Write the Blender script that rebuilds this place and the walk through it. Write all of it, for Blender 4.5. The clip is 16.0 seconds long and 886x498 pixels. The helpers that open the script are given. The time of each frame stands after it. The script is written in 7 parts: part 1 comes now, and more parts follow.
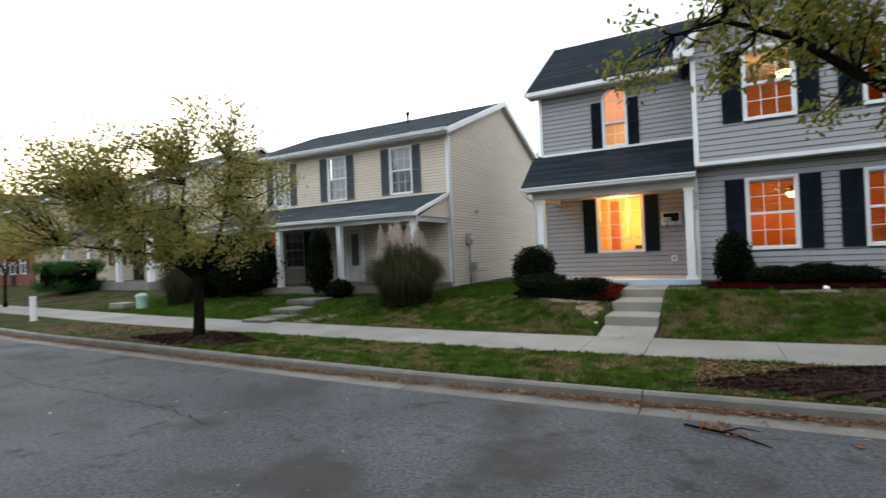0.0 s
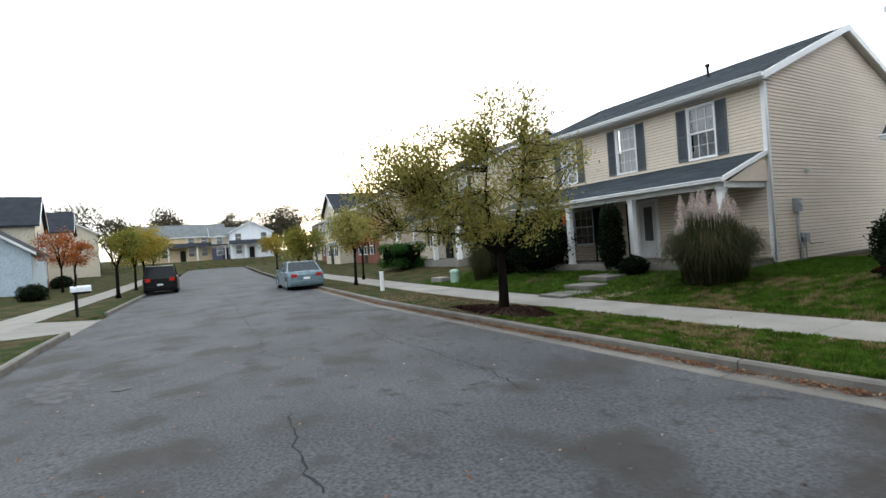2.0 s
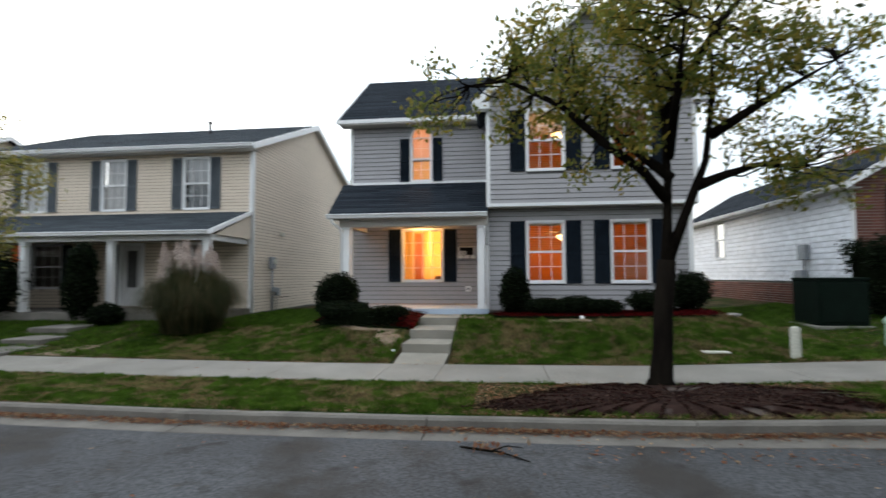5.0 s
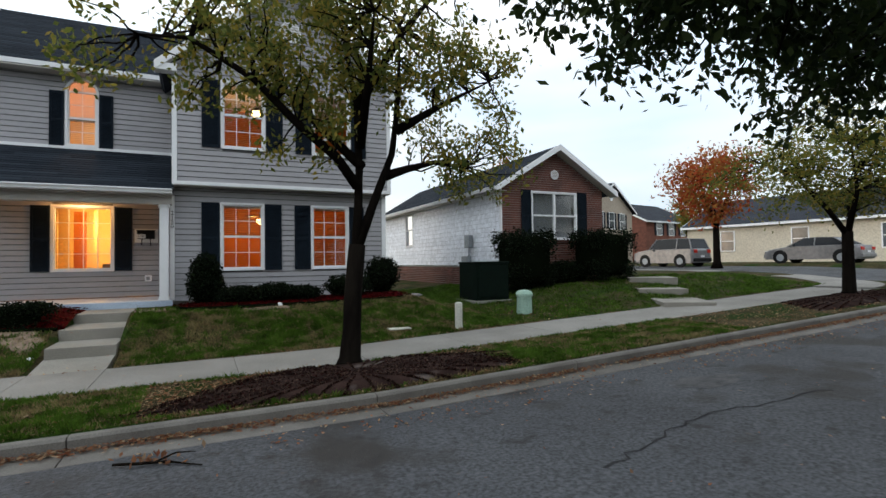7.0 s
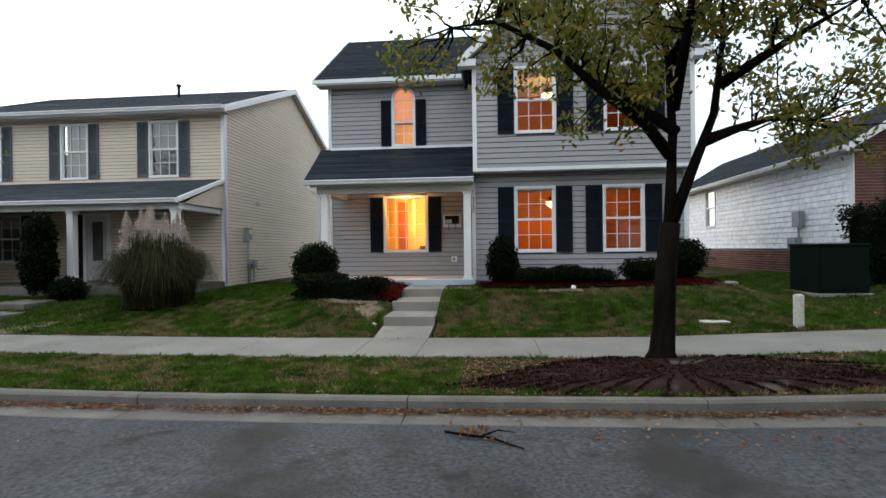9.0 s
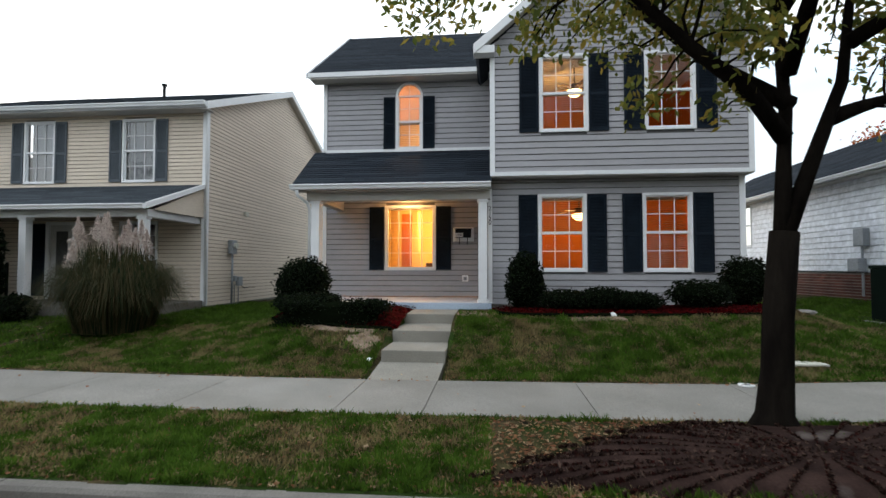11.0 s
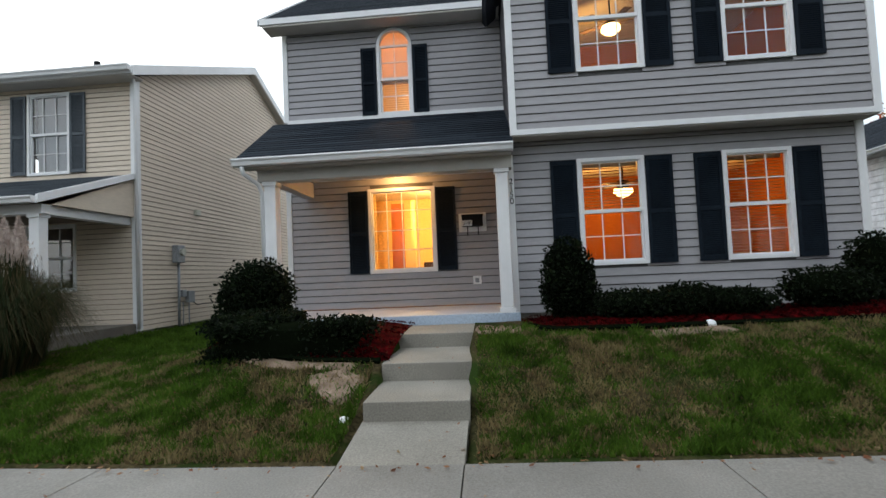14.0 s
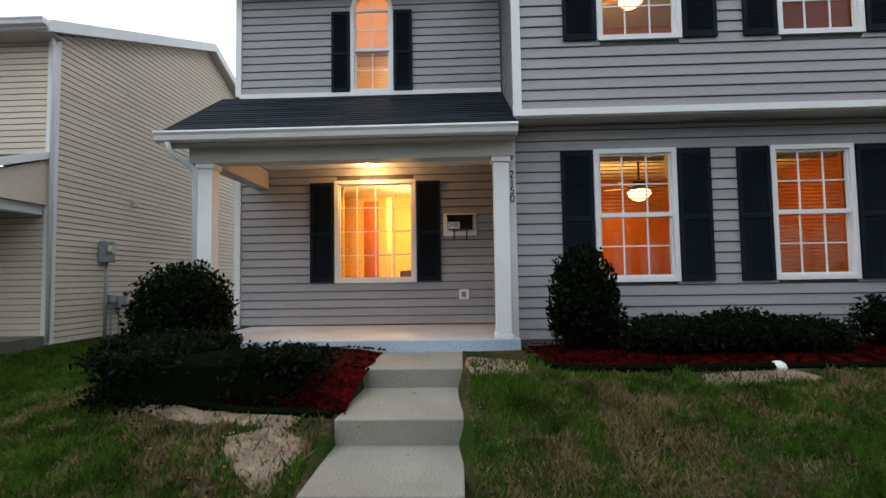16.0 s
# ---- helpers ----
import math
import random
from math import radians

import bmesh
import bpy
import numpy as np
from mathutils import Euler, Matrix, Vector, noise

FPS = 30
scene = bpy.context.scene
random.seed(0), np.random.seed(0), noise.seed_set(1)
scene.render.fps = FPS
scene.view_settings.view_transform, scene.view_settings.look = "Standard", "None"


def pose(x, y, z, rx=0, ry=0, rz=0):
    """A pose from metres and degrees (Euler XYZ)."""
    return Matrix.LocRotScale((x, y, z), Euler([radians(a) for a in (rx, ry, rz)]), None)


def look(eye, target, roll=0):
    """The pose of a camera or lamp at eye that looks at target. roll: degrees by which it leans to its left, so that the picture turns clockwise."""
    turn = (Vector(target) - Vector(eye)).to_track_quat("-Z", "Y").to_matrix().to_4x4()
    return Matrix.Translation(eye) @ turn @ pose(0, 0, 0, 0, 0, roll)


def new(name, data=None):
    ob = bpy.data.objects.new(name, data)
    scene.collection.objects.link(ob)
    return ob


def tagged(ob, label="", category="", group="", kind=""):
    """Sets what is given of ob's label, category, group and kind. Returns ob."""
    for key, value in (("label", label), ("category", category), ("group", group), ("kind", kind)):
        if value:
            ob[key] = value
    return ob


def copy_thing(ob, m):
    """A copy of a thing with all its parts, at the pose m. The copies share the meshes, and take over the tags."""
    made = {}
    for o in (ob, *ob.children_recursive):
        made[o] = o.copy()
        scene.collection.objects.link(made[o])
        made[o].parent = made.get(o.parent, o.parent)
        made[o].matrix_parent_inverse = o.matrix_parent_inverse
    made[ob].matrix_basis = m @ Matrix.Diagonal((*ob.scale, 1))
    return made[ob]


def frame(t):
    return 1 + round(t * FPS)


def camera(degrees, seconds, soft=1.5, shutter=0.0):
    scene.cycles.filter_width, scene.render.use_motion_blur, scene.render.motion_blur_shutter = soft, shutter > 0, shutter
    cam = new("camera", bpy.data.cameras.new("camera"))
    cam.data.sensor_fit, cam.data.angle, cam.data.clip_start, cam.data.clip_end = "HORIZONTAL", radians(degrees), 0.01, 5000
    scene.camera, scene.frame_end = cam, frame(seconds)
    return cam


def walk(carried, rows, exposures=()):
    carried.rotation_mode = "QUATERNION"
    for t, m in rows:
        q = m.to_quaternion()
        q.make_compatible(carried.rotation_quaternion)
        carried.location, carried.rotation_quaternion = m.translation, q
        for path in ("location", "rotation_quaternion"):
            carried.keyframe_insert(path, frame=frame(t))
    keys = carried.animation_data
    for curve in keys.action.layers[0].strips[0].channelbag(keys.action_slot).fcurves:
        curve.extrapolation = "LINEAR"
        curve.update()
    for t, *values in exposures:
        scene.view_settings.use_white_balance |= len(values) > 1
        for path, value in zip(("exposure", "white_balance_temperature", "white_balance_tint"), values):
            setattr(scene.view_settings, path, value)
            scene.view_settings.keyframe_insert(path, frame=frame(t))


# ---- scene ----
cam = camera(82.7, 16.0, shutter=0.35)
PATH = [
    (0, (0.129, -0.95, 1.83), (-4.562, 7.881, 1.915), -2.37),
    (0.5, (0.1, -0.97, 1.83), (-5.826, 7.085, 1.84), -2.85),
    (1, (0.05, -1.0, 1.83), (-7.012, 6.08, 1.82), -3.62),
    (1.5, (0.0, -1.04, 1.83), (-8.01, 4.947, 1.806), -4.22),
    (2, (-0.04, -1.07, 1.83), (-8.665, 3.991, 1.78), -4.15),
    (2.5, (-0.03, -1.06, 1.83), (-8.638, 4.029, 1.761), -3.84),
    (3, (0.01, -1.03, 1.83), (-7.959, 5.011, 1.776), -3.74),
    (3.5, (0.06, -0.99, 1.83), (-6.657, 6.418, 1.829), -2.85),
    (4, (0.12, -0.94, 1.83), (-4.942, 7.676, 2.205), -2.59),
    (4.5, (0.2, -0.88, 1.83), (-2.991, 8.584, 2.334), -1.55),
    (5, (0.28, -0.81, 1.82), (-0.902, 9.105, 2.36), -0.28),
    (5.2, (0.3, -0.78, 1.82), (0.061, 9.204, 2.338), 0.17),
    (7.3, (0.52, -0.64, 1.745), (4.904, 8.345, 1.978), -0.94),
    (7.5, (0.516, -0.617, 1.738), (3.991, 8.758, 1.913), -1.1),
    (8, (0.443, -0.618, 1.741), (1.048, 9.363, 1.846), -1.1),
    (8.5, (0.392, -0.451, 1.726), (-0.473, 9.511, 1.766), -0.7),
    (9, (0.246, -0.136, 1.732), (-0.669, 9.822, 1.732), -0.7),
    (9.5, (0.164, 0.258, 1.721), (-0.811, 10.202, 2.121), -0.5),
    (9.7, (0.117, 0.431, 1.713), (-0.918, 10.374, 1.953), -0.0),
    (11.8, (-0.243, 2.52, 1.7), (-1.103, 12.473, 2.15), -0.6),
    (12, (-0.301, 2.724, 1.709), (-1.116, 12.683, 2.094), -1.1),
    (12.5, (-0.382, 3.217, 1.685), (-1.237, 13.176, 1.975), -1.2),
    (13, (-0.439, 3.644, 1.672), (-1.384, 13.591, 2.077), -1.0),
    (13.5, (-0.53, 4.064, 1.642), (-1.125, 14.044, 1.862), -1.2),
    (14, (-0.579, 4.589, 1.608), (-1.394, 14.544, 2.083), -2.5),
    (14.5, (-0.662, 5.08, 1.57), (-1.122, 15.068, 1.71), -0.7),
    (15, (-0.763, 5.572, 1.639), (-0.748, 15.56, 2.124), -0.5),
    (15.5, (-0.771, 5.832, 1.672), (-1.026, 15.823, 2.022), -1.0),
    (16, (-0.763, 6.15, 1.706), (-1.118, 16.127, 2.276), -0.9),
]
EXPOSURES = [(0, 0.12), (1, 0.22), (3, 0.22), (4, 0.1), (5, -0.05), (7.3, -0.35), (8.5, -0.2), (9.5, -0.05), (12, -0.18), (16, -0.18)]
walk(cam, [(t, look(eye, target, roll)) for t, eye, target, roll in PATH], EXPOSURES)


# ---- world, sun ----
world = bpy.data.worlds.new("world")
scene.world = world
world.use_nodes = True
SUN_ELEV, SUN_ROT = radians(9), radians(-60)


def build_world():
    nt = world.node_tree
    nt.nodes.clear()
    out = nt.nodes.new("ShaderNodeOutputWorld")
    bg = nt.nodes.new("ShaderNodeBackground")
    sky = nt.nodes.new("ShaderNodeTexSky")
    sky.sky_type = 'NISHITA'
    sky.sun_disc = False
    sky.sun_elevation, sky.sun_rotation = SUN_ELEV, SUN_ROT
    sky.air_density, sky.dust_density = 1.0, 1.5
    tc = nt.nodes.new("ShaderNodeTexCoord")
    sep = nt.nodes.new("ShaderNodeSeparateXYZ")
    nt.links.new(tc.outputs["Generated"], sep.inputs[0])
    mp = nt.nodes.new("ShaderNodeMapping")
    mp.inputs["Scale"].default_value = (1.2, 1.2, 6.0)
    nt.links.new(tc.outputs["Generated"], mp.inputs[0])
    no = nt.nodes.new("ShaderNodeTexNoise")
    no.inputs["Scale"].default_value, no.inputs["Detail"].default_value = 1.6, 5
    nt.links.new(mp.outputs[0], no.inputs[0])
    ramp = nt.nodes.new("ShaderNodeValToRGB")
    ramp.color_ramp.elements[0].position, ramp.color_ramp.elements[1].position = 0.3, 0.7
    ramp.color_ramp.elements[0].color = (0.70, 0.83, 0.96, 1)
    ramp.color_ramp.elements[1].color = (1.0, 0.99, 0.97, 1)
    nt.links.new(no.outputs["Fac"], ramp.inputs[0])
    veil = nt.nodes.new("ShaderNodeMix")
    veil.data_type = 'RGBA'
    veil.blend_type = 'MULTIPLY'
    veil.inputs[0].default_value = 1
    hi = nt.nodes.new("ShaderNodeMapRange")
    hi.inputs[1].default_value, hi.inputs[2].default_value = -0.1, 1.0
    hi.inputs[3].default_value, hi.inputs[4].default_value = CLOUD[0], CLOUD[1]
    nt.links.new(sep.outputs["Z"], hi.inputs[0])
    west = nt.nodes.new("ShaderNodeMapRange")
    west.interpolation_type = 'SMOOTHSTEP'
    west.inputs[1].default_value, west.inputs[2].default_value = 0.2, -1.0
    west.inputs[3].default_value, west.inputs[4].default_value = 0.95, 1.5
    nt.links.new(sep.outputs["X"], west.inputs[0])
    both = nt.nodes.new("ShaderNodeMath")
    both.operation = 'MULTIPLY'
    nt.links.new(hi.outputs[0], both.inputs[0])
    nt.links.new(west.outputs[0], both.inputs[1])
    comb = nt.nodes.new("ShaderNodeCombineColor")
    for i in range(3):
        nt.links.new(both.outputs[0], comb.inputs[i])
    nt.links.new(ramp.outputs[0], veil.inputs[6])
    nt.links.new(comb.outputs[0], veil.inputs[7])
    sc = nt.nodes.new("ShaderNodeVectorMath")
    sc.operation = 'SCALE'
    sc.inputs[3].default_value = 0.06
    nt.links.new(sky.outputs[0], sc.inputs[0])
    add = nt.nodes.new("ShaderNodeVectorMath")
    nt.links.new(sc.outputs[0], add.inputs[0])
    nt.links.new(veil.outputs[2], add.inputs[1])
    nt.links.new(add.outputs[0], bg.inputs[0])
    nt.links.new(bg.outputs[0], out.inputs[0])


CLOUD = (1.1, 2.15)
build_world()
sun = new("sun", bpy.data.lights.new("sun", 'SUN'))
sun.data.energy, sun.data.angle, sun.data.color = 0.5, radians(18), (1.0, 0.93, 0.85)
sun.matrix_world = look((0, 0, 0), (-math.sin(SUN_ROT) * math.cos(SUN_ELEV), -math.cos(SUN_ROT) * math.cos(SUN_ELEV), -math.sin(SUN_ELEV)))
scene.view_settings.exposure = 0.0


def lamp(name, place, energy, size=0.08, color=(1.0, 0.50, 0.16)):
    l = new(name, bpy.data.lights.new(name, 'POINT'))
    l.data.energy, l.data.shadow_soft_size, l.data.color = energy, size, color
    l.location = place
    return l


# ---- materials ----
def mat(name, c1, c2=None, scale=3.0, fine=40.0, rough=0.7, metal=0.0, bump=0.2, bscale=None, rvar=0.0, stretch=(1, 1, 1), stain=None, spec=0.1, vary=0.18):
    """c1, c2: the two colours of the coarse noise; fine: the grain's scale; bump: relief; rvar: change from object to object; stain: colour, scale, threshold."""
    m = bpy.data.materials.new(name)
    m.use_nodes = True
    nt = m.node_tree
    b = nt.nodes["Principled BSDF"]
    N, L = nt.nodes.new, nt.links.new
    geo = N("ShaderNodeNewGeometry")
    mp = N("ShaderNodeMapping")
    mp.inputs["Scale"].default_value = stretch
    L(geo.outputs["Position"], mp.inputs[0])
    a = N("ShaderNodeTexNoise")
    a.inputs["Scale"].default_value, a.inputs["Detail"].default_value = scale, 4
    L(mp.outputs[0], a.inputs[0])
    f = N("ShaderNodeTexNoise")
    f.inputs["Scale"].default_value, f.inputs["Detail"].default_value = fine, 3
    L(mp.outputs[0], f.inputs[0])
    c2 = c2 or tuple(v * 0.85 for v in c1)
    mr = N("ShaderNodeMapRange")
    mr.inputs[1].default_value, mr.inputs[2].default_value = 0.32, 0.68
    L(a.outputs["Fac"], mr.inputs[0])
    mix = N("ShaderNodeMix")
    mix.data_type = 'RGBA'
    L(mr.outputs[0], mix.inputs[0])
    mix.inputs[6].default_value, mix.inputs[7].default_value = (*c1, 1), (*c2, 1)
    hsv = N("ShaderNodeHueSaturation")
    L(mix.outputs[2], hsv.inputs["Color"])
    v = N("ShaderNodeMapRange")
    v.inputs[1].default_value, v.inputs[2].default_value = 0.3, 0.7
    v.inputs[3].default_value, v.inputs[4].default_value = 1 - vary, 1 + vary
    L(f.outputs["Fac"], v.inputs[0])
    val = v.outputs[0]
    if rvar:
        oi = N("ShaderNodeObjectInfo")
        r = N("ShaderNodeMapRange")
        r.inputs[3].default_value, r.inputs[4].default_value = 1 - rvar, 1 + rvar
        L(oi.outputs["Random"], r.inputs[0])
        mu = N("ShaderNodeMath")
        mu.operation = 'MULTIPLY'
        L(val, mu.inputs[0])
        L(r.outputs[0], mu.inputs[1])
        val = mu.outputs[0]
    L(val, hsv.inputs["Value"])
    col = hsv.outputs[0]
    for tint, size, level in ([stain] if isinstance(stain, tuple) else stain or []):
        s = N("ShaderNodeTexNoise")
        s.inputs["Scale"].default_value, s.inputs["Detail"].default_value = size, 6
        L(mp.outputs[0], s.inputs[0])
        sr = N("ShaderNodeMapRange")
        sr.inputs[1].default_value, sr.inputs[2].default_value = level, level + 0.12
        L(s.outputs["Fac"], sr.inputs[0])
        m2 = N("ShaderNodeMix")
        m2.data_type = 'RGBA'
        L(sr.outputs[0], m2.inputs[0])
        L(col, m2.inputs[6])
        m2.inputs[7].default_value = (*tint, 1)
        col = m2.outputs[2]
    L(col, b.inputs["Base Color"])
    b.inputs["Roughness"].default_value, b.inputs["Metallic"].default_value = rough, metal
    if spec is not None:
        b.inputs["Specular IOR Level"].default_value = spec
    if bump:
        bp = N("ShaderNodeBump")
        bp.inputs["Strength"].default_value, bp.inputs["Distance"].default_value = bump, 0.01
        if bscale:
            g = N("ShaderNodeTexNoise")
            g.inputs["Scale"].default_value, g.inputs["Detail"].default_value = bscale, 3
            L(mp.outputs[0], g.inputs[0])
            L(g.outputs["Fac"], bp.inputs["Height"])
        else:
            L(f.outputs["Fac"], bp.inputs["Height"])
        L(bp.outputs[0], b.inputs["Normal"])
    return m


def leafmat(name, cols, rough=0.55, clump=0.0):
    m = bpy.data.materials.new(name)
    m.use_nodes = True
    nt = m.node_tree
    b = nt.nodes["Principled BSDF"]
    geo = nt.nodes.new("ShaderNodeNewGeometry")
    ramp = nt.nodes.new("ShaderNodeValToRGB")
    ramp.color_ramp.interpolation = 'LINEAR'
    el = ramp.color_ramp.elements
    while len(el) < len(cols):
        el.new(0.5)
    for i, c in enumerate(cols):
        el[i].position = i / (len(cols) - 1)
        el[i].color = (*c, 1)
    fac = geo.outputs["Random Per Island"]
    if clump:
        no = nt.nodes.new("ShaderNodeTexNoise")
        no.inputs["Scale"].default_value, no.inputs["Detail"].default_value = 3.2, 5
        no.inputs["Roughness"].default_value = 0.7
        nt.links.new(geo.outputs["Position"], no.inputs[0])
        mr = nt.nodes.new("ShaderNodeMapRange")
        mr.inputs[1].default_value, mr.inputs[2].default_value = 0.34, 0.66
        nt.links.new(no.outputs["Fac"], mr.inputs[0])
        mf = nt.nodes.new("ShaderNodeMix")
        mf.inputs[0].default_value = clump
        nt.links.new(fac, mf.inputs[2])
        nt.links.new(mr.outputs[0], mf.inputs[3])
        fac = mf.outputs[0]
    nt.links.new(fac, ramp.inputs[0])
    nt.links.new(ramp.outputs[0], b.inputs["Base Color"])
    b.inputs["Roughness"].default_value = rough
    tr = nt.nodes.new("ShaderNodeBsdfTranslucent")
    nt.links.new(ramp.outputs[0], tr.inputs[0])
    mx = nt.nodes.new("ShaderNodeMixShader")
    mx.inputs[0].default_value = 0.5
    b.inputs["Specular IOR Level"].default_value = 0.05
    nt.links.new(b.outputs[0], mx.inputs[1])
    nt.links.new(tr.outputs[0], mx.inputs[2])
    nt.links.new(mx.outputs[0], nt.nodes["Material Output"].inputs[0])
    return m


def emit(name, col, strength):
    m = bpy.data.materials.new(name)
    m.use_nodes = True
    b = m.node_tree.nodes["Principled BSDF"]
    b.inputs["Base Color"].default_value = (*col, 1)
    b.inputs["Emission Color"].default_value = (*col, 1)
    b.inputs["Emission Strength"].default_value = strength
    return m


def glassmat(name, tint=(1, 1, 1), gloss=1.0):
    m = bpy.data.materials.new(name)
    m.use_nodes = True
    nt = m.node_tree
    nt.nodes.clear()
    out = nt.nodes.new("ShaderNodeOutputMaterial")
    tr = nt.nodes.new("ShaderNodeBsdfTransparent")
    tr.inputs[0].default_value = (*tint, 1)
    gl = nt.nodes.new("ShaderNodeBsdfGlossy")
    gl.inputs["Roughness"].default_value = 0.03
    fr = nt.nodes.new("ShaderNodeFresnel")
    fr.inputs[0].default_value = 1.5
    mu = nt.nodes.new("ShaderNodeMath")
    mu.operation = 'MULTIPLY'
    mu.inputs[1].default_value = gloss
    nt.links.new(fr.outputs[0], mu.inputs[0])
    mx = nt.nodes.new("ShaderNodeMixShader")
    nt.links.new(mu.outputs[0], mx.inputs[0])
    nt.links.new(tr.outputs[0], mx.inputs[1])
    nt.links.new(gl.outputs[0], mx.inputs[2])
    nt.links.new(mx.outputs[0], out.inputs[0])
    return m


def shingle_piece(name, c1, c2):
    m = bpy.data.materials.new(name)
    m.use_nodes = True
    nt = m.node_tree
    b = nt.nodes["Principled BSDF"]
    geo = nt.nodes.new("ShaderNodeNewGeometry")
    ramp = nt.nodes.new("ShaderNodeValToRGB")
    ramp.color_ramp.elements[0].color = (*c1, 1)
    ramp.color_ramp.elements[1].color = (*c2, 1)
    nt.links.new(geo.outputs["Random Per Island"], ramp.inputs[0])
    no = nt.nodes.new("ShaderNodeTexNoise")
    no.inputs["Scale"].default_value, no.inputs["Detail"].default_value = 55, 4
    nt.links.new(geo.outputs["Position"], no.inputs[0])
    hsv = nt.nodes.new("ShaderNodeHueSaturation")
    mr = nt.nodes.new("ShaderNodeMapRange")
    mr.inputs[1].default_value, mr.inputs[2].default_value, mr.inputs[3].default_value, mr.inputs[4].default_value = 0.3, 0.7, 0.7, 1.35
    nt.links.new(no.outputs["Fac"], mr.inputs[0])
    nt.links.new(mr.outputs[0], hsv.inputs["Value"])
    nt.links.new(ramp.outputs[0], hsv.inputs["Color"])
    nt.links.new(hsv.outputs[0], b.inputs["Base Color"])
    bp = nt.nodes.new("ShaderNodeBump")
    bp.inputs["Strength"].default_value, bp.inputs["Distance"].default_value = 0.5, 0.01
    nt.links.new(no.outputs["Fac"], bp.inputs["Height"])
    nt.links.new(bp.outputs[0], b.inputs["Normal"])
    b.inputs["Roughness"].default_value = 0.92
    b.inputs["Specular IOR Level"].default_value = 0.05
    return m


def paper(name, col):
    """A thin shade that lets lamplight through."""
    m = bpy.data.materials.new(name)
    m.use_nodes = True
    nt = m.node_tree
    b = nt.nodes["Principled BSDF"]
    b.inputs["Base Color"].default_value, b.inputs["Roughness"].default_value = (*col, 1), 0.8
    tr = nt.nodes.new("ShaderNodeBsdfTranslucent")
    tr.inputs[0].default_value = (*col, 1)
    mx = nt.nodes.new("ShaderNodeMixShader")
    mx.inputs[0].default_value = 0.65
    nt.links.new(b.outputs[0], mx.inputs[1])
    nt.links.new(tr.outputs[0], mx.inputs[2])
    nt.links.new(mx.outputs[0], nt.nodes["Material Output"].inputs[0])
    return m


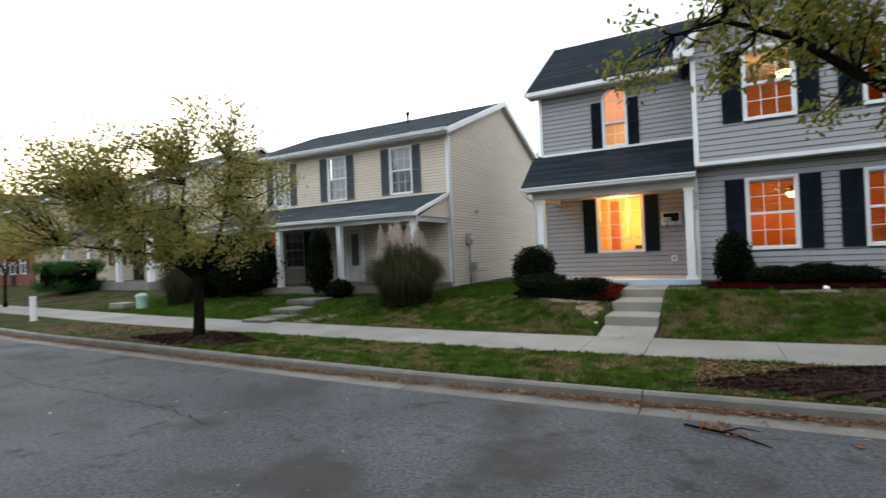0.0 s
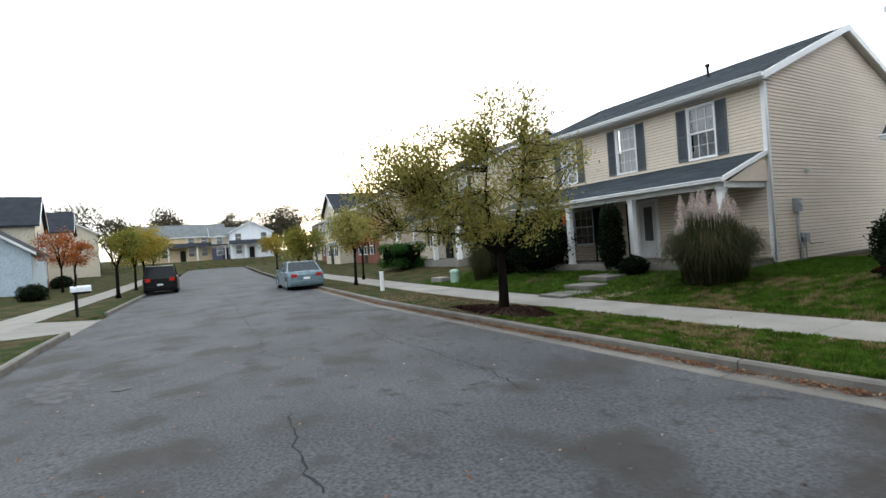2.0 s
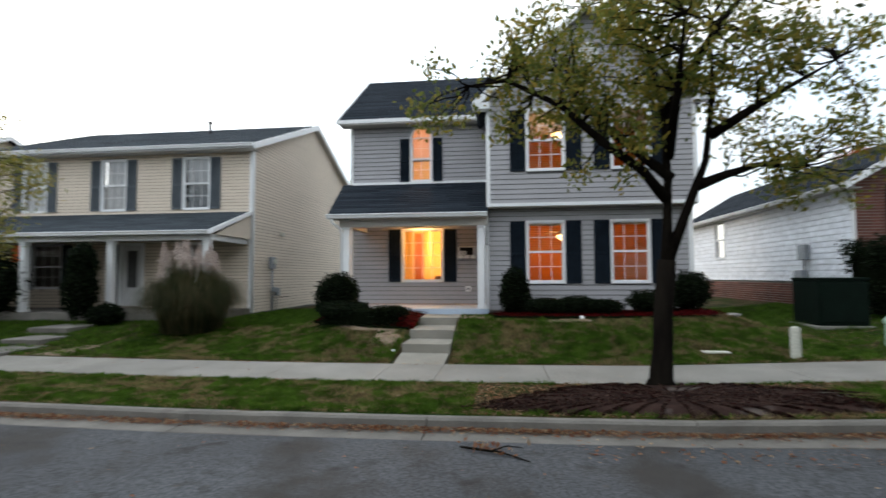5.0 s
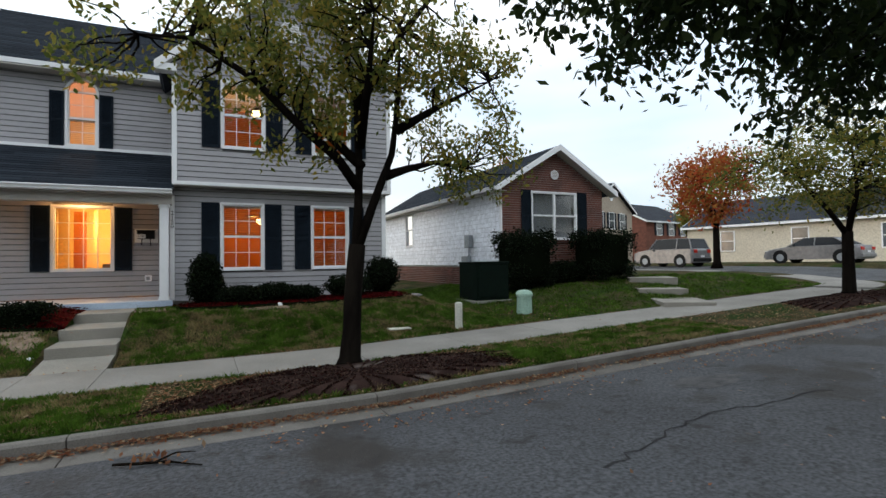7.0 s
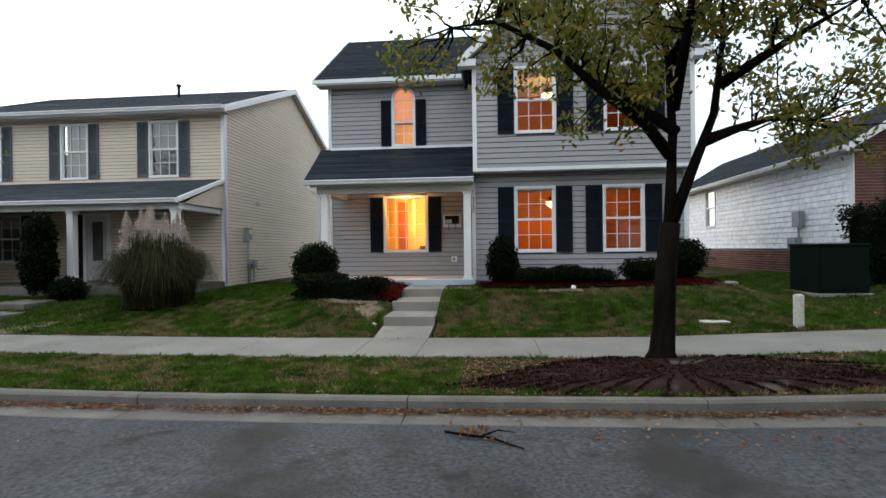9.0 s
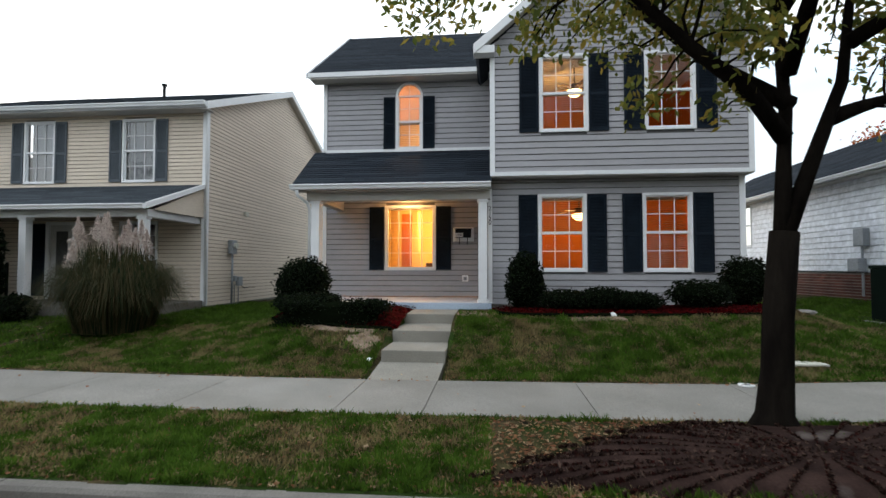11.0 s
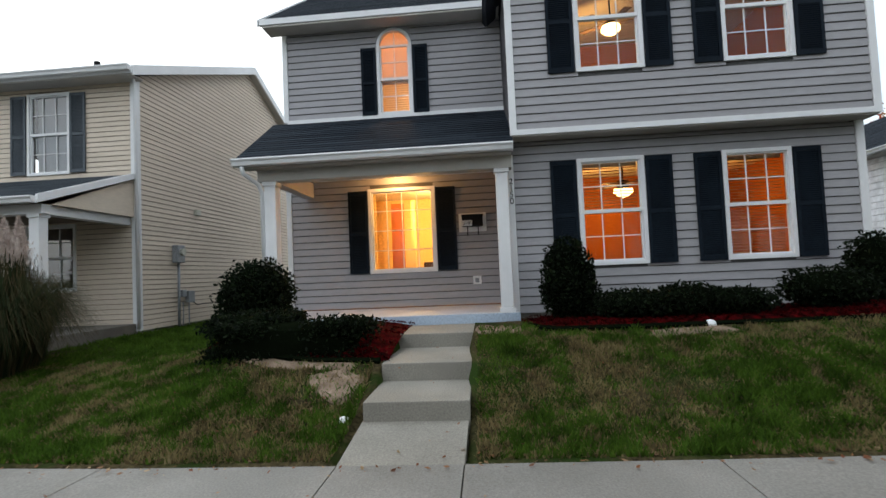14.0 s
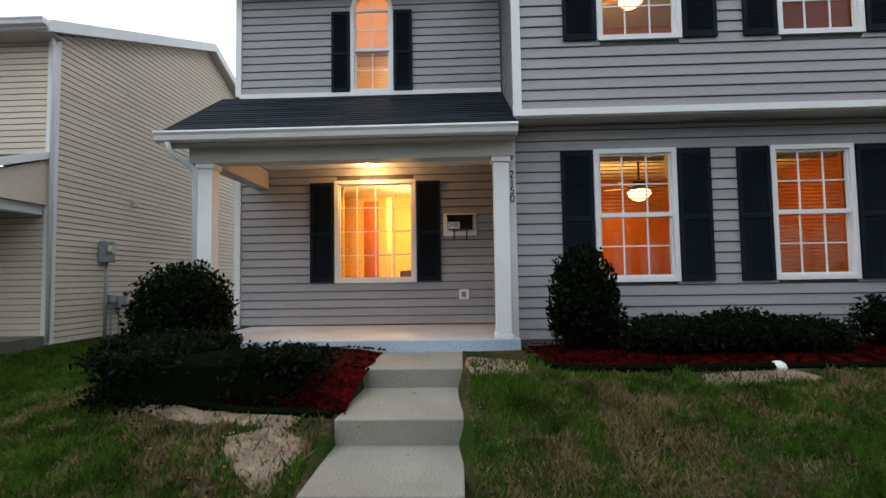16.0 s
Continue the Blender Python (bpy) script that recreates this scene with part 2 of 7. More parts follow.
M = dict(
    grey=mat("grey_siding", (0.35, 0.345, 0.36), (0.315, 0.31, 0.32), 0.7, 9, 0.55, vary=0.05, bump=0.1, rvar=0.03, stretch=(1, 1, 4)),
    beige=mat("beige_siding", (0.66, 0.57, 0.47), (0.60, 0.52, 0.425), 0.5, 8, 0.55, vary=0.05, bump=0.1, rvar=0.03, stretch=(1, 1, 4)),
    white_siding=mat("white_siding", (0.76, 0.79, 0.84), (0.7, 0.73, 0.78), 0.6, 8, 0.5, bump=0.1, rvar=0.03),
    trim=mat("white_trim", (0.78, 0.79, 0.8), (0.73, 0.74, 0.75), 2.0, 8, 0.45, bump=0.0, vary=0.03),
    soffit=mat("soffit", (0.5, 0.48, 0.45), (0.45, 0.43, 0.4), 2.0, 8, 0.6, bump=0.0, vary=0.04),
    # shade put into the colour: lines under the beige laps, and the porch ceiling
    beige_shade=mat("beige_shade_tone", (0.24, 0.2, 0.16), None, 2, 10, 0.8, bump=0),
    # greyer core colour stands for the shadow line under each white board
    white_lap_shade=mat("white_siding_lap_shade", (0.56, 0.58, 0.62), None, 2, 10, 0.8, bump=0),
    shutter=mat("navy_shutter", (0.011, 0.017, 0.025), (0.008, 0.012, 0.018), 3, 30, 0.6, spec=0.06, bump=0.1),
    shutter_grey=mat("grey_shutter", (0.10, 0.115, 0.13), (0.085, 0.1, 0.115), 3, 30, 0.5, bump=0.1),
    shingle=mat("roof_shingle", (0.032, 0.037, 0.046), (0.021, 0.024, 0.031), 1.3, 60, 0.9, bump=0.5, stretch=(1, 1, 1)),
    brick=mat("red_brick", (0.15, 0.062, 0.047), (0.085, 0.042, 0.036), 2.2, 50, 0.85, bump=0.4, rvar=0.3),
    mortar=mat("mortar", (0.24, 0.21, 0.19), None, 5, 60, 0.9, bump=0.3),
    conc=mat("concrete", (0.235, 0.225, 0.205), (0.18, 0.172, 0.155), 1.2, 70, 0.85, bump=0.25, rvar=0.07, stain=((0.2, 0.19, 0.17), 0.9, 0.62)),
    kerb=mat("kerb_concrete", (0.165, 0.155, 0.14), (0.115, 0.108, 0.098), 2.4, 80, 0.9, bump=0.4, rvar=0.08, stain=((0.12, 0.11, 0.10), 2.2, 0.6)),
    step=mat("step_concrete", (0.27, 0.255, 0.222), (0.215, 0.202, 0.175), 1.6, 60, 0.85, bump=0.2, rvar=0.03, stain=((0.23, 0.215, 0.19), 1.3, 0.6)),
    slab=mat("painted_slab", (0.5, 0.5, 0.52), (0.42, 0.42, 0.44), 1.4, 40, 0.6, bump=0.1),
    slab_edge=mat("painted_edge", (0.42, 0.5, 0.6), (0.36, 0.44, 0.54), 2, 40, 0.6, bump=0.1),
    asphalt=mat("asphalt", (0.066, 0.070, 0.076), (0.043, 0.045, 0.049), 0.5, 30, 0.78, bump=1.0, bscale=60, stain=[((0.034, 0.032, 0.03), 0.9, 0.52), ((0.026, 0.025, 0.025), 3.5, 0.60), ((0.11, 0.108, 0.105), 34, 0.66), ((0.095, 0.08, 0.068), 7, 0.68)], spec=0.2, vary=0.5),
    crack=mat("asphalt_crack", (0.03, 0.03, 0.031), None, 3, 60, 0.9, bump=0.3),
    patch=mat("worn_asphalt", (0.10, 0.10, 0.10), (0.055, 0.055, 0.058), 6, 60, 0.9, bump=0.5),
    soil=mat("lawn_soil", (0.030, 0.028, 0.012), (0.070, 0.054, 0.028), 1.6, 22, 0.95, bump=1.0, bscale=38, stain=[((0.018, 0.034, 0.007), 1.3, 0.48), ((0.010, 0.008, 0.005), 7, 0.60)], vary=0.6, spec=0.03),
    bare=mat("bare_soil", (0.27, 0.20, 0.15), (0.13, 0.095, 0.065), 6, 40, 0.95, bump=0.8),
    mulch=mat("red_mulch", (0.07, 0.002, 0.003), (0.006, 0.001, 0.001), 9, 40, 0.95, spec=0.02, vary=0.5, bump=1.0, bscale=70),
    mulch_dark=mat("brown_mulch", (0.014, 0.008, 0.007), (0.04, 0.024, 0.02), 3, 50, 0.95, spec=0.02, stain=((0.13, 0.11, 0.10), 1.6, 0.60), bump=1.0, bscale=60),
    bark=mat("bark", (0.011, 0.009, 0.007), (0.005, 0.004, 0.0035), 8, 50, 0.95, spec=0.02, bump=0.9, bscale=30, stretch=(1, 1, 0.3)),
    metal=mat("grey_metal", (0.3, 0.32, 0.34), (0.24, 0.26, 0.28), 4, 40, 0.5, 0.3, bump=0.1),
    dgreen=mat("dark_green_metal", (0.005, 0.011, 0.008), (0.004, 0.008, 0.006), 3, 30, 0.7, 0.0, spec=0.04, bump=0.1),
    lgreen=mat("pale_green_plastic", (0.32, 0.46, 0.38), (0.27, 0.4, 0.33), 4, 30, 0.5, bump=0.1),
    cream=mat("cream_plastic", (0.55, 0.55, 0.48), (0.48, 0.48, 0.42), 4, 30, 0.6, bump=0.1),
    black=mat("black_iron", (0.012, 0.012, 0.013), None, 4, 30, 0.5, 0.3, bump=0.1),
    orange_wall=mat("orange_wall", (0.5, 0.15, 0.025), (0.4, 0.11, 0.02), 1, 20, 0.8, bump=0.05),
    yellow_wall=mat("yellow_wall", (0.75, 0.52, 0.22), (0.7, 0.47, 0.2), 1, 20, 0.8, bump=0.05),
    paper_shade=paper("paper_shade", (0.8, 0.62, 0.5)),
    far_shingle=mat("pale_roof_shingle", (0.15, 0.165, 0.17), (0.11, 0.12, 0.125), 1.3, 20, 0.9, bump=0.2),
    shingle_grey=shingle_piece("grey_shingle_piece", (0.03, 0.037, 0.044), (0.055, 0.065, 0.075)),
    shingle_piece=shingle_piece("shingle_piece", (0.010, 0.013, 0.018), (0.022, 0.028, 0.036)),
    room_white=mat("room_white", (0.7, 0.62, 0.52), None, 1, 20, 0.8, bump=0.05),
    floorwood=mat("room_floor", (0.16, 0.09, 0.05), (0.12, 0.07, 0.04), 2, 30, 0.6, bump=0.05),
    blind=mat("blind_slat", (0.5, 0.27, 0.11), None, 2, 20, 0.6, bump=0.0),
    unlit_dark=mat("unlit_dark", (0.1, 0.1, 0.1), None, 2, 20, 0.9, bump=0.0),
    curtain=mat("white_curtain", (0.62, 0.62, 0.62), (0.55, 0.55, 0.55), 3, 20, 0.9, bump=0.2, stretch=(8, 8, 0.5)),
    door_white=mat("white_door", (0.6, 0.6, 0.6), None, 2, 30, 0.5, bump=0.05),
    plume=leafmat("pampas_plume", [(0.46, 0.38, 0.34), (0.62, 0.54, 0.49)]),
    glass=glassmat("window_glass", (0.92, 0.92, 0.92), 0.85),
    glass_dark=glassmat("dark_window_glass", (0.6, 0.63, 0.66), 2.6),
    lamp_glass=emit("lamp_glass", (1.0, 0.62, 0.25), 9.0),
)
LEAF = dict(
    street=leafmat("street_tree_leaf", [(0.13, 0.155, 0.045), (0.24, 0.24, 0.07), (0.38, 0.30, 0.09), (0.17, 0.19, 0.055), (0.36, 0.26, 0.075)]),
    green=leafmat("green_leaf", [(0.06, 0.085, 0.02), (0.14, 0.16, 0.035), (0.30, 0.22, 0.04), (0.08, 0.11, 0.025), (0.20, 0.19, 0.04)]),
    dark=leafmat("dark_leaf", [(0.010, 0.018, 0.008), (0.02, 0.032, 0.011), (0.032, 0.045, 0.014)]),
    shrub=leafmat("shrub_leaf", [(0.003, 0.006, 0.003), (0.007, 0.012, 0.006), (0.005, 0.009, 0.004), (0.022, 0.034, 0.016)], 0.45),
    box=leafmat("hedge_leaf", [(0.02, 0.06, 0.014), (0.045, 0.11, 0.025), (0.03, 0.08, 0.018)], 0.5),
    red=leafmat("red_leaf", [(0.30, 0.03, 0.015), (0.36, 0.08, 0.02), (0.2, 0.1, 0.03), (0.4, 0.16, 0.04)]),
    gold=leafmat("gold_leaf", [(0.34, 0.24, 0.03), (0.2, 0.19, 0.04), (0.28, 0.16, 0.03)]),
    far=leafmat("far_leaf", [(0.10, 0.085, 0.065), (0.07, 0.075, 0.05), (0.13, 0.10, 0.07)]),
    grass=leafmat("grass_blade", [(0.012, 0.024, 0.004), (0.028, 0.055, 0.007), (0.05, 0.10, 0.012), (0.085, 0.16, 0.02), (0.15, 0.17, 0.04)], clump=0.6),
    chip=leafmat("mulch_chip", [(0.045, 0.012, 0.010), (0.02, 0.010, 0.008), (0.008, 0.005, 0.004), (0.14, 0.09, 0.07)]),
    redchip=leafmat("red_mulch_chip", [(0.085, 0.002, 0.003), (0.03, 0.0015, 0.0015), (0.006, 0.001, 0.001)]),
    straw=leafmat("straw_blade", [(0.04, 0.035, 0.015), (0.13, 0.10, 0.05), (0.24, 0.19, 0.09), (0.34, 0.28, 0.15)], clump=0.5),
    pampas=leafmat("pampas_blade", [(0.012, 0.022, 0.010), (0.035, 0.048, 0.02), (0.10, 0.075, 0.04), (0.02, 0.032, 0.014)]),
    litter=leafmat("fallen_leaf", [(0.16, 0.055, 0.03), (0.28, 0.13, 0.065), (0.11, 0.045, 0.028), (0.42, 0.31, 0.19), (0.20, 0.075, 0.04)]),
)


# ---- builders ----
def part(name, bm, material, parent=None, label="", smooth=False):
    """Links a bmesh, or (verts, faces), as one mesh object under a thing."""
    me = bpy.data.meshes.new(name)
    if isinstance(bm, tuple):
        me.from_pydata(bm[0], [], bm[1])
    else:
        bm.normal_update()
        bm.to_mesh(me)
        bm.free()
    if smooth:
        me.polygons.foreach_set("use_smooth", [True] * len(me.polygons))
    me.materials.append(material)
    ob = new(name, me)
    if parent is not None:
        ob.parent = parent
    if label:
        ob["label"] = label
    return ob


def thing(name, label="", category="", place=(0, 0, 0), rz=0, group="", kind=""):
    e = new(name)
    e.matrix_basis = pose(*place, 0, 0, rz)
    return tagged(e, label, category, group, kind)


def B():
    return bmesh.new()


def box(bm, x0, x1, y0, y1, z0, z1, bevel=0.0):
    vs = [bm.verts.new(p) for p in ((x0, y0, z0), (x1, y0, z0), (x1, y1, z0), (x0, y1, z0), (x0, y0, z1), (x1, y0, z1), (x1, y1, z1), (x0, y1, z1))]
    fs = [bm.faces.new([vs[i] for i in f]) for f in ((3, 2, 1, 0), (4, 5, 6, 7), (0, 1, 5, 4), (1, 2, 6, 5), (2, 3, 7, 6), (3, 0, 4, 7))]
    if bevel:
        es = {e for f in fs for e in f.edges}
        bmesh.ops.bevel(bm, geom=list(es), offset=bevel, segments=2, affect='EDGES', profile=0.6)
    return bm


def prism(bm, pts, d):
    """A solid between the polygon pts (3D) and the same moved by d."""
    a = [bm.verts.new(p) for p in pts]
    b = [bm.verts.new(tuple(p[i] + d[i] for i in range(3))) for p in pts]
    n = len(pts)
    bm.faces.new(list(reversed(a)))
    bm.faces.new(b)
    for i in range(n):
        bm.faces.new([a[i], a[(i + 1) % n], b[(i + 1) % n], b[i]])
    bmesh.ops.recalc_face_normals(bm, faces=bm.faces[:])
    return bm


def tube(bm, pts, radii, n=8, cap=True):
    pts = [Vector(p) for p in pts]
    rings = []
    up = Vector((0.3, 0.2, 1)).normalized()
    for i, p in enumerate(pts):
        t = (pts[min(i + 1, len(pts) - 1)] - pts[max(i - 1, 0)]).normalized()
        ref = up if abs(t.dot(up)) < 0.95 else Vector((1, 0, 0))
        a = t.cross(ref).normalized()
        b = t.cross(a)
        r = radii[i] if hasattr(radii, "__len__") else radii
        rings.append([bm.verts.new(p + (a * math.cos(6.2832 * k / n) + b * math.sin(6.2832 * k / n)) * r) for k in range(n)])
    for r0, r1 in zip(rings, rings[1:]):
        for k in range(n):
            bm.faces.new([r0[k], r0[(k + 1) % n], r1[(k + 1) % n], r1[k]])
    if cap:
        bm.faces.new(list(reversed(rings[0])))
        bm.faces.new(rings[-1])
    return bm


def cyl(bm, c, r, z0, z1, n=16, r1=None):
    return tube(bm, [(c[0], c[1], z0), (c[0], c[1], z1)], [r, r if r1 is None else r1], n)


def disc(bm, c, axis, r, thick, n=20):
    c = Vector(c)
    d = Vector(axis).normalized() * thick / 2
    return tube(bm, [c - d, c + d], [r, r], n)


# ---- the lie of the land ----
KX = [-400, -80, -25, -15, -8, -3, 400]
KY = [44, 11.9, 6.3, 5.35, 5.0, 4.78, 4.70]
ZX = [-400, -200, -110, -60, -40, -15, -5, 0, 2.6, 5.7, 10, 17, 25, 35, 400]
ZZ = [6, 3.5, 1.4, 0.5, 0.3, 0.24, 0.24, 0.26, 0.28, 0.40, 0.57, 0.86, 1.12, 1.2, 1.2]
ROADW = 8.6


def yk(x):
    return float(np.interp(x, KX, KY))


def zk(x):
    return float(np.interp(x, ZX, ZZ))


def sstep(a, b, v):
    t = min(1, max(0, (v - a) / (b - a)))
    return t * t * (3 - 2 * t)


PLAT = ([-60, -30, -10, -6.2, -4.6, -3.5, 5, 6.3, 8, 10, 14, 20, 40], [0.35, 0.4, 0.42, 0.36, 0.42, 0.62, 0.60, 0.22, 0.25, 0.42, 0.5, 0.25, 0.2])
PEND = ([-60, -10, -5, -3.5, 5, 7, 40], [14.0, 12.5, 11.0, 11.0, 11.0, 12.2, 12.5])


def ground_z(x, y):
    d = y - yk(x)
    z = zk(x) + 1.15 * (1 - sstep(-97, -87, x))
    if d > 3.4:
        z += float(np.interp(x, *PLAT)) * sstep(0, 1, (y - (yk(x) + 3.45)) / (float(np.interp(x, *PEND)) - 8.2))
    elif d < -ROADW:
        z = z - 0.02 + 0.25 * sstep(0, 14, -ROADW - 2 - d)
    return z


SIDE_X = (20.5, 27.5)


def road_z(x, y):
    d = (y - (yk(x) - ROADW / 2)) / (ROADW / 2)
    return zk(x) - 0.14 + 0.07 * (1 - min(1, d * d))


def land_z(x, y):
    """The ground sheet: lowered under the road and the paths."""
    d = y - yk(x)
    if -ROADW - 0.1 < d < 0.1 and -90 < x < 26:
        return zk(x) - 0.32
    if SIDE_X[0] - 0.2 < x < SIDE_X[1] + 0.2 and d > -1:
        return ground_z(x, y) - 0.3
    z = ground_z(x, y)
    if 1.9 < d < 3.45 and x < 19:
        z -= 0.07
    if -1.66 < x < -0.82 and 8.3 < y < 11.9:
        z -= 0.4
    if -1.75 < x < -0.72 and 8.0 < y < 9.1:
        z -= 0.06
    if -21.6 < x < -17.3 and -ROADW - 1.9 < d < -ROADW + 0.1:
        z -= 0.22
    n = noise.noise((x * 0.8, y * 0.8, 0)) * 0.03 + noise.noise((x * 3, y * 3, 5)) * 0.012
    return z + n * (0.3 if d < 4 else 1)


def build_land():
    xs = sorted(set([round(v, 3) for v in list(np.arange(-30, 24, 0.35)) + list(np.arange(-4, 6, 0.12))] + [-900, -600, -400, -300, -200, -160, -130, -110, -99, -95, -93, -91, -89.5, -88, -80, -70, -60, -52, -46, -40, -35, -32, 25, 26, 27.2, 28, 30, 34, 40, 50, 70, 100, 200, 400, 900]))
    offs = [-900, -400, -200, -100, -60, -40, -30, -24, -20, -17, -15, -13.5, -12, -11, -10.2, -9.5, -9.0, -8.72, -8.62, -8.4, -6, -3, -0.8, -0.2, 0.02, 0.12, 0.4, 0.8, 1.2, 1.6, 1.88, 1.94, 2.6, 3.41, 3.47] + list(np.arange(3.65, 9.5, 0.2)) + [9.8, 10.3, 11, 12, 13, 14.5, 16, 18, 20, 23, 27, 32, 40, 60, 100, 200, 400, 900]
    vs, fs = [], []
    for x in xs:
        for o in offs:
            y = yk(x) + o
            vs.append((x, y, land_z(x, y)))
    n = len(offs)
    for i in range(len(xs) - 1):
        for j in range(n - 1):
            a = i * n + j
            fs.append((a, a + n, a + n + 1, a + 1))
    g = part("ground", (vs, fs), M["soil"], smooth=True)
    tagged(g, "patchy green and brown lawn and verge ground", "ground", kind="structure")
    # road
    xs2 = list(np.arange(-30, 27, 1.0)) + [-34, -38, -42, -46, -50, -56, -62, -70, -80, -89, 30, 40, 60, 100, 200]
    xs2 = sorted(xs2)
    vs, fs = [], []
    m = 12
    for x in xs2:
        for k in range(m + 1):
            y = yk(x) - 0.36 - (ROADW - 0.4) * k / m
            vs.append((x, y, road_z(x, y)))
    for i in range(len(xs2) - 1):
        for k in range(m):
            a = i * (m + 1) + k
            fs.append((a + m + 1, a, a + 1, a + m + 2))
    r = part("road", (vs, fs), M["asphalt"], smooth=True)
    tagged(r, "worn grey asphalt street with cracks and patches", "road", kind="structure")
    vs, fs = [], []
    ys = [4.3, 6, 8, 10, 14, 18, 24, 32, 50, 90]
    for y in ys:
        for x in (SIDE_X[0], 24, SIDE_X[1]):
            vs.append((x, y, ground_z(x, y) - 0.1))
    for i in range(len(ys) - 1):
        for k in range(2):
            a = i * 3 + k
            fs.append((a, a + 1, a + 4, a + 3))
    tagged(part("road_side", (vs, fs), M["asphalt"]), "grey asphalt side street", "road", kind="structure")


build_land()


def strip_piece(name, x0, x1, o0, o1, top, depth, parent, m, gap=0.008, bev=0.01, n=1):
    """A slab between two stations of the street, o0 to o1 beyond the kerb line."""
    vs = []
    x0, x1 = x0 + gap, x1 - gap
    for x in (x0, x1):
        for o, dz in ((o0, -depth), (o0, -bev), (o0 + bev, 0), (o1 - bev, 0), (o1, -bev), (o1, -depth)):
            vs.append((x, yk(x) + o, top(x) + dz))
    fs = [(i, (i + 1) % 6, (i + 1) % 6 + 6, i + 6) for i in range(6)] + [(5, 4, 3, 2, 1, 0), (6, 7, 8, 9, 10, 11)]
    return part(name, (vs, fs), m, parent)


# ---- walls with openings ----
def segs(a, b, cuts):
    """The stretches of a..b that the cuts leave."""
    out, p = [], a
    for c0, c1 in sorted(cuts):
        if c1 <= p or c0 >= b:
            continue
        if c0 > p + 0.01:
            out.append((p, c0))
        p = max(p, c1)
    if b > p + 0.01:
        out.append((p, b))
    return out


def wallmap(axis, at, out):
    """Maps (u, n, z) to x, y, z: u along the wall, n outwards from its face."""
    if axis == 'x':
        return lambda u, n, z: (u, at + out * n, z)
    return lambda u, n, z: (at + out * n, u, z)


def hexa(bm, f, u0, u1, n0, n1, z0, z1):
    ps = [f(u, n, z) for z in (z0, z1) for u, n in ((u0, n0), (u1, n0), (u1, n1), (u0, n1))]
    vs = [bm.verts.new(p) for p in ps]
    for q in ((0, 1, 2, 3), (4, 5, 6, 7), (0, 1, 5, 4), (1, 2, 6, 5), (2, 3, 7, 6), (3, 0, 4, 7)):
        bm.faces.new([vs[i] for i in q])
    return bm


def fixn(bm):
    bmesh.ops.recalc_face_normals(bm, faces=bm.faces[:])
    return bm


def sided_wall(house, f, u0, u1, z0, z1, holes, m, core, course=0.127, thick=0.14, gable=None, name="wall", joined=False, lap=0.021):
    """A wall of core boxes behind lapped boards, one object a board; holes: (u0, u1, z0, z1); gable: z -> (u0, u1)."""
    bm = B()
    zs = sorted({z0, z1} | {h[2] for h in holes if z0 < h[2] < z1} | {h[3] for h in holes if z0 < h[3] < z1})
    for a, b in zip(zs, zs[1:]):
        cuts = [(h[0], h[1]) for h in holes if h[2] < b - 1e-4 and h[3] > a + 1e-4]
        for s0, s1 in segs(u0, u1, cuts):
            hexa(bm, f, s0, s1, -thick, -0.004, a, b)
    if gable:
        zt = gable[1]
        ps = [f(u0, -thick, z1 + 0.0), f(u1, -thick, z1 + 0.0), f(gable[0], -thick, zt - 0.03)]
        q = [f(u0, -0.004, z1), f(u1, -0.004, z1), f(gable[0], -0.004, zt - 0.03)]
        va, vb = [bm.verts.new(p) for p in ps], [bm.verts.new(p) for p in q]
        bm.faces.new(va), bm.faces.new(vb)
        for i in range(3):
            bm.faces.new([va[i], va[(i + 1) % 3], vb[(i + 1) % 3], vb[i]])
    wall = part(name, fixn(bm), core, house)
    top = gable[1] if gable else z1
    z = z0
    vv, ff = [], []
    while z < top - 0.02:
        # the slot bares the darker core, a lap shadow drawn by colour
        zt = min(z + course - 0.013, top - 0.005)
        a0, a1 = u0, u1
        b0, b1 = u0, u1
        if gable and zt > z1:
            k0 = max(0, (z - z1) / (gable[1] - z1))
            k1 = min(1, (zt - z1) / (gable[1] - z1))
            a0, a1 = u0 + (gable[0] - u0) * k0, u1 + (gable[0] - u1) * k0
            b0, b1 = u0 + (gable[0] - u0) * k1, u1 + (gable[0] - u1) * k1
        cuts = []
        for h in holes:
            if h[2] < zt - 0.02 and h[3] > z + 0.02:
                cuts.append((h[0], h[1]))
        for s0, s1 in segs(a0, a1, cuts):
            t0, t1 = (b0 if s0 == a0 else s0), (b1 if s1 == a1 else s1)
            if t1 - t0 < 0.01:
                t0 = t1 = (t0 + t1) / 2
                t1 += 0.005
            ps = [f(s0, 0.0, z), f(s1, 0.0, z), f(s1, lap, z + 0.001), f(s0, lap, z + 0.001), f(s0, lap - 0.001, z + 0.016), f(s1, lap - 0.001, z + 0.016), f(t0, 0.006, zt), f(t1, 0.006, zt), f(t0, 0.0, zt), f(t1, 0.0, zt)]
            fs = [(0, 1, 2, 3), (3, 2, 5, 4), (4, 5, 7, 6), (6, 7, 9, 8), (0, 3, 4, 6, 8), (1, 9, 7, 5, 2), (0, 8, 9, 1)]
            if joined:
                n = len(vv)
                vv += ps
                ff += [tuple(i + n for i in q) for q in fs]
            else:
                BOARDS.append((ps, fs, m, wall))
        z += course
    if joined:
        part("siding_board", (vv, ff), m, wall)
    return wall


BOARDS = []


def lay_boards():
    for ps, fs, m, wall in BOARDS:
        part("siding_board", (ps, fs), m, wall)


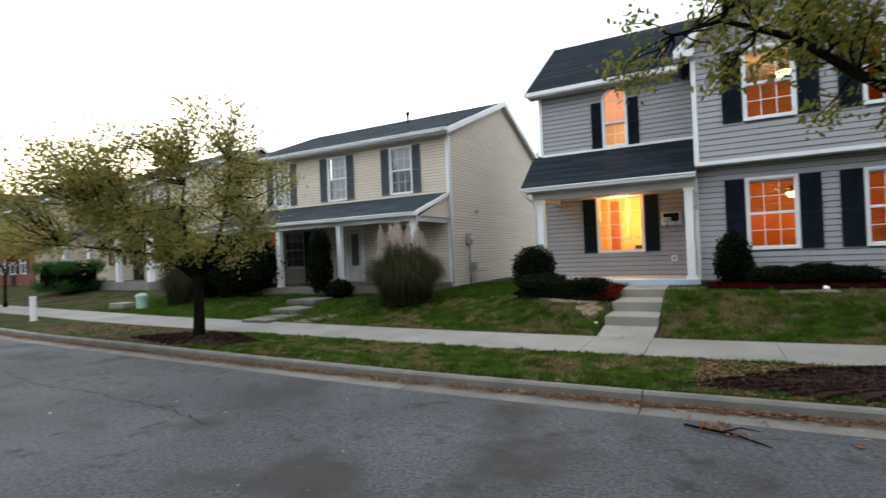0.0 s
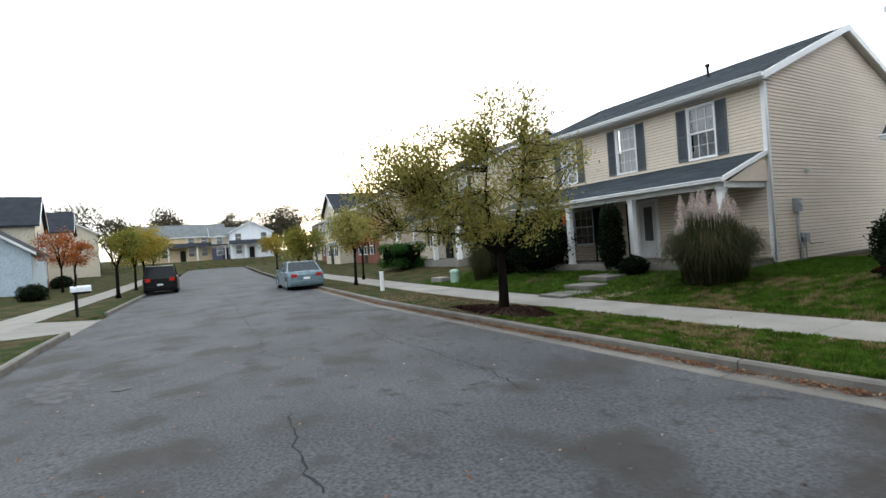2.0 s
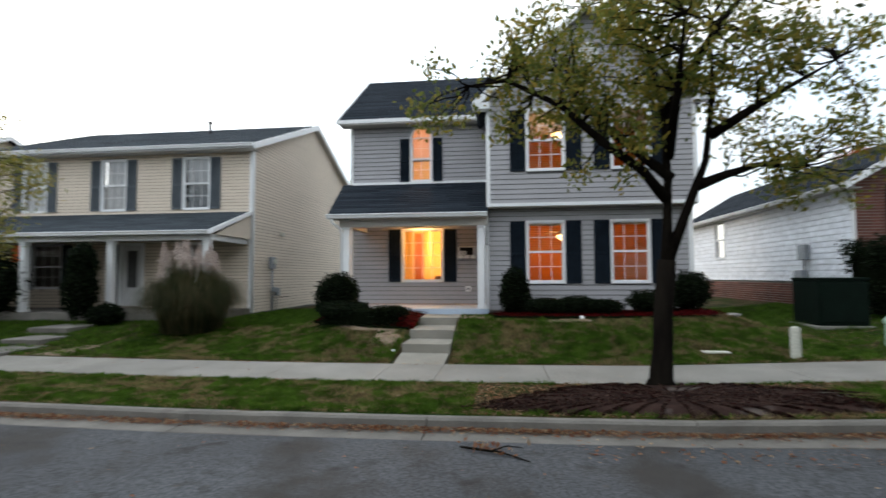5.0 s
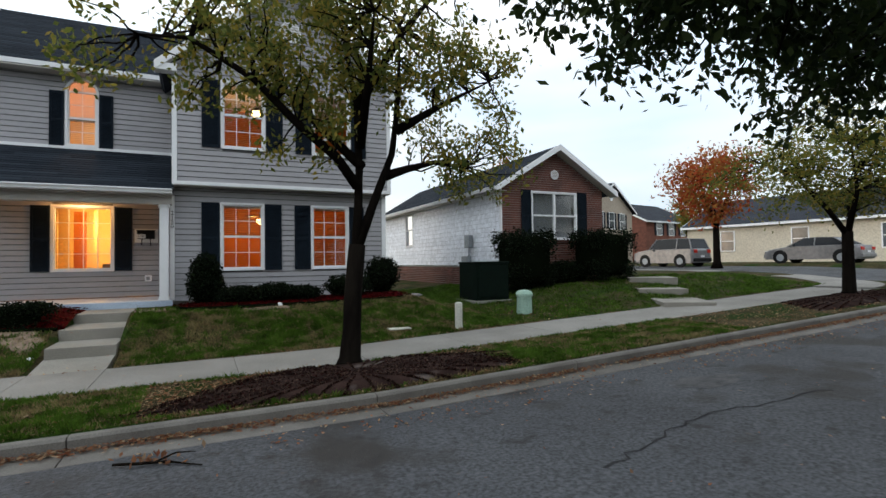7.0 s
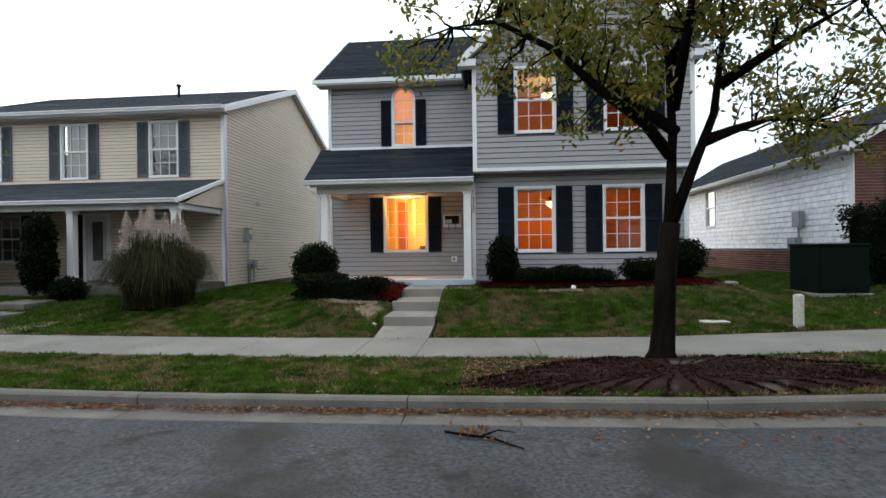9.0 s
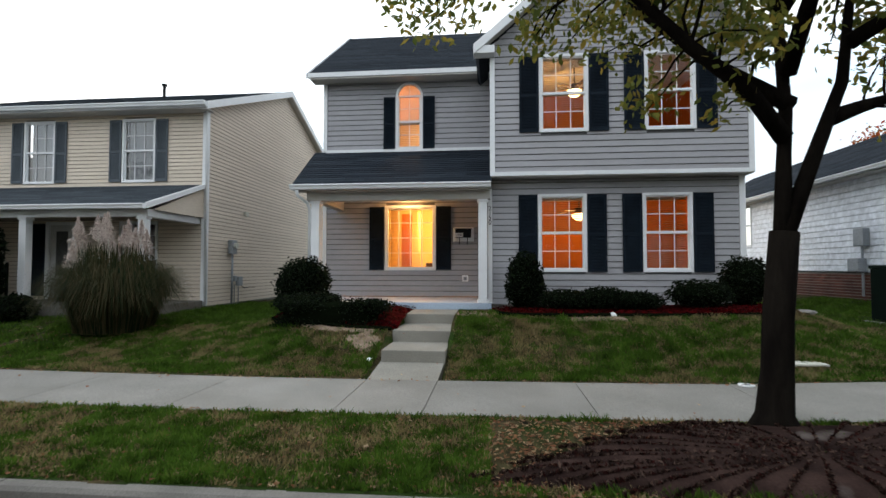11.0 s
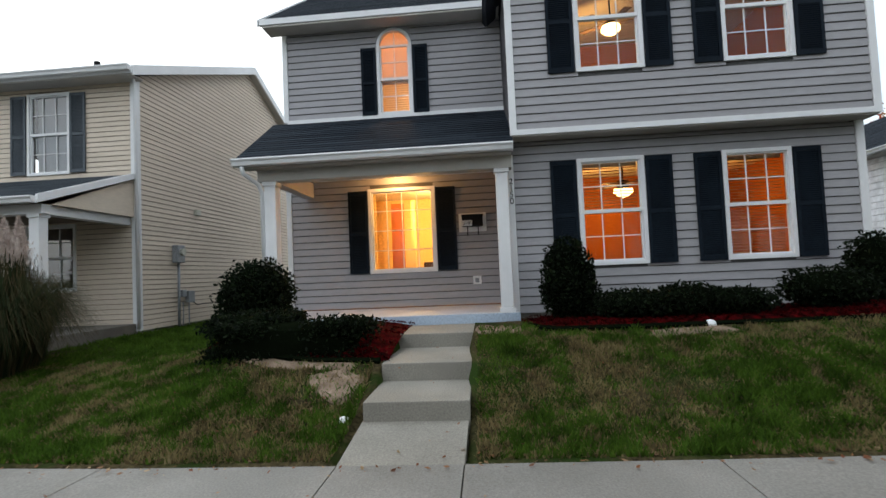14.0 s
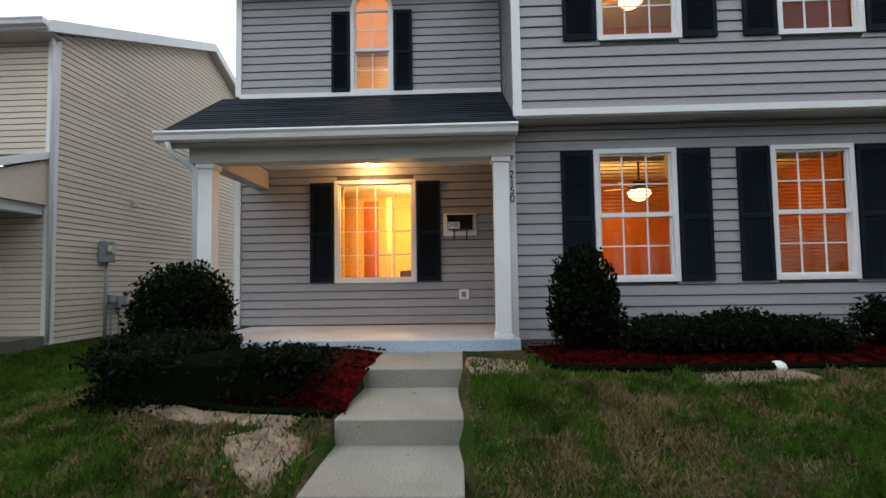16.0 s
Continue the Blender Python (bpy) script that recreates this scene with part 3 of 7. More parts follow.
def window(house, f, u0, u1, z0, z1, trim=0.056, cols=3, rows=2, glass="glass", hung=True, muntin=0.016, name="window", arch=False, mun=True):
    """A window in a wall: casing, sashes, rails, muntins, panes."""
    w = new(name)
    w.parent = house
    a0, a1, b0, b1 = u0 + trim, u1 - trim, z0 + trim, z1 - trim
    bm = B()
    hexa(bm, f, u0, a0, -0.06, 0.035, z0, z1)
    hexa(bm, f, a1, u1, -0.06, 0.035, z0, z1)
    hexa(bm, f, a0, a1, -0.06, 0.035, z0, b0)
    if not arch:
        hexa(bm, f, a0, a1, -0.06, 0.035, b1, z1)
    part("window_frame", fixn(bm), M["trim"], w)
    if arch:
        cu, r1 = (u0 + u1) / 2, (u1 - u0) / 2
        r0 = r1 - trim
        n = 14
        bm = B()
        for k in range(n):
            t0, t1 = math.pi * k / n, math.pi * (k + 1) / n
            q = [(cu + r * math.cos(t), z1 + r * math.sin(t)) for r, t in ((r0, t0), (r1, t0), (r1, t1), (r0, t1))]
            va = [bm.verts.new(f(u, -0.06, z)) for u, z in q]
            vb = [bm.verts.new(f(u, 0.035, z)) for u, z in q]
            bm.faces.new(va), bm.faces.new(vb)
            for i in range(4):
                bm.faces.new([va[i], va[(i + 1) % 4], vb[(i + 1) % 4], vb[i]])
        part("arch_frame", fixn(bm), M["trim"], w)
        bm = B()
        for k in range(n):
            t0, t1 = math.pi * k / n, math.pi * (k + 1) / n
            q = [(cu + r1 * math.cos(t0), z1 + r1 * math.sin(t0)), (cu + r1 * math.cos(t1), z1 + r1 * math.sin(t1)), (cu + r1 * math.cos(t1), z1 + r1 + 0.02), (cu + r1 * math.cos(t0), z1 + r1 + 0.02)]
            va = [bm.verts.new(f(u, -0.05, z)) for u, z in q]
            vb = [bm.verts.new(f(u, 0.018, z)) for u, z in q]
            bm.faces.new(va), bm.faces.new(vb)
            for i in range(4):
                bm.faces.new([va[i], va[(i + 1) % 4], vb[(i + 1) % 4], vb[i]])
        part("arch_spandrel", fixn(bm), M["grey"], w)
        bm = B()
        bm.faces.new([bm.verts.new(f(cu + r0 * math.cos(math.pi * k / n), -0.035, z1 + r0 * math.sin(math.pi * k / n))) for k in range(n + 1)])
        p = part("arch_pane", bm, M[glass], w)
        p.visible_shadow = False
        b1 = z1
        bm = B()
        hexa(bm, f, a0, a1, -0.045, 0.0, z1 - 0.012, z1 + 0.012)
        hexa(bm, f, cu - 0.008, cu + 0.008, -0.045, -0.01, z1, z1 + r0)
        part("muntin", fixn(bm), M["trim"], w)
    mid = (b0 + b1) / 2
    halves = [(b0, mid, -0.035), (mid, b1, -0.015)] if hung else [(b0, b1, -0.02)]
    if hung:
        bm = B()
        hexa(bm, f, a0, a1, -0.05, 0.012, mid - 0.026, mid + 0.026)
        part("meeting_rail", fixn(bm), M["trim"], w)
    for c0, c1, n in halves:
        bm = B()
        s = 0.028
        hexa(bm, f, a0, a0 + s, n - 0.02, n + 0.02, c0, c1)
        hexa(bm, f, a1 - s, a1, n - 0.02, n + 0.02, c0, c1)
        hexa(bm, f, a0 + s, a1 - s, n - 0.02, n + 0.02, c0, c0 + s)
        hexa(bm, f, a0 + s, a1 - s, n - 0.02, n + 0.02, c1 - s, c1)
        part("sash", fixn(bm), M["trim"], w)
        if mun:
            bm = B()
            for i in range(1, cols):
                u = a0 + (a1 - a0) * i / cols
                hexa(bm, f, u - muntin / 2, u + muntin / 2, n - 0.008, n + 0.01, c0 + s, c1 - s)
            for j in range(1, rows):
                z = c0 + (c1 - c0) * j / rows
                hexa(bm, f, a0 + s, a1 - s, n - 0.007, n + 0.009, z - muntin / 2, z + muntin / 2)
            part("muntin", fixn(bm), M["trim"], w)
        bm = B()
        bm.faces.new([bm.verts.new(f(*p)) for p in ((a0 + s, n - 0.014, c0 + s), (a1 - s, n - 0.014, c0 + s), (a1 - s, n - 0.014, c1 - s), (a0 + s, n - 0.014, c1 - s))])
        p = part("pane", bm, M[glass], w)
        p.visible_shadow = False
    return w


def shutter(house, f, u0, u1, z0, z1, m="shutter", panels=False):
    bm = B()
    s = 0.045
    d0, d1 = 0.022, 0.05
    hexa(bm, f, u0, u0 + s, d0, d1, z0, z1)
    hexa(bm, f, u1 - s, u1, d0, d1, z0, z1)
    mid = z0 + (z1 - z0) * 0.48
    for a, b in ((z0, z0 + 0.07), (mid - 0.03, mid + 0.03), (z1 - 0.06, z1)):
        hexa(bm, f, u0 + s, u1 - s, d0, d1 - 0.003, a, b)
    sh = part("shutter", fixn(bm), M[m], house)
    bm = B()
    if panels:
        hexa(bm, f, u0 + s, u1 - s, d0, d0 + 0.012, z0 + 0.07, z1 - 0.06)
    else:
        z = z0 + 0.075
        while z < z1 - 0.07:
            if not mid - 0.05 < z < mid + 0.02:
                vs = [bm.verts.new(f(u, n, zz)) for u in (u0 + s, u1 - s) for n, zz in ((d0, z + 0.024), (d0, z + 0.03), (d1 - 0.006, z), (d1 - 0.006, z + 0.006))]
                for q in ((0, 1, 5, 4), (2, 3, 7, 6), (1, 3, 7, 5), (0, 2, 6, 4)):
                    bm.faces.new([vs[i] for i in q])
            z += 0.03
        hexa(bm, f, u0 + s, u1 - s, 0.021, 0.023, z0 + 0.07, z1 - 0.06)
    part("louvre", fixn(bm), M[m], sh)
    return sh


def trimboard(house, f, u0, u1, z0, z1, name="corner_board", m="trim", n0=-0.01, n1=0.035, label=""):
    return part(name, fixn(hexa(B(), f, u0, u1, n0, n1, z0, z1)), M[m], house, label)


def shed(house, a, b, c, d, thick=0.09, course=0.14, name="roof", m="shingle", piece="shingle_piece"):
    """A roof slope: a, b along the eave, c, d above b, a on the ridge; laid with courses of shingles."""
    a, b, c, d = (Vector(p) for p in (a, b, c, d))
    n = (b - a).cross(d - a).normalized()
    if n.z < 0:
        n = -n
    bm = B()
    prism(bm, [tuple(p - n * 0.015) for p in (a, b, c, d)], tuple(-n * thick))
    r = part(name, bm, M[m], house)
    length = (d - a).length
    rows = max(2, int(length / course))
    vs, fs = [], []
    rnd = random.Random(int(abs(a.x) * 100) + 7)
    for i in range(rows):
        t0, t1 = i / rows, min(1, (i + 1.08) / rows)
        l0, r0, l1, r1 = a.lerp(d, t0), b.lerp(c, t0), a.lerp(d, t1), b.lerp(c, t1)
        w = (r0 - l0).length
        cnt = max(1, int(w / 0.9))
        cuts = [0] + sorted(min(1, max(0, (k + 0.5 * (i % 2) + rnd.uniform(-.1, .1)) / cnt)) for k in range(1, cnt)) + [1]
        for s0, s1 in zip(cuts, cuts[1:]):
            if s1 - s0 < 0.002:
                continue
            e = 0.0015 / max(w, .1)
            q = [l0.lerp(r0, s0 + e), l0.lerp(r0, s1 - e), l1.lerp(r1, s1 - e), l1.lerp(r1, s0 + e)]
            h = rnd.uniform(-0.004, -0.001)
            k = len(vs)
            vs += [tuple(q[0] - n * 0.014), tuple(q[1] - n * 0.014), tuple(q[0] + n * h), tuple(q[1] + n * h), tuple(q[2] - n * 0.008), tuple(q[3] - n * 0.008)]
            fs += [(k, k + 1, k + 3, k + 2), (k + 2, k + 3, k + 4, k + 5)]
    part("shingle", (vs, fs), M[piece], r)
    return r


def fascia(house, pts, h=0.15, t=0.03, name="fascia", m="trim", down=True):
    """A board along a line of two points."""
    a, b = Vector(pts[0]), Vector(pts[1])
    d = (b - a).normalized()
    s = Vector((-d.y, d.x, 0)).normalized() * t
    bm = B()
    prism(bm, [tuple(a), tuple(b), tuple(b - Vector((0, 0, h))), tuple(a - Vector((0, 0, h)))], tuple(s))
    return part(name, bm, M[m], house)


def gutter(house, a, b, out=(0, -1), name="gutter"):
    """An eaves gutter of ogee section from a to b."""
    bm = B()
    prof = [(0, 0), (0.03, -0.0), (0.12, 0.0), (0.125, -0.02), (0.10, -0.05), (0.085, -0.10), (0, -0.11)]
    va = [bm.verts.new((a[0] + out[0] * p, a[1] + out[1] * p, a[2] + q)) for p, q in prof]
    vb = [bm.verts.new((b[0] + out[0] * p, b[1] + out[1] * p, b[2] + q)) for p, q in prof]
    n = len(prof)
    for i in range(n):
        bm.faces.new([va[i], va[(i + 1) % n], vb[(i + 1) % n], vb[i]])
    bm.faces.new(va), bm.faces.new(vb)
    return part(name, fixn(bm), M["trim"], house)


def post(house, x, y, z0, z1, w=0.18):
    p = part("post", box(B(), x - w / 2, x + w / 2, y - w / 2, y + w / 2, z0 + 0.06, z1 - 0.06, 0.012), M["trim"], house)
    part("post_base", box(B(), x - w / 2 - 0.02, x + w / 2 + 0.02, y - w / 2 - 0.02, y + w / 2 + 0.02, z0, z0 + 0.06, 0.006), M["trim"], p)
    part("post_cap", box(B(), x - w / 2 - 0.02, x + w / 2 + 0.02, y - w / 2 - 0.02, y + w / 2 + 0.02, z1 - 0.06, z1, 0.006), M["trim"], p)
    return p


def text(name, s, place, size, m, parent, rot=(90, 0, 0), depth=0.004):
    cu = bpy.data.curves.new(name, 'FONT')
    cu.body, cu.size, cu.extrude = s, size, depth
    cu.align_x, cu.align_y = 'CENTER', 'CENTER'
    tmp = bpy.data.objects.new(name, cu)
    dg = bpy.context.evaluated_depsgraph_get()
    scene.collection.objects.link(tmp)
    dg.update()
    me = bpy.data.meshes.new_from_object(tmp.evaluated_get(dg))
    bpy.data.objects.remove(tmp)
    me.transform(pose(*place, *rot))
    me.materials.clear()
    me.materials.append(m)
    ob = new(name, me)
    ob.parent = parent
    return ob


def room(house, x0, x1, y0, y1, z0, z1, wall, name="room"):
    """The inside of a lit room behind windows: floor, ceiling, three walls."""
    r = new(name)
    r.parent = house
    t = 0.05
    part("room_floor", box(B(), x0, x1, y0, y1, z0 - t, z0), M["floorwood"], r)
    part("room_ceiling", box(B(), x0, x1, y0, y1, z1, z1 + t), M["room_white"], r)
    part("room_wall", box(B(), x0, x1, y1, y1 + t, z0, z1), M[wall], r)
    part("room_wall", box(B(), x0 - t, x0, y0, y1 + t, z0, z1), M[wall], r)
    part("room_wall", box(B(), x1, x1 + t, y0, y1 + t, z0, z1), M[wall], r)
    return r


def blind(x0, x1, y, z0, z1, tilt=0.5, pitch=0.045, m="blind", label="raised-slat horizontal window blind in warm light"):
    """A horizontal blind behind a window."""
    b = thing("window_blind", label, "blind", ((x0 + x1) / 2, y, z0), group="window blinds")
    vs, fs = [], []
    w = (x1 - x0) / 2
    z = 0.02
    dy, dz = 0.022 * math.cos(tilt), 0.022 * math.sin(tilt)
    while z < z1 - z0 - 0.05:
        k = len(vs)
        vs += [(-w, -dy, z - dz), (w, -dy, z - dz), (w, dy, z + dz), (-w, dy, z + dz)]
        fs.append((k, k + 1, k + 2, k + 3))
        z += pitch
    part("slat", (vs, fs), M[m], b)
    part("head_rail", box(B(), -w, w, -0.025, 0.025, z1 - z0 - 0.05, z1 - z0), M["room_white"], b)
    return b


# ---- the grey house ----
def grey_house():
    h = thing("grey_house", "two-storey grey-sided house with white trim and a small lit porch", "house")
    fr = wallmap('x', 12.3, -1)
    ju = wallmap('x', 12.0, -1)
    pf = wallmap('x', 13.84, -1)
    w1, w2 = (0.87, 1.86, 1.62, 3.24), (2.975, 3.955, 1.62, 3.24)
    w3, w4 = (0.88, 1.86, 4.46, 6.06), (2.96, 3.94, 4.46, 6.06)
    hole = lambda w, g=0.03: (w[0] + g, w[1] - g, w[2] + g, w[3] - g)
    # dark core behind the grey boards supplies their lap shadow lines
    g, gm = M["grey"], M["unlit_dark"]
    sided_wall(h, fr, -0.1, 4.92, 0.95, 3.55, [hole(w1), hole(w2)], g, gm)
    sided_wall(h, ju, -0.07, 4.98, 3.64, 6.3, [hole(w3), hole(w4)], g, gm, gable=(2.455, 8.5))
    arch = (-2.44, -1.77, 4.61, 5.95)
    sided_wall(h, pf, -4.2, -0.1, 1.02, 3.5, [(-2.67, -1.475, 1.675, 3.2)], g, gm)
    sided_wall(h, pf, -4.2, -0.1, 4.62, 6.4, [(-2.41, -1.8, 4.62, 6.26)], g, gm)
    # returns and sides
    sided_wall(h, wallmap('y', -0.1, -1), 12.3, 13.98, 0.95, 3.64, [], g, gm)
    sided_wall(h, wallmap('y', -0.07, -1), 12.0, 17.0, 3.64, 6.3, [], g, gm)
    sided_wall(h, wallmap('y', -4.23, -1), 13.84, 20.4, 0.9, 6.3, [], g, gm, gable=(17.0, 8.85))
    sided_wall(h, wallmap('y', 4.95, 1), 12.3, 20.4, 0.9, 6.3, [], g, gm)
    part("wall", box(B(), -4.2, 4.92, 20.3, 20.4, 0.9, 6.3), M["grey"], h)
    part("foundation", box(B(), -0.08, 4.9, 12.33, 20.3, 0.3, 0.95), M["conc"], h)
    part("foundation", box(B(), -4.2, -0.1, 13.86, 20.3, 0.3, 0.9), M["conc"], h)
    for w, f in ((w1, fr), (w2, fr), (w3, ju), (w4, ju)):
        window(h, f, *w)
        shutter(h, f, w[0] - 0.40, w[0] - 0.015, w[2], w[3] - 0.02)
        shutter(h, f, w[1] + 0.015, w[1] + 0.40, w[2], w[3] - 0.02)
    window(h, pf, -2.703, -1.445, 1.645, 3.23, cols=4, rows=4, hung=False)
    shutter(h, pf, -3.08, -2.72, 1.66, 3.2)
    shutter(h, pf, -1.43, -1.07, 1.66, 3.2)
    window(h, pf, arch[0], arch[1], arch[2], arch[3], cols=2, rows=2, arch=True)
    shutter(h, pf, -2.74, -2.455, 4.62, 5.92)
    shutter(h, pf, -1.755, -1.47, 4.62, 5.92)
    # corner boards and bands
    trimboard(h, fr, -0.17, -0.08, 0.97, 3.36)
    trimboard(h, fr, 4.86, 4.97, 0.95, 3.6)
    trimboard(h, ju, -0.12, -0.02, 3.66, 6.3)
    trimboard(h, ju, 4.92, 5.02, 3.66, 6.3)
    trimboard(h, ju, -0.12, 5.02, 3.58, 3.66, "band_board")
    trimboard(h, pf, -4.27, -4.18, 0.98, 3.5)
    trimboard(h, pf, -4.27, -4.18, 4.6, 6.4)
    trimboard(h, pf, -4.2, -0.1, 4.55, 4.63, "flashing_board", n1=0.045)
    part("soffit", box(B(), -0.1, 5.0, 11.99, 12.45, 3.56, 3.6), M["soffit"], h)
    # porch
    part("porch_slab", box(B(), -4.0, -0.1, 11.97, 13.84, 0.62, 1.0, 0.01), M["slab"], h, "pale grey painted concrete porch slab")
    part("porch_slab_edge", box(B(), -4.0, -0.1, 11.95, 11.97, 0.8, 0.99), M["slab_edge"], h, "pale blue painted slab edge")
    post(h, -3.82, 12.12, 1.0, 3.12)
    post(h, -0.275, 12.12, 1.0, 3.12)
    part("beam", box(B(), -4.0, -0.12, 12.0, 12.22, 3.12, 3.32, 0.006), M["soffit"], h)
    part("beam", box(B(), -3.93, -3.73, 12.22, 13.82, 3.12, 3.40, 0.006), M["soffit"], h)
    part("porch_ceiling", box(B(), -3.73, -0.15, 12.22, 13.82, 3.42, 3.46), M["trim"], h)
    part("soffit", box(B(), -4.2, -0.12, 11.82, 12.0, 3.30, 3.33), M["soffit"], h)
    shed(h, (-4.24, 11.76, 3.44), (-0.09, 11.76, 3.44), (-0.09, 13.86, 4.6), (-4.5, 13.86, 4.6), name="porch_roof")
    fascia(h, [(-4.22, 11.82, 3.42), (-0.1, 11.82, 3.42)], 0.1)
    gutter(h, (-4.26, 11.8, 3.43), (-0.1, 11.8, 3.43))
    # downpipe
    bm = tube(B(), [(-4.12, 11.75, 3.32), (-4.12, 11.8, 3.22), (-3.98, 12.0, 3.08), (-3.96, 12.08, 2.95), (-3.96, 12.1, 1.05)], 0.035, 8)
    part("downpipe", bm, M["trim"], h, smooth=True)
    # upper roofs
    shed(h, (-4.55, 13.42, 6.42), (0.3, 13.42, 6.42), (0.3, 17.1, 9.0), (-4.55, 17.1, 9.0), name="roof")
    shed(h, (0.3, 20.8, 6.32), (-4.55, 20.8, 6.32), (-4.55, 17.1, 9.0), (0.3, 17.1, 9.0), name="roof")
    fascia(h, [(-4.55, 13.42, 6.45), (-0.25, 13.42, 6.45)], 0.11)
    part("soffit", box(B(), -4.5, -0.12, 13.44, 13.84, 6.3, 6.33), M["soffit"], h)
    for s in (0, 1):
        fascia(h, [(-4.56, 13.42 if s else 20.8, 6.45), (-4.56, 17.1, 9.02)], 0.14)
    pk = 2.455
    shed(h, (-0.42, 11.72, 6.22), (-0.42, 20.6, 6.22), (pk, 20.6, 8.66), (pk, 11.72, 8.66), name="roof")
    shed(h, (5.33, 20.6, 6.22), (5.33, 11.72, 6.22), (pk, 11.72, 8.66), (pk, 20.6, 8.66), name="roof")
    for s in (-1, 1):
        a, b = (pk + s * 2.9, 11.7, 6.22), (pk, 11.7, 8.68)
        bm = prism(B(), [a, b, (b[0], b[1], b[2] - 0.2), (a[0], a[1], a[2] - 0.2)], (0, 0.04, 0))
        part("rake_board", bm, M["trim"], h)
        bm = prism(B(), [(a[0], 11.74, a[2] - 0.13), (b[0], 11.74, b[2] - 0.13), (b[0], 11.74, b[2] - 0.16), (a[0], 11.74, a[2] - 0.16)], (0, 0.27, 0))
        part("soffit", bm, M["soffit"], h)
    for x0, x1 in ((-0.45, -0.02), (4.92, 5.36)):
        part("eave_return", box(B(), x0, x1, 11.72, 12.0, 6.04, 6.2, 0.008), M["trim"], h)
    # gable vent
    v = part("gable_vent", disc(B(), (pk, 11.965, 7.45), (0, 1, 0), 0.27, 0.05, 8), M["trim"], h, "white octagonal gable vent")
    for k in range(7):
        z = 7.45 - 0.18 + 0.06 * k
        hw = math.sqrt(max(0.01, 0.24 ** 2 - (z - 7.45) ** 2)) * 0.9
        part("slat", box(B(), pk - hw, pk + hw, 11.925, 11.945, z - 0.012, z + 0.012), M["soffit"], v)
    # rooms
    room(h, 0.0, 4.8, 12.46, 15.6, 1.0, 3.5, "orange_wall")
    room(h, 0.0, 4.8, 12.16, 15.6, 3.75, 6.4, "orange_wall")
    room(h, -4.05, -0.25, 14.0, 17.2, 1.0, 3.5, "yellow_wall")
    room(h, -4.05, -0.25, 14.0, 17.2, 3.9, 6.5, "yellow_wall")
    # inside the lounge: curtains, a doorway and a cabinet
    for x0, x1, y, mm in ((-2.75, -2.62, 14.06, "yellow_wall"), (-2.2, -2.12, 15.9, "yellow_wall"), (-2.75, -2.45, 16.4, "orange_wall")):
        part("room_panel", box(B(), x0, x1, y, y + 0.05, 1.05, 3.3), M[mm], h)
    part("room_shelf", box(B(), -1.75, -1.45, 14.25, 14.5, 1.05, 1.83), M["floorwood"], h)
    # porch fittings
    mb = thing("wall_mailbox", "black iron wall mailbox on a white board beside the porch window", "mailbox", (-0.77, 13.82, 2.3))
    part("backboard", box(B(), -0.25, 0.25, -0.035, 0.0, 0.04, 0.38, 0.006), M["trim"], mb)
    part("box", box(B(), -0.19, 0.19, -0.13, -0.036, 0.13, 0.33, 0.015), M["black"], mb)
    part("lid", box(B(), -0.20, 0.20, -0.14, -0.036, 0.32, 0.35, 0.008), M["black"], mb)
    for x in (-0.09, 0.1):
        part("hook", tube(B(), [(x, -0.08, 0.13), (x, -0.09, 0.03), (x, -0.12, -0.03), (x, -0.15, -0.01), (x, -0.15, 0.03)], 0.01, 6), M["black"], mb)
    part("number_plate", box(B(), -0.185, -0.005, -0.135, -0.13, 0.14, 0.24), M["trim"], mb)
    text("number", "2150", (-0.095, -0.137, 0.19), 0.075, M["black"], mb)
    nums = thing("house_numbers", "four black metal house numbers down a white corner board", "sign", (-0.125, 12.262, 2.6))
    for i, c in enumerate("2150"):
        text("digit", c, (0, 0, 0.35 - 0.1 * i), 0.13, M["black"], nums)
    ot = thing("outlet_cover", "small white square outlet cover on grey siding", "outlet", (-0.73, 13.82, 1.45))
    part("plate", box(B(), -0.075, 0.075, -0.03, 0.0, -0.075, 0.075, 0.01), M["trim"], ot)
    part("socket", box(B(), -0.035, 0.035, -0.036, -0.03, -0.04, 0.04), M["metal"], ot)
    pl = thing("porch_ceiling_lamp", "small lit recessed porch ceiling lamp", "lamp", (-2.1, 13.5, 3.42))
    part("ring", disc(B(), (0, 0, -0.012), (0, 0, 1), 0.09, 0.02), M["trim"], pl)
    part("bulb", disc(B(), (0, 0, -0.028), (0, 0, 1), 0.035, 0.014, 12), M["lamp_glass"], pl)
    return h


grey_house()
lamp("porch_light", (-2.1, 13.5, 3.36), 42, 0.04)
lamp("dining_light", (1.75, 14.4, 2.75), 60, 0.1, (1.0, 0.55, 0.14))
lamp("dining_light_far", (3.9, 14.4, 2.9), 22, 0.1, (1.0, 0.5, 0.12))
lamp("lounge_light", (-1.7, 15.6, 2.9), 260, 0.2, (1.0, 0.58, 0.18))
lamp("bedroom_light", (1.55, 14.0, 5.55), 45, 0.1, (1.0, 0.55, 0.16))
lamp("landing_light", (-2.1, 15.2, 5.9), 120, 0.12, (1.0, 0.62, 0.34))
for _w in ((0.95, 1.78, 12.44, 2.45, 3.17), (3.05, 3.88, 12.44, 1.7, 3.17), (0.96, 1.79, 12.15, 4.6, 6.04), (-2.38, -1.83, 13.99, 4.68, 5.32)):
    blind(*_w)


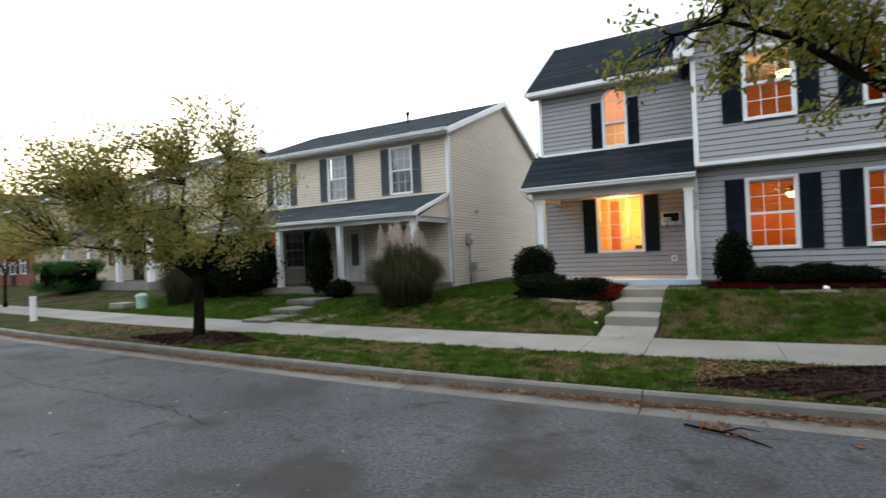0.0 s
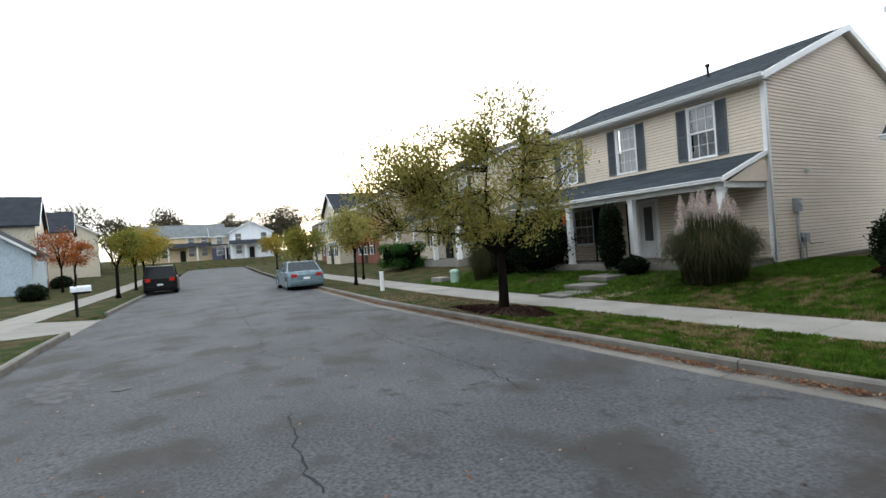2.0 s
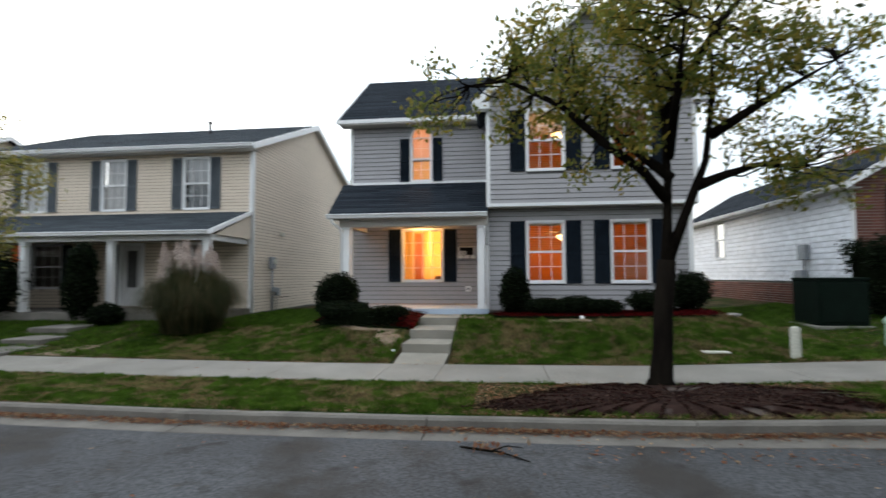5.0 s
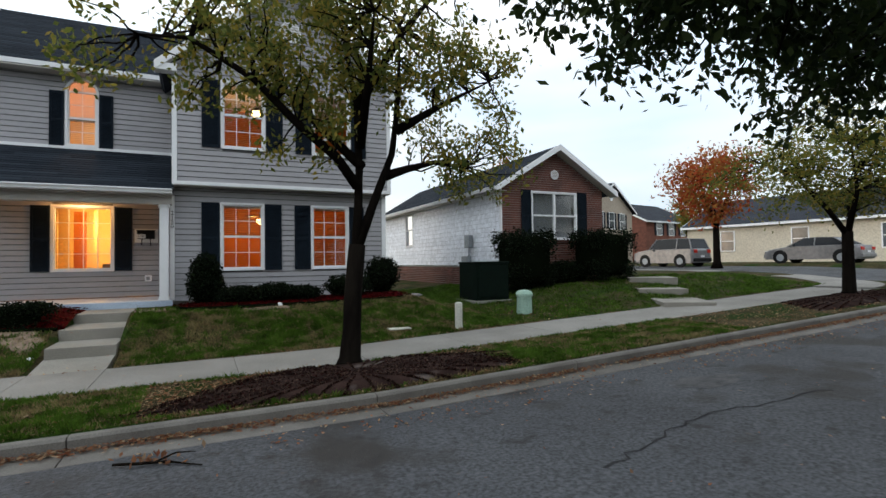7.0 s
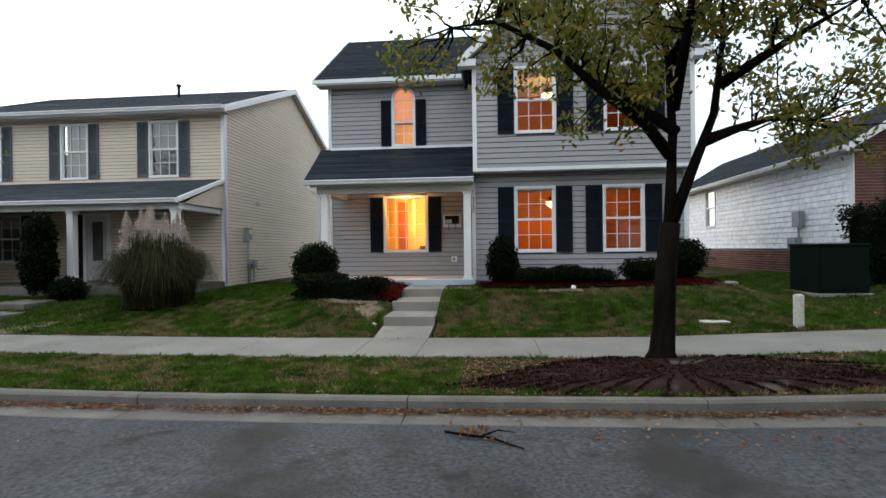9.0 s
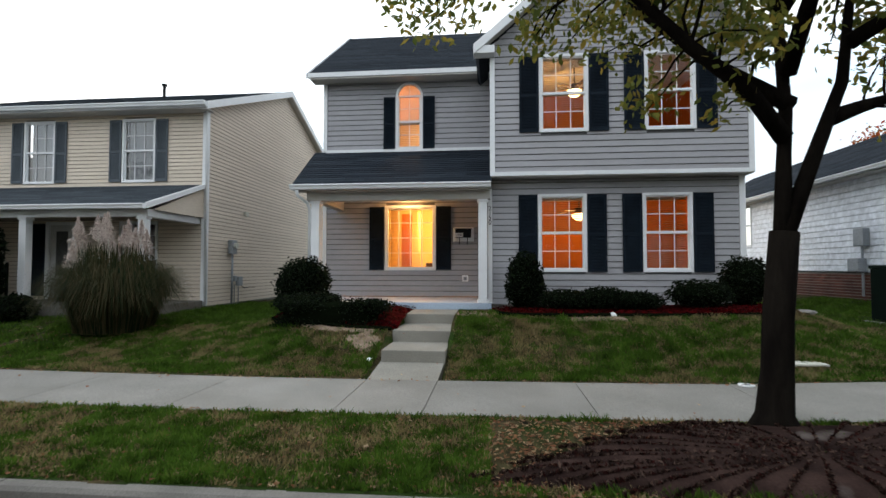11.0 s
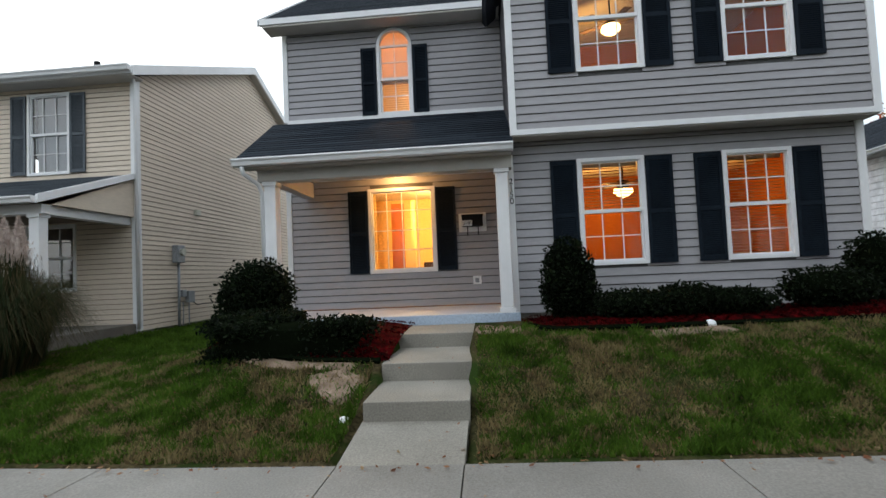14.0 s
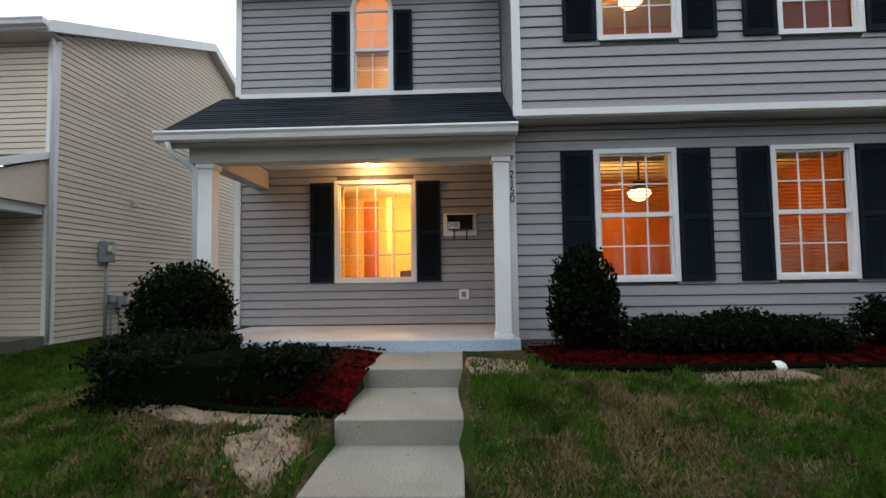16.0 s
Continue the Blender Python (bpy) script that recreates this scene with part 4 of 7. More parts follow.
_sh = thing("paper_blind", "peach paper window shade glowing with lamplight behind it", "blind", (-2.105, 14.03, 5.32))
part("shade", box(B(), -0.32, 0.32, -0.003, 0.003, 0, 0.98), M["paper_shade"], _sh)
part("bottom_rail", box(B(), -0.32, 0.32, -0.012, 0.012, -0.03, 0.0), M["room_white"], _sh)


# ---- the beige house ----
def beige_house():
    h = thing("beige_house", "two-storey tan vinyl-sided house with a long front porch and grey shutters", "house")
    f = wallmap('x', 14.3, -1)
    s = wallmap('y', -7.62, 1)
    b, core = M["beige"], M["beige_shade"]
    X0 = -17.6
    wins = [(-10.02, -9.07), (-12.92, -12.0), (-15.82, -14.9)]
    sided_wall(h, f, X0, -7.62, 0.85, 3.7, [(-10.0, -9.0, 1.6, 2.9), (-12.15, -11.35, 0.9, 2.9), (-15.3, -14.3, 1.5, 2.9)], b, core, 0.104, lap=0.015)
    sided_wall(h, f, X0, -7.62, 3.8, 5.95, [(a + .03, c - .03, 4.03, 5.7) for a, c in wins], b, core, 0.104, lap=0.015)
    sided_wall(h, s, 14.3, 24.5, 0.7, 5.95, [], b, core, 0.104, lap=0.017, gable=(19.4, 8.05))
    part("wall", box(B(), X0, -7.7, 24.3, 24.45, 0.7, 5.9), b, h)
    part("wall", box(B(), X0 - 0.02, X0 + 0.1, 14.35, 24.3, 0.7, 5.9), b, h)
    part("foundation", box(B(), X0 + .03, -7.65, 14.33, 24.4, 0.2, 0.7), M["conc"], h)
    for a, c in wins:
        window(h, f, a, c, 4.0, 5.73, trim=0.05, glass="glass_dark")
        part("curtain", box(B(), a + .08, c - .08, 14.46, 14.47, 4.0, 5.7), M["curtain"], h)
        shutter(h, f, a - 0.36, a - 0.02, 4.02, 5.7, "shutter_grey")
        shutter(h, f, c + 0.02, c + 0.36, 4.02, 5.7, "shutter_grey")
    window(h, f, -10.05, -8.95, 1.55, 2.95, glass="glass_dark")
    window(h, f, -15.35, -14.25, 1.45, 2.95, glass="glass_dark")
    shutter(h, f, -15.75, -15.37, 1.47, 2.9)
    shutter(h, f, -14.23, -13.85, 1.47, 2.9)
    shutter(h, f, -12.62, -12.2, 0.95, 2.9)
    # door
    d = new("door")
    d.parent = h
    part("door_frame", fixn(hexa(hexa(hexa(B(), f, -12.2, -12.1, -0.1, 0.03, 0.85, 2.95), f, -11.4, -11.3, -0.1, 0.03, 0.85, 2.95), f, -12.1, -11.4, -0.1, 0.03, 2.87, 2.95)), M["trim"], d)
    part("door_leaf", fixn(hexa(B(), f, -12.1, -11.4, -0.07, -0.03, 0.85, 2.87)), M["door_white"], d)
    part("door_glass", fixn(hexa(B(), f, -11.92, -11.58, -0.029, -0.02, 1.5, 2.7)), M["unlit_dark"], d)
    trimboard(h, f, -7.72, -7.6, 0.7, 5.9)
    trimboard(h, s, 14.28, 14.38, 0.7, 5.9)
    trimboard(h, f, X0, X0 + .1, 0.8, 5.9)
    trimboard(h, f, X0, -7.72, 3.72, 3.8, "flashing_board")
    # main roof
    shed(h, (X0 - .3, 13.9, 6.0), (-7.4, 13.9, 6.0), (-7.4, 19.4, 8.2), (X0 - .3, 19.4, 8.2), name="roof", piece="shingle_grey")
    shed(h, (-7.4, 24.9, 6.0), (X0 - .3, 24.9, 6.0), (X0 - .3, 19.4, 8.2), (-7.4, 19.4, 8.2), name="roof", piece="shingle_grey")
    fascia(h, [(X0 - .3, 13.88, 5.98), (-7.4, 13.88, 5.98)], 0.12)
    gutter(h, (X0 - .3, 13.86, 6.0), (-7.4, 13.86, 6.0))
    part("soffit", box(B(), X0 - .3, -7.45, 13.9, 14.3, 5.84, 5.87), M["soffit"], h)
    for y0 in (13.9, 24.9):
        bm = prism(B(), [(-7.38, y0, 6.02), (-7.38, 19.4, 8.22), (-7.38, 19.4, 8.0), (-7.38, y0, 5.82)], (-0.04, 0, 0))
        part("rake_board", bm, M["trim"], h)
        bm = prism(B(), [(-7.42, y0, 5.85), (-7.42, 19.4, 8.03), (-7.42, 19.4, 8.0), (-7.42, y0, 5.82)], (-0.2, 0, 0))
        part("soffit", bm, M["soffit"], h)
    # porch
    # slab takes the darker kerb concrete to deepen the porch's shade
    part("porch_slab", box(B(), X0, -7.65, 12.05, 14.3, 0.4, 0.85, 0.01), M["kerb"], h)
    for x in (-7.85, -10.75, -13.5, -16.3):
        post(h, x, 12.25, 0.85, 2.86)
    part("beam", box(B(), X0, -7.7, 12.15, 12.35, 2.86, 3.02, 0.006), M["trim"], h)
    part("beam", box(B(), -7.95, -7.75, 12.35, 14.28, 2.86, 3.02, 0.006), M["trim"], h)
    # ceiling coloured dark: the deep porch's shade is in the material
    part("porch_ceiling", box(B(), X0, -7.95, 12.35, 14.28, 2.98, 3.01), M["beige_shade"], h)
    shed(h, (X0, 11.95, 3.12), (-7.62, 11.95, 3.12), (-7.62, 14.3, 3.92), (X0, 14.3, 3.92), name="porch_roof", piece="shingle_grey")
    gutter(h, (X0, 11.97, 3.11), (-7.62, 11.97, 3.11))
    bm = prism(B(), [(-7.58, 11.95, 3.14), (-7.58, 14.28, 3.94), (-7.58, 14.28, 3.82), (-7.58, 11.95, 3.0)], (-0.04, 0, 0))
    part("rake_board", bm, M["trim"], h)
    bm = prism(B(), [(-7.66, 12.3, 3.02), (-7.66, 14.28, 3.02), (-7.66, 14.28, 3.8)], (-0.06, 0, 0))
    part("porch_gable", bm, M["beige"], h)
    part("downpipe", tube(B(), [(-7.56, 14.15, 5.85), (-7.56, 14.2, 5.7), (-7.56, 14.22, 0.75)], 0.035, 8), M["trim"], h, smooth=True)
    vp = part("vent_pipe", cyl(B(), (-11.3, 17.8), 0.05, 7.3, 7.95, 10), M["black"], h)
    part("vent_cap", cyl(B(), (-11.3, 17.8), 0.085, 7.95, 8.03, 10), M["black"], vp)
    em = thing("electric_meter", "grey electric meter box with a conduit on tan siding", "meter", (-7.58, 15.5, 0.6))
    part("box", box(B(), 0, 0.14, -0.14, 0.14, 1.5, 1.9, 0.02), M["metal"], em)
    part("dial", disc(B(), (0.17, 0, 1.74), (1, 0, 0), 0.08, 0.08, 16), M["cream"], em)
    part("conduit", tube(B(), [(0.07, 0, 1.5), (0.07, -0.02, 0.0)], 0.03, 10), M["metal"], em, smooth=True)
    ub = thing("utility_box", "small grey cable box with thin pipes on tan siding", "utility box", (-7.58, 15.95, 0.6))
    part("box", box(B(), 0, 0.1, -0.12, 0.12, 0.58, 0.85, 0.015), M["metal"], ub)
    part("junction", box(B(), 0, 0.1, -0.36, -0.2, 0.72, 0.88, 0.015), M["metal"], ub)
    for y in (-0.05, -0.28):
        part("pipe", tube(B(), [(0.05, y, 0.6), (0.05, y, -0.05)], 0.014, 6), M["metal"], ub)
    part("cable", tube(B(), [(0.04, 0.1, 0.6), (0.05, 0.3, 0.5), (0.04, 0.6, 0.52), (0.04, 1.0, 0.5)], 0.012, 6), M["black"], ub)
    dv = thing("dryer_vent", "small tan vent hood on tan siding", "vent", (-7.6, 16.35, 3.33))
    part("hood", box(B(), 0, 0.1, -0.08, 0.08, -0.06, 0.08, 0.02), M["cream"], dv)
    # plain orange rectangle below the porch beam
    fl = thing("orange_flag", "small flat orange panel on a rod under a porch roof", "flag", (-14.0, 12.5, 2.2))
    part("cloth", box(B(), -0.2, 0.2, -0.006, 0.006, 0.1, 0.6), emitless((0.8, 0.16, 0.04)), fl)
    part("rod", tube(B(), [(-0.22, 0, 0.62), (0.22, 0, 0.62)], 0.01, 6), M["metal"], fl)
    return h


def emitless(c):
    return mat("cloth", c, None, 5, 40, 0.8, bump=0.1)


beige_house()


# ---- the brick and white house ----
BRICKS = []


def brick_wall(house, f, u0, u1, z0, z1, holes, gable=None, thick=0.12):
    bm = B()
    zs = sorted({z0, z1} | {h[2] for h in holes} | {h[3] for h in holes})
    for a, b in zip(zs, zs[1:]):
        cuts = [(h[0], h[1]) for h in holes if h[2] < b - 1e-4 and h[3] > a + 1e-4]
        for s0, s1 in segs(u0, u1, cuts):
            hexa(bm, f, s0, s1, -thick, -0.006, a, b)
    if gable:
        prism(bm, [f(u0, -0.006, z1), f(u1, -0.006, z1), f(gable[0], -0.006, gable[1])], tuple(np.subtract(f(0, -0.1, 0), f(0, 0, 0))))
    wall = part("brick_wall", fixn(bm), M["mortar"], house)
    z, r = z0, 0
    top = gable[1] if gable else z1
    while z < top - 0.07:
        a0, a1 = u0, u1
        if gable and z + 0.067 > z1:
            k = (z + 0.067 - z1) / (gable[1] - z1)
            a0, a1 = u0 + (gable[0] - u0) * k, u1 + (gable[0] - u1) * k
        u = a0 - (0.105 if r % 2 else 0)
        while u < a1:
            b0, b1 = max(u, a0), min(u + 0.2, a1)
            if b1 - b0 > 0.03:
                cuts = [(h[0], h[1]) for h in holes if h[2] < z + 0.06 and h[3] > z]
                for s0, s1 in segs(b0, b1, cuts):
                    if s1 - s0 > 0.02:
                        BRICKS.append((f, s0, s1, z, wall))
            u += 0.212
        z += 0.077
        r += 1
    return wall


def lay_bricks():
    rnd = random.Random(5)
    per, rest = {}, {}
    for f, s0, s1, z, wall in BRICKS:
        n = rnd.uniform(0.0, 0.006)
        ps = [f(u, q, w) for w in (z + 0.004, z + 0.064) for u, q in ((s0, -0.006), (s1, -0.006), (s1, n), (s0, n))]
        fs = [(0, 1, 2, 3), (4, 5, 6, 7), (0, 1, 5, 4), (1, 2, 6, 5), (2, 3, 7, 6), (3, 0, 4, 7)]
        k = per.get(wall.name, 0)
        if k < 300 and 1.2 < z:
            per[wall.name] = k + 1
            part("brick", (ps, fs), M["brick"], wall)
        else:
            vv, ff = rest.setdefault(wall.name, ([], [], wall))[:2]
            m = len(vv)
            vv += ps
            ff += [tuple(i + m for i in q) for q in fs]
    for vv, ff, wall in rest.values():
        tagged(part("bricks", (vv, ff), M["brick"], wall), kind="stuff")


def brick_house():
    h = thing("brick_and_white_house", "one-storey house with red brick gable front and white siding", "house")
    f = wallmap('x', 13.1, -1)
    s = wallmap('y', 9.2, -1)
    XR = 13.4
    brick_wall(h, f, 9.2, XR, 0.75, 4.2, [(10.36, 12.2, 2.47, 4.06)], gable=(11.3, 5.45))
    sided_wall(h, s, 13.12, 24.5, 1.62, 4.2, [(20.73, 21.6, 2.5, 4.0)], M["white_siding"], M["white_lap_shade"], 0.16, lap=0.02)
    brick_wall(h, wallmap('y', 9.22, -1), 13.15, 24.5, 0.7, 1.58, [])
    part("wall", box(B(), XR - .1, XR, 13.15, 24.5, 0.7, 4.2), M["white_siding"], h)
    part("wall", box(B(), 9.25, XR, 24.35, 24.5, 0.7, 4.2), M["white_siding"], h)
    w = window(h, f, 10.33, 12.23, 2.45, 4.08, glass="glass_dark", cols=2, rows=1, mun=False)
    part("mullion", fixn(hexa(B(), f, 11.24, 11.32, -0.05, 0.02, 2.5, 4.0)), M["trim"], w)
    part("curtain", box(B(), 10.4, 12.15, 13.27, 13.28, 2.5, 4.0), M["curtain"], h)
    part("window_sill", fixn(hexa(B(), f, 10.28, 12.28, -0.01, 0.05, 2.37, 2.44)), M["brick"], h)
    shutter(h, f, 9.92, 10.3, 2.47, 4.1)
    shutter(h, f, 12.26, 12.66, 2.47, 4.1)
    window(h, s, 20.7, 21.63, 2.46, 4.04, glass="glass_dark", cols=1, rows=1, mun=False)
    trimboard(h, s, 13.1, 13.2, 1.6, 4.2)
    rv = part("round_vent", disc(B(), (11.3, 13.08, 4.66), (0, 1, 0), 0.16, 0.06, 20), M["trim"], h, "white round gable vent")
    for k in range(4):
        part("slat", box(B(), 11.2, 11.4, 13.03, 13.05, 4.58 + k * .05, 4.60 + k * .05), M["soffit"], rv)
    zp = 5.62
    shed(h, (8.82, 12.75, 4.12), (8.82, 24.9, 4.12), (11.3, 24.9, zp), (11.3, 12.75, zp), name="roof")
    shed(h, (13.8, 24.9, 4.12), (13.8, 12.75, 4.12), (11.3, 12.75, zp), (11.3, 24.9, zp), name="roof")
    for sgn in (-1, 1):
        a, b = (11.3 + sgn * 2.5, 12.72, 4.14), (11.3, 12.72, zp + .02)
        part("rake_board", prism(B(), [a, b, (b[0], b[1], b[2] - 0.2), (a[0], a[1], a[2] - 0.18)], (0, 0.04, 0)), M["trim"], h)
        part("soffit", prism(B(), [(a[0], 12.76, a[2] - .14), (b[0], 12.76, b[2] - .15), (b[0], 12.76, b[2] - .19), (a[0], 12.76, a[2] - .17)], (0, 0.34, 0)), M["soffit"], h)
    gutter(h, (8.84, 12.8, 4.12), (8.84, 24.9, 4.12), (-1, 0))
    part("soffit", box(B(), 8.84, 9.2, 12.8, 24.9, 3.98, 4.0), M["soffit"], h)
    em = thing("electric_meter", "grey electric meter boxes on white siding above a brick base", "meter", (9.17, 15.2, 1.5))
    part("box", box(B(), -0.16, 0, -0.18, 0.18, 0.75, 1.2, 0.02), M["metal"], em)
    part("lower_box", box(B(), -0.2, 0, -0.05, 0.35, 0.1, 0.45, 0.02), M["metal"], em)
    part("conduit", tube(B(), [(-0.08, -0.02, 0.75), (-0.08, -0.02, -0.5)], 0.03, 10), M["metal"], em)
    return h


brick_house()


# ---- paths, kerbs, steps ----
def kerbs_and_paths():
    k = thing("kerb", "weathered grey concrete kerb and gutter", "kerb", kind="structure")
    joints = [-0.58 + 2.85 * i for i in range(-14, 8)]
    for a, b in zip(joints, joints[1:]):
        strip_piece("kerb_segment", a, b, 0.0, 0.15, zk, 0.3, k, M["kerb"], 0.006, 0.025)
        strip_piece("gutter_slab", a, b, -0.36, -0.004, lambda x: zk(x) - 0.125, 0.12, k, M["kerb"], 0.006, 0.006)
    vs, fs = [], []
    xs = [-89, -80, -70, -60, -52, -46, joints[0]]
    for o0, o1, z0, z1 in ((0.0, 0.15, -0.14, 0.0),):
        for x in xs:
            vs += [(x, yk(x) + o0, zk(x) + z0), (x, yk(x) + o0, zk(x)), (x, yk(x) + o1, zk(x)), (x, yk(x) + o1, zk(x) - .05)]
    for i in range(len(xs) - 1):
        for j in range(3):
            a = 4 * i + j
            fs.append((a, a + 4, a + 5, a + 1))
    part("far_kerb", (vs, fs), M["kerb"], k)
    ks = thing("kerb_south", "weathered grey concrete kerb broken by a driveway", "kerb", kind="structure")
    xs = list(np.arange(-60, 26, 2.85))
    for a, b in zip(xs, xs[1:]):
        if -22 < (a + b) / 2 < -16.2:
            continue
        strip_piece("kerb_segment", a, b, -ROADW - 0.15, -ROADW, zk, 0.3, ks, M["kerb"], 0.006, 0.025)
    sw = thing("pavement", "pale grey concrete pavement in jointed slabs", "pavement", kind="structure")
    j = [-1.72 - 1.83 * i for i in range(26, 0, -1)] + [-1.72, -0.79, 0.95] + [0.95 + 1.83 * i for i in range(1, 10)]
    for a, b in zip(j, j[1:]):
        strip_piece("slab", a, b, 1.9, 3.45, lambda x: zk(x) - 0.008, 0.1, sw, M["conc"], 0.005, 0.008)
    ss = thing("pavement_south", "pale grey concrete pavement across the street", "pavement", kind="structure")
    xs = list(np.arange(-70, 26, 3.0))
    for a, b in zip(xs, xs[1:]):
        strip_piece("slab", a, b, -ROADW - 3.5, -ROADW - 1.9, lambda x: zk(x) + 0.0, 0.1, ss, M["conc"], 0.005, 0.008)
    # curved far pavement at the corner of the side street
    vs, fs = [], []
    pts = []
    for i in range(12):
        t = i / 11 * math.pi / 2
        pts.append((17.0 + 2.6 * math.sin(t), yk(17) + 2.7 + 2.6 * (1 - math.cos(t)), math.cos(t), math.sin(t)))
    pts += [(19.6, yk(17) + 5.3 + 4 * i, 0.0, 1.0) for i in range(1, 9)]
    for x, y, tx, ty in pts:
        for s in (-0.75, 0.75):
            xx, yy = x + ty * -s, y + tx * s
            z = max(ground_z(xx, yy), zk(xx)) + 0.02
            vs += [(xx, yy, z)]
    for i in range(len(pts) - 1):
        fs.append((2 * i, 2 * i + 1, 2 * i + 3, 2 * i + 2))
    ob = part("pavement_corner", (vs, fs), M["conc"])
    tagged(ob, "pale concrete pavement curving into the side street", "pavement", kind="structure")
    # the driveway across the street
    ap = thing("driveway_apron", "pale concrete driveway apron sloping from the street to the pavement", "driveway", kind="structure")
    for a, b in ((-21.6, -19.45), (-19.45, -17.3)):
        q = [(x, yk(x) - ROADW + o, zk(x) + dz) for x, o, dz in ((a + .005, .03, -.13), (b - .005, .03, -.13), (b - .005, -1.9, 0.0), (a + .005, -1.9, 0.0))]
        part("slab", prism(B(), q, (0, 0, -0.12)), M["conc"], ap)
        strip_piece("slab", a, b, -ROADW - 8.0, -ROADW - 3.5, lambda x: zk(x) + 0.03, 0.15, ap, M["conc"], 0.005, 0.008)
    # the brick house's walk and steps
    bs = thing("brick_house_steps", "two pale concrete steps and a short walk to the brick house", "steps")
    for x, y, w, d in ((11.6, 8.5, 1.2, 1.9), (12.5, 9.9, 1.3, 1.1), (13.5, 11.2, 1.4, 1.5)):
        zz = ground_z(x, y) + 0.06
        bm = box(B(), -w / 2, w / 2, -d / 2, d / 2, -0.3, 0.0, 0.012)
        bm.transform(pose(x, y, zz, 0, 0, -35))
        part("step", bm, M["step"], bs)
    # front walk and steps
    st = thing("front_steps", "three pale concrete steps and a short walk up to the porch", "steps", (0, 0, 0))
    part("walk_slab", prism(B(), [(-1.72, 8.22, 0.245), (-0.79, 8.22, 0.245), (-0.78, 9.05, 0.335), (-1.72, 9.05, 0.335)], (0, 0, -0.15)), M["step"], st)
    ys = [(9.0, 0.50), (9.85, 0.685), (10.9, 0.86)]
    ends = [9.9, 10.95, 11.95]
    for (y, z), e in zip(ys, ends):
        part("step", box(B(), -1.71, -0.765, y, e, z - 0.45, z, 0.012), M["step"], st)
    return st


kerbs_and_paths()


# ---- leaves, trees, shrubs ----
def leaf_mesh(centres, size, rnd, droop=0.3, narrow=0.5):
    """Leaves as small folded diamonds at the centres: verts and faces."""
    n = len(centres)
    c = np.asarray(centres)
    a = rnd.normal(size=(n, 3))
    a[:, 2] -= droop
    a /= np.linalg.norm(a, axis=1)[:, None]
    b = np.cross(a, rnd.normal(size=(n, 3)))
    b /= np.linalg.norm(b, axis=1)[:, None] + 1e-6
    s = (size * rnd.uniform(0.6, 1.3, n))[:, None]
    v = np.stack([c - a * s, c + b * s * narrow, c + a * s, c - b * s * narrow], 1).reshape(-1, 3)
    fs = [(4 * i, 4 * i + 1, 4 * i + 2, 4 * i + 3) for i in range(n)]
    return [tuple(p) for p in v.tolist()], fs


def curve_pts(a, b, n, wob, rnd, sag=0.0):
    a, b = np.array(a, float), np.array(b, float)
    out = []
    L = np.linalg.norm(b - a)
    off = np.zeros(3)
    for i in range(n + 1):
        t = i / n
        p = a + (b - a) * t
        if 0 < i < n:
            off = off * 0.5 + rnd.normal(size=3) * wob * L / n
            p = p + off
        p[2] += sag * L * t * (1 - t)
        out.append(tuple(p))
    return out


def tree(name, label, place, trunk, limbs, lobes, leaves, size, leafm, seed, r0=0.13, twigs=70, group="", flare=1.9, kind_label="tree", spread=0.28, droop=0.3):
    """trunk: points up to the fork; limbs: lists of points; lobes: (centre, radii) of the crown; all from the tree's foot."""
    rnd = np.random.RandomState(seed)
    t = thing(name, label, kind_label, place, group=group)
    bm = B()
    rs = [r0 * (flare if i == 0 else 1.08 if i == 1 else 1 - 0.2 * i / len(trunk)) for i in range(len(trunk))]
    tube(bm, trunk, rs, 10)
    part("trunk", bm, M["bark"], t, smooth=True)
    tips = []
    for L in limbs:
        n = len(L)
        rl = [r0 * 0.5 * (1 - i / (n - 1)) ** 0.75 + 0.009 for i in range(n)]
        part("limb", tube(B(), L, rl, 7), M["bark"], t, smooth=True)
        for i in range(1, n):
            tips.append(L[i])
            tips.append(tuple((np.array(L[i]) + np.array(L[i - 1])) / 2))
    if not tips:
        tips = [trunk[-1]]
    bm = B()
    ends = []
    vol = np.array([lb[1][0] * lb[1][1] * lb[1][2] for lb in lobes])
    vol = vol / vol.sum()
    ta = np.array(tips)
    for k in range(twigs):
        c, r = lobes[rnd.choice(len(lobes), p=vol)]
        d = rnd.normal(size=3)
        d /= np.linalg.norm(d)
        e = np.array(c) + d * np.array(r) * rnd.uniform(0.45, 1.0) ** 0.6
        s = ta[np.argmin(np.linalg.norm(ta - e, axis=1) + rnd.uniform(0, 0.5, len(ta)))]
        pts = curve_pts(s, e, 5, 0.22, rnd, 0.12)
        tube(bm, pts, [0.014 * r0 / 0.13 * (1 - 0.75 * i / 5) + 0.002 for i in range(6)], 4, False)
        ends += [pts[3], pts[4], pts[5], pts[5]]
    part("branchwork", bm, M["bark"], t)
    ends = np.array(ends)
    idx = rnd.randint(0, len(ends), leaves)
    cen = ends[idx] + rnd.normal(size=(leaves, 3)) * spread * np.array([1, 1, 0.8])
    part("crown", leaf_mesh(cen, size, rnd, droop), leafm, t)
    return t


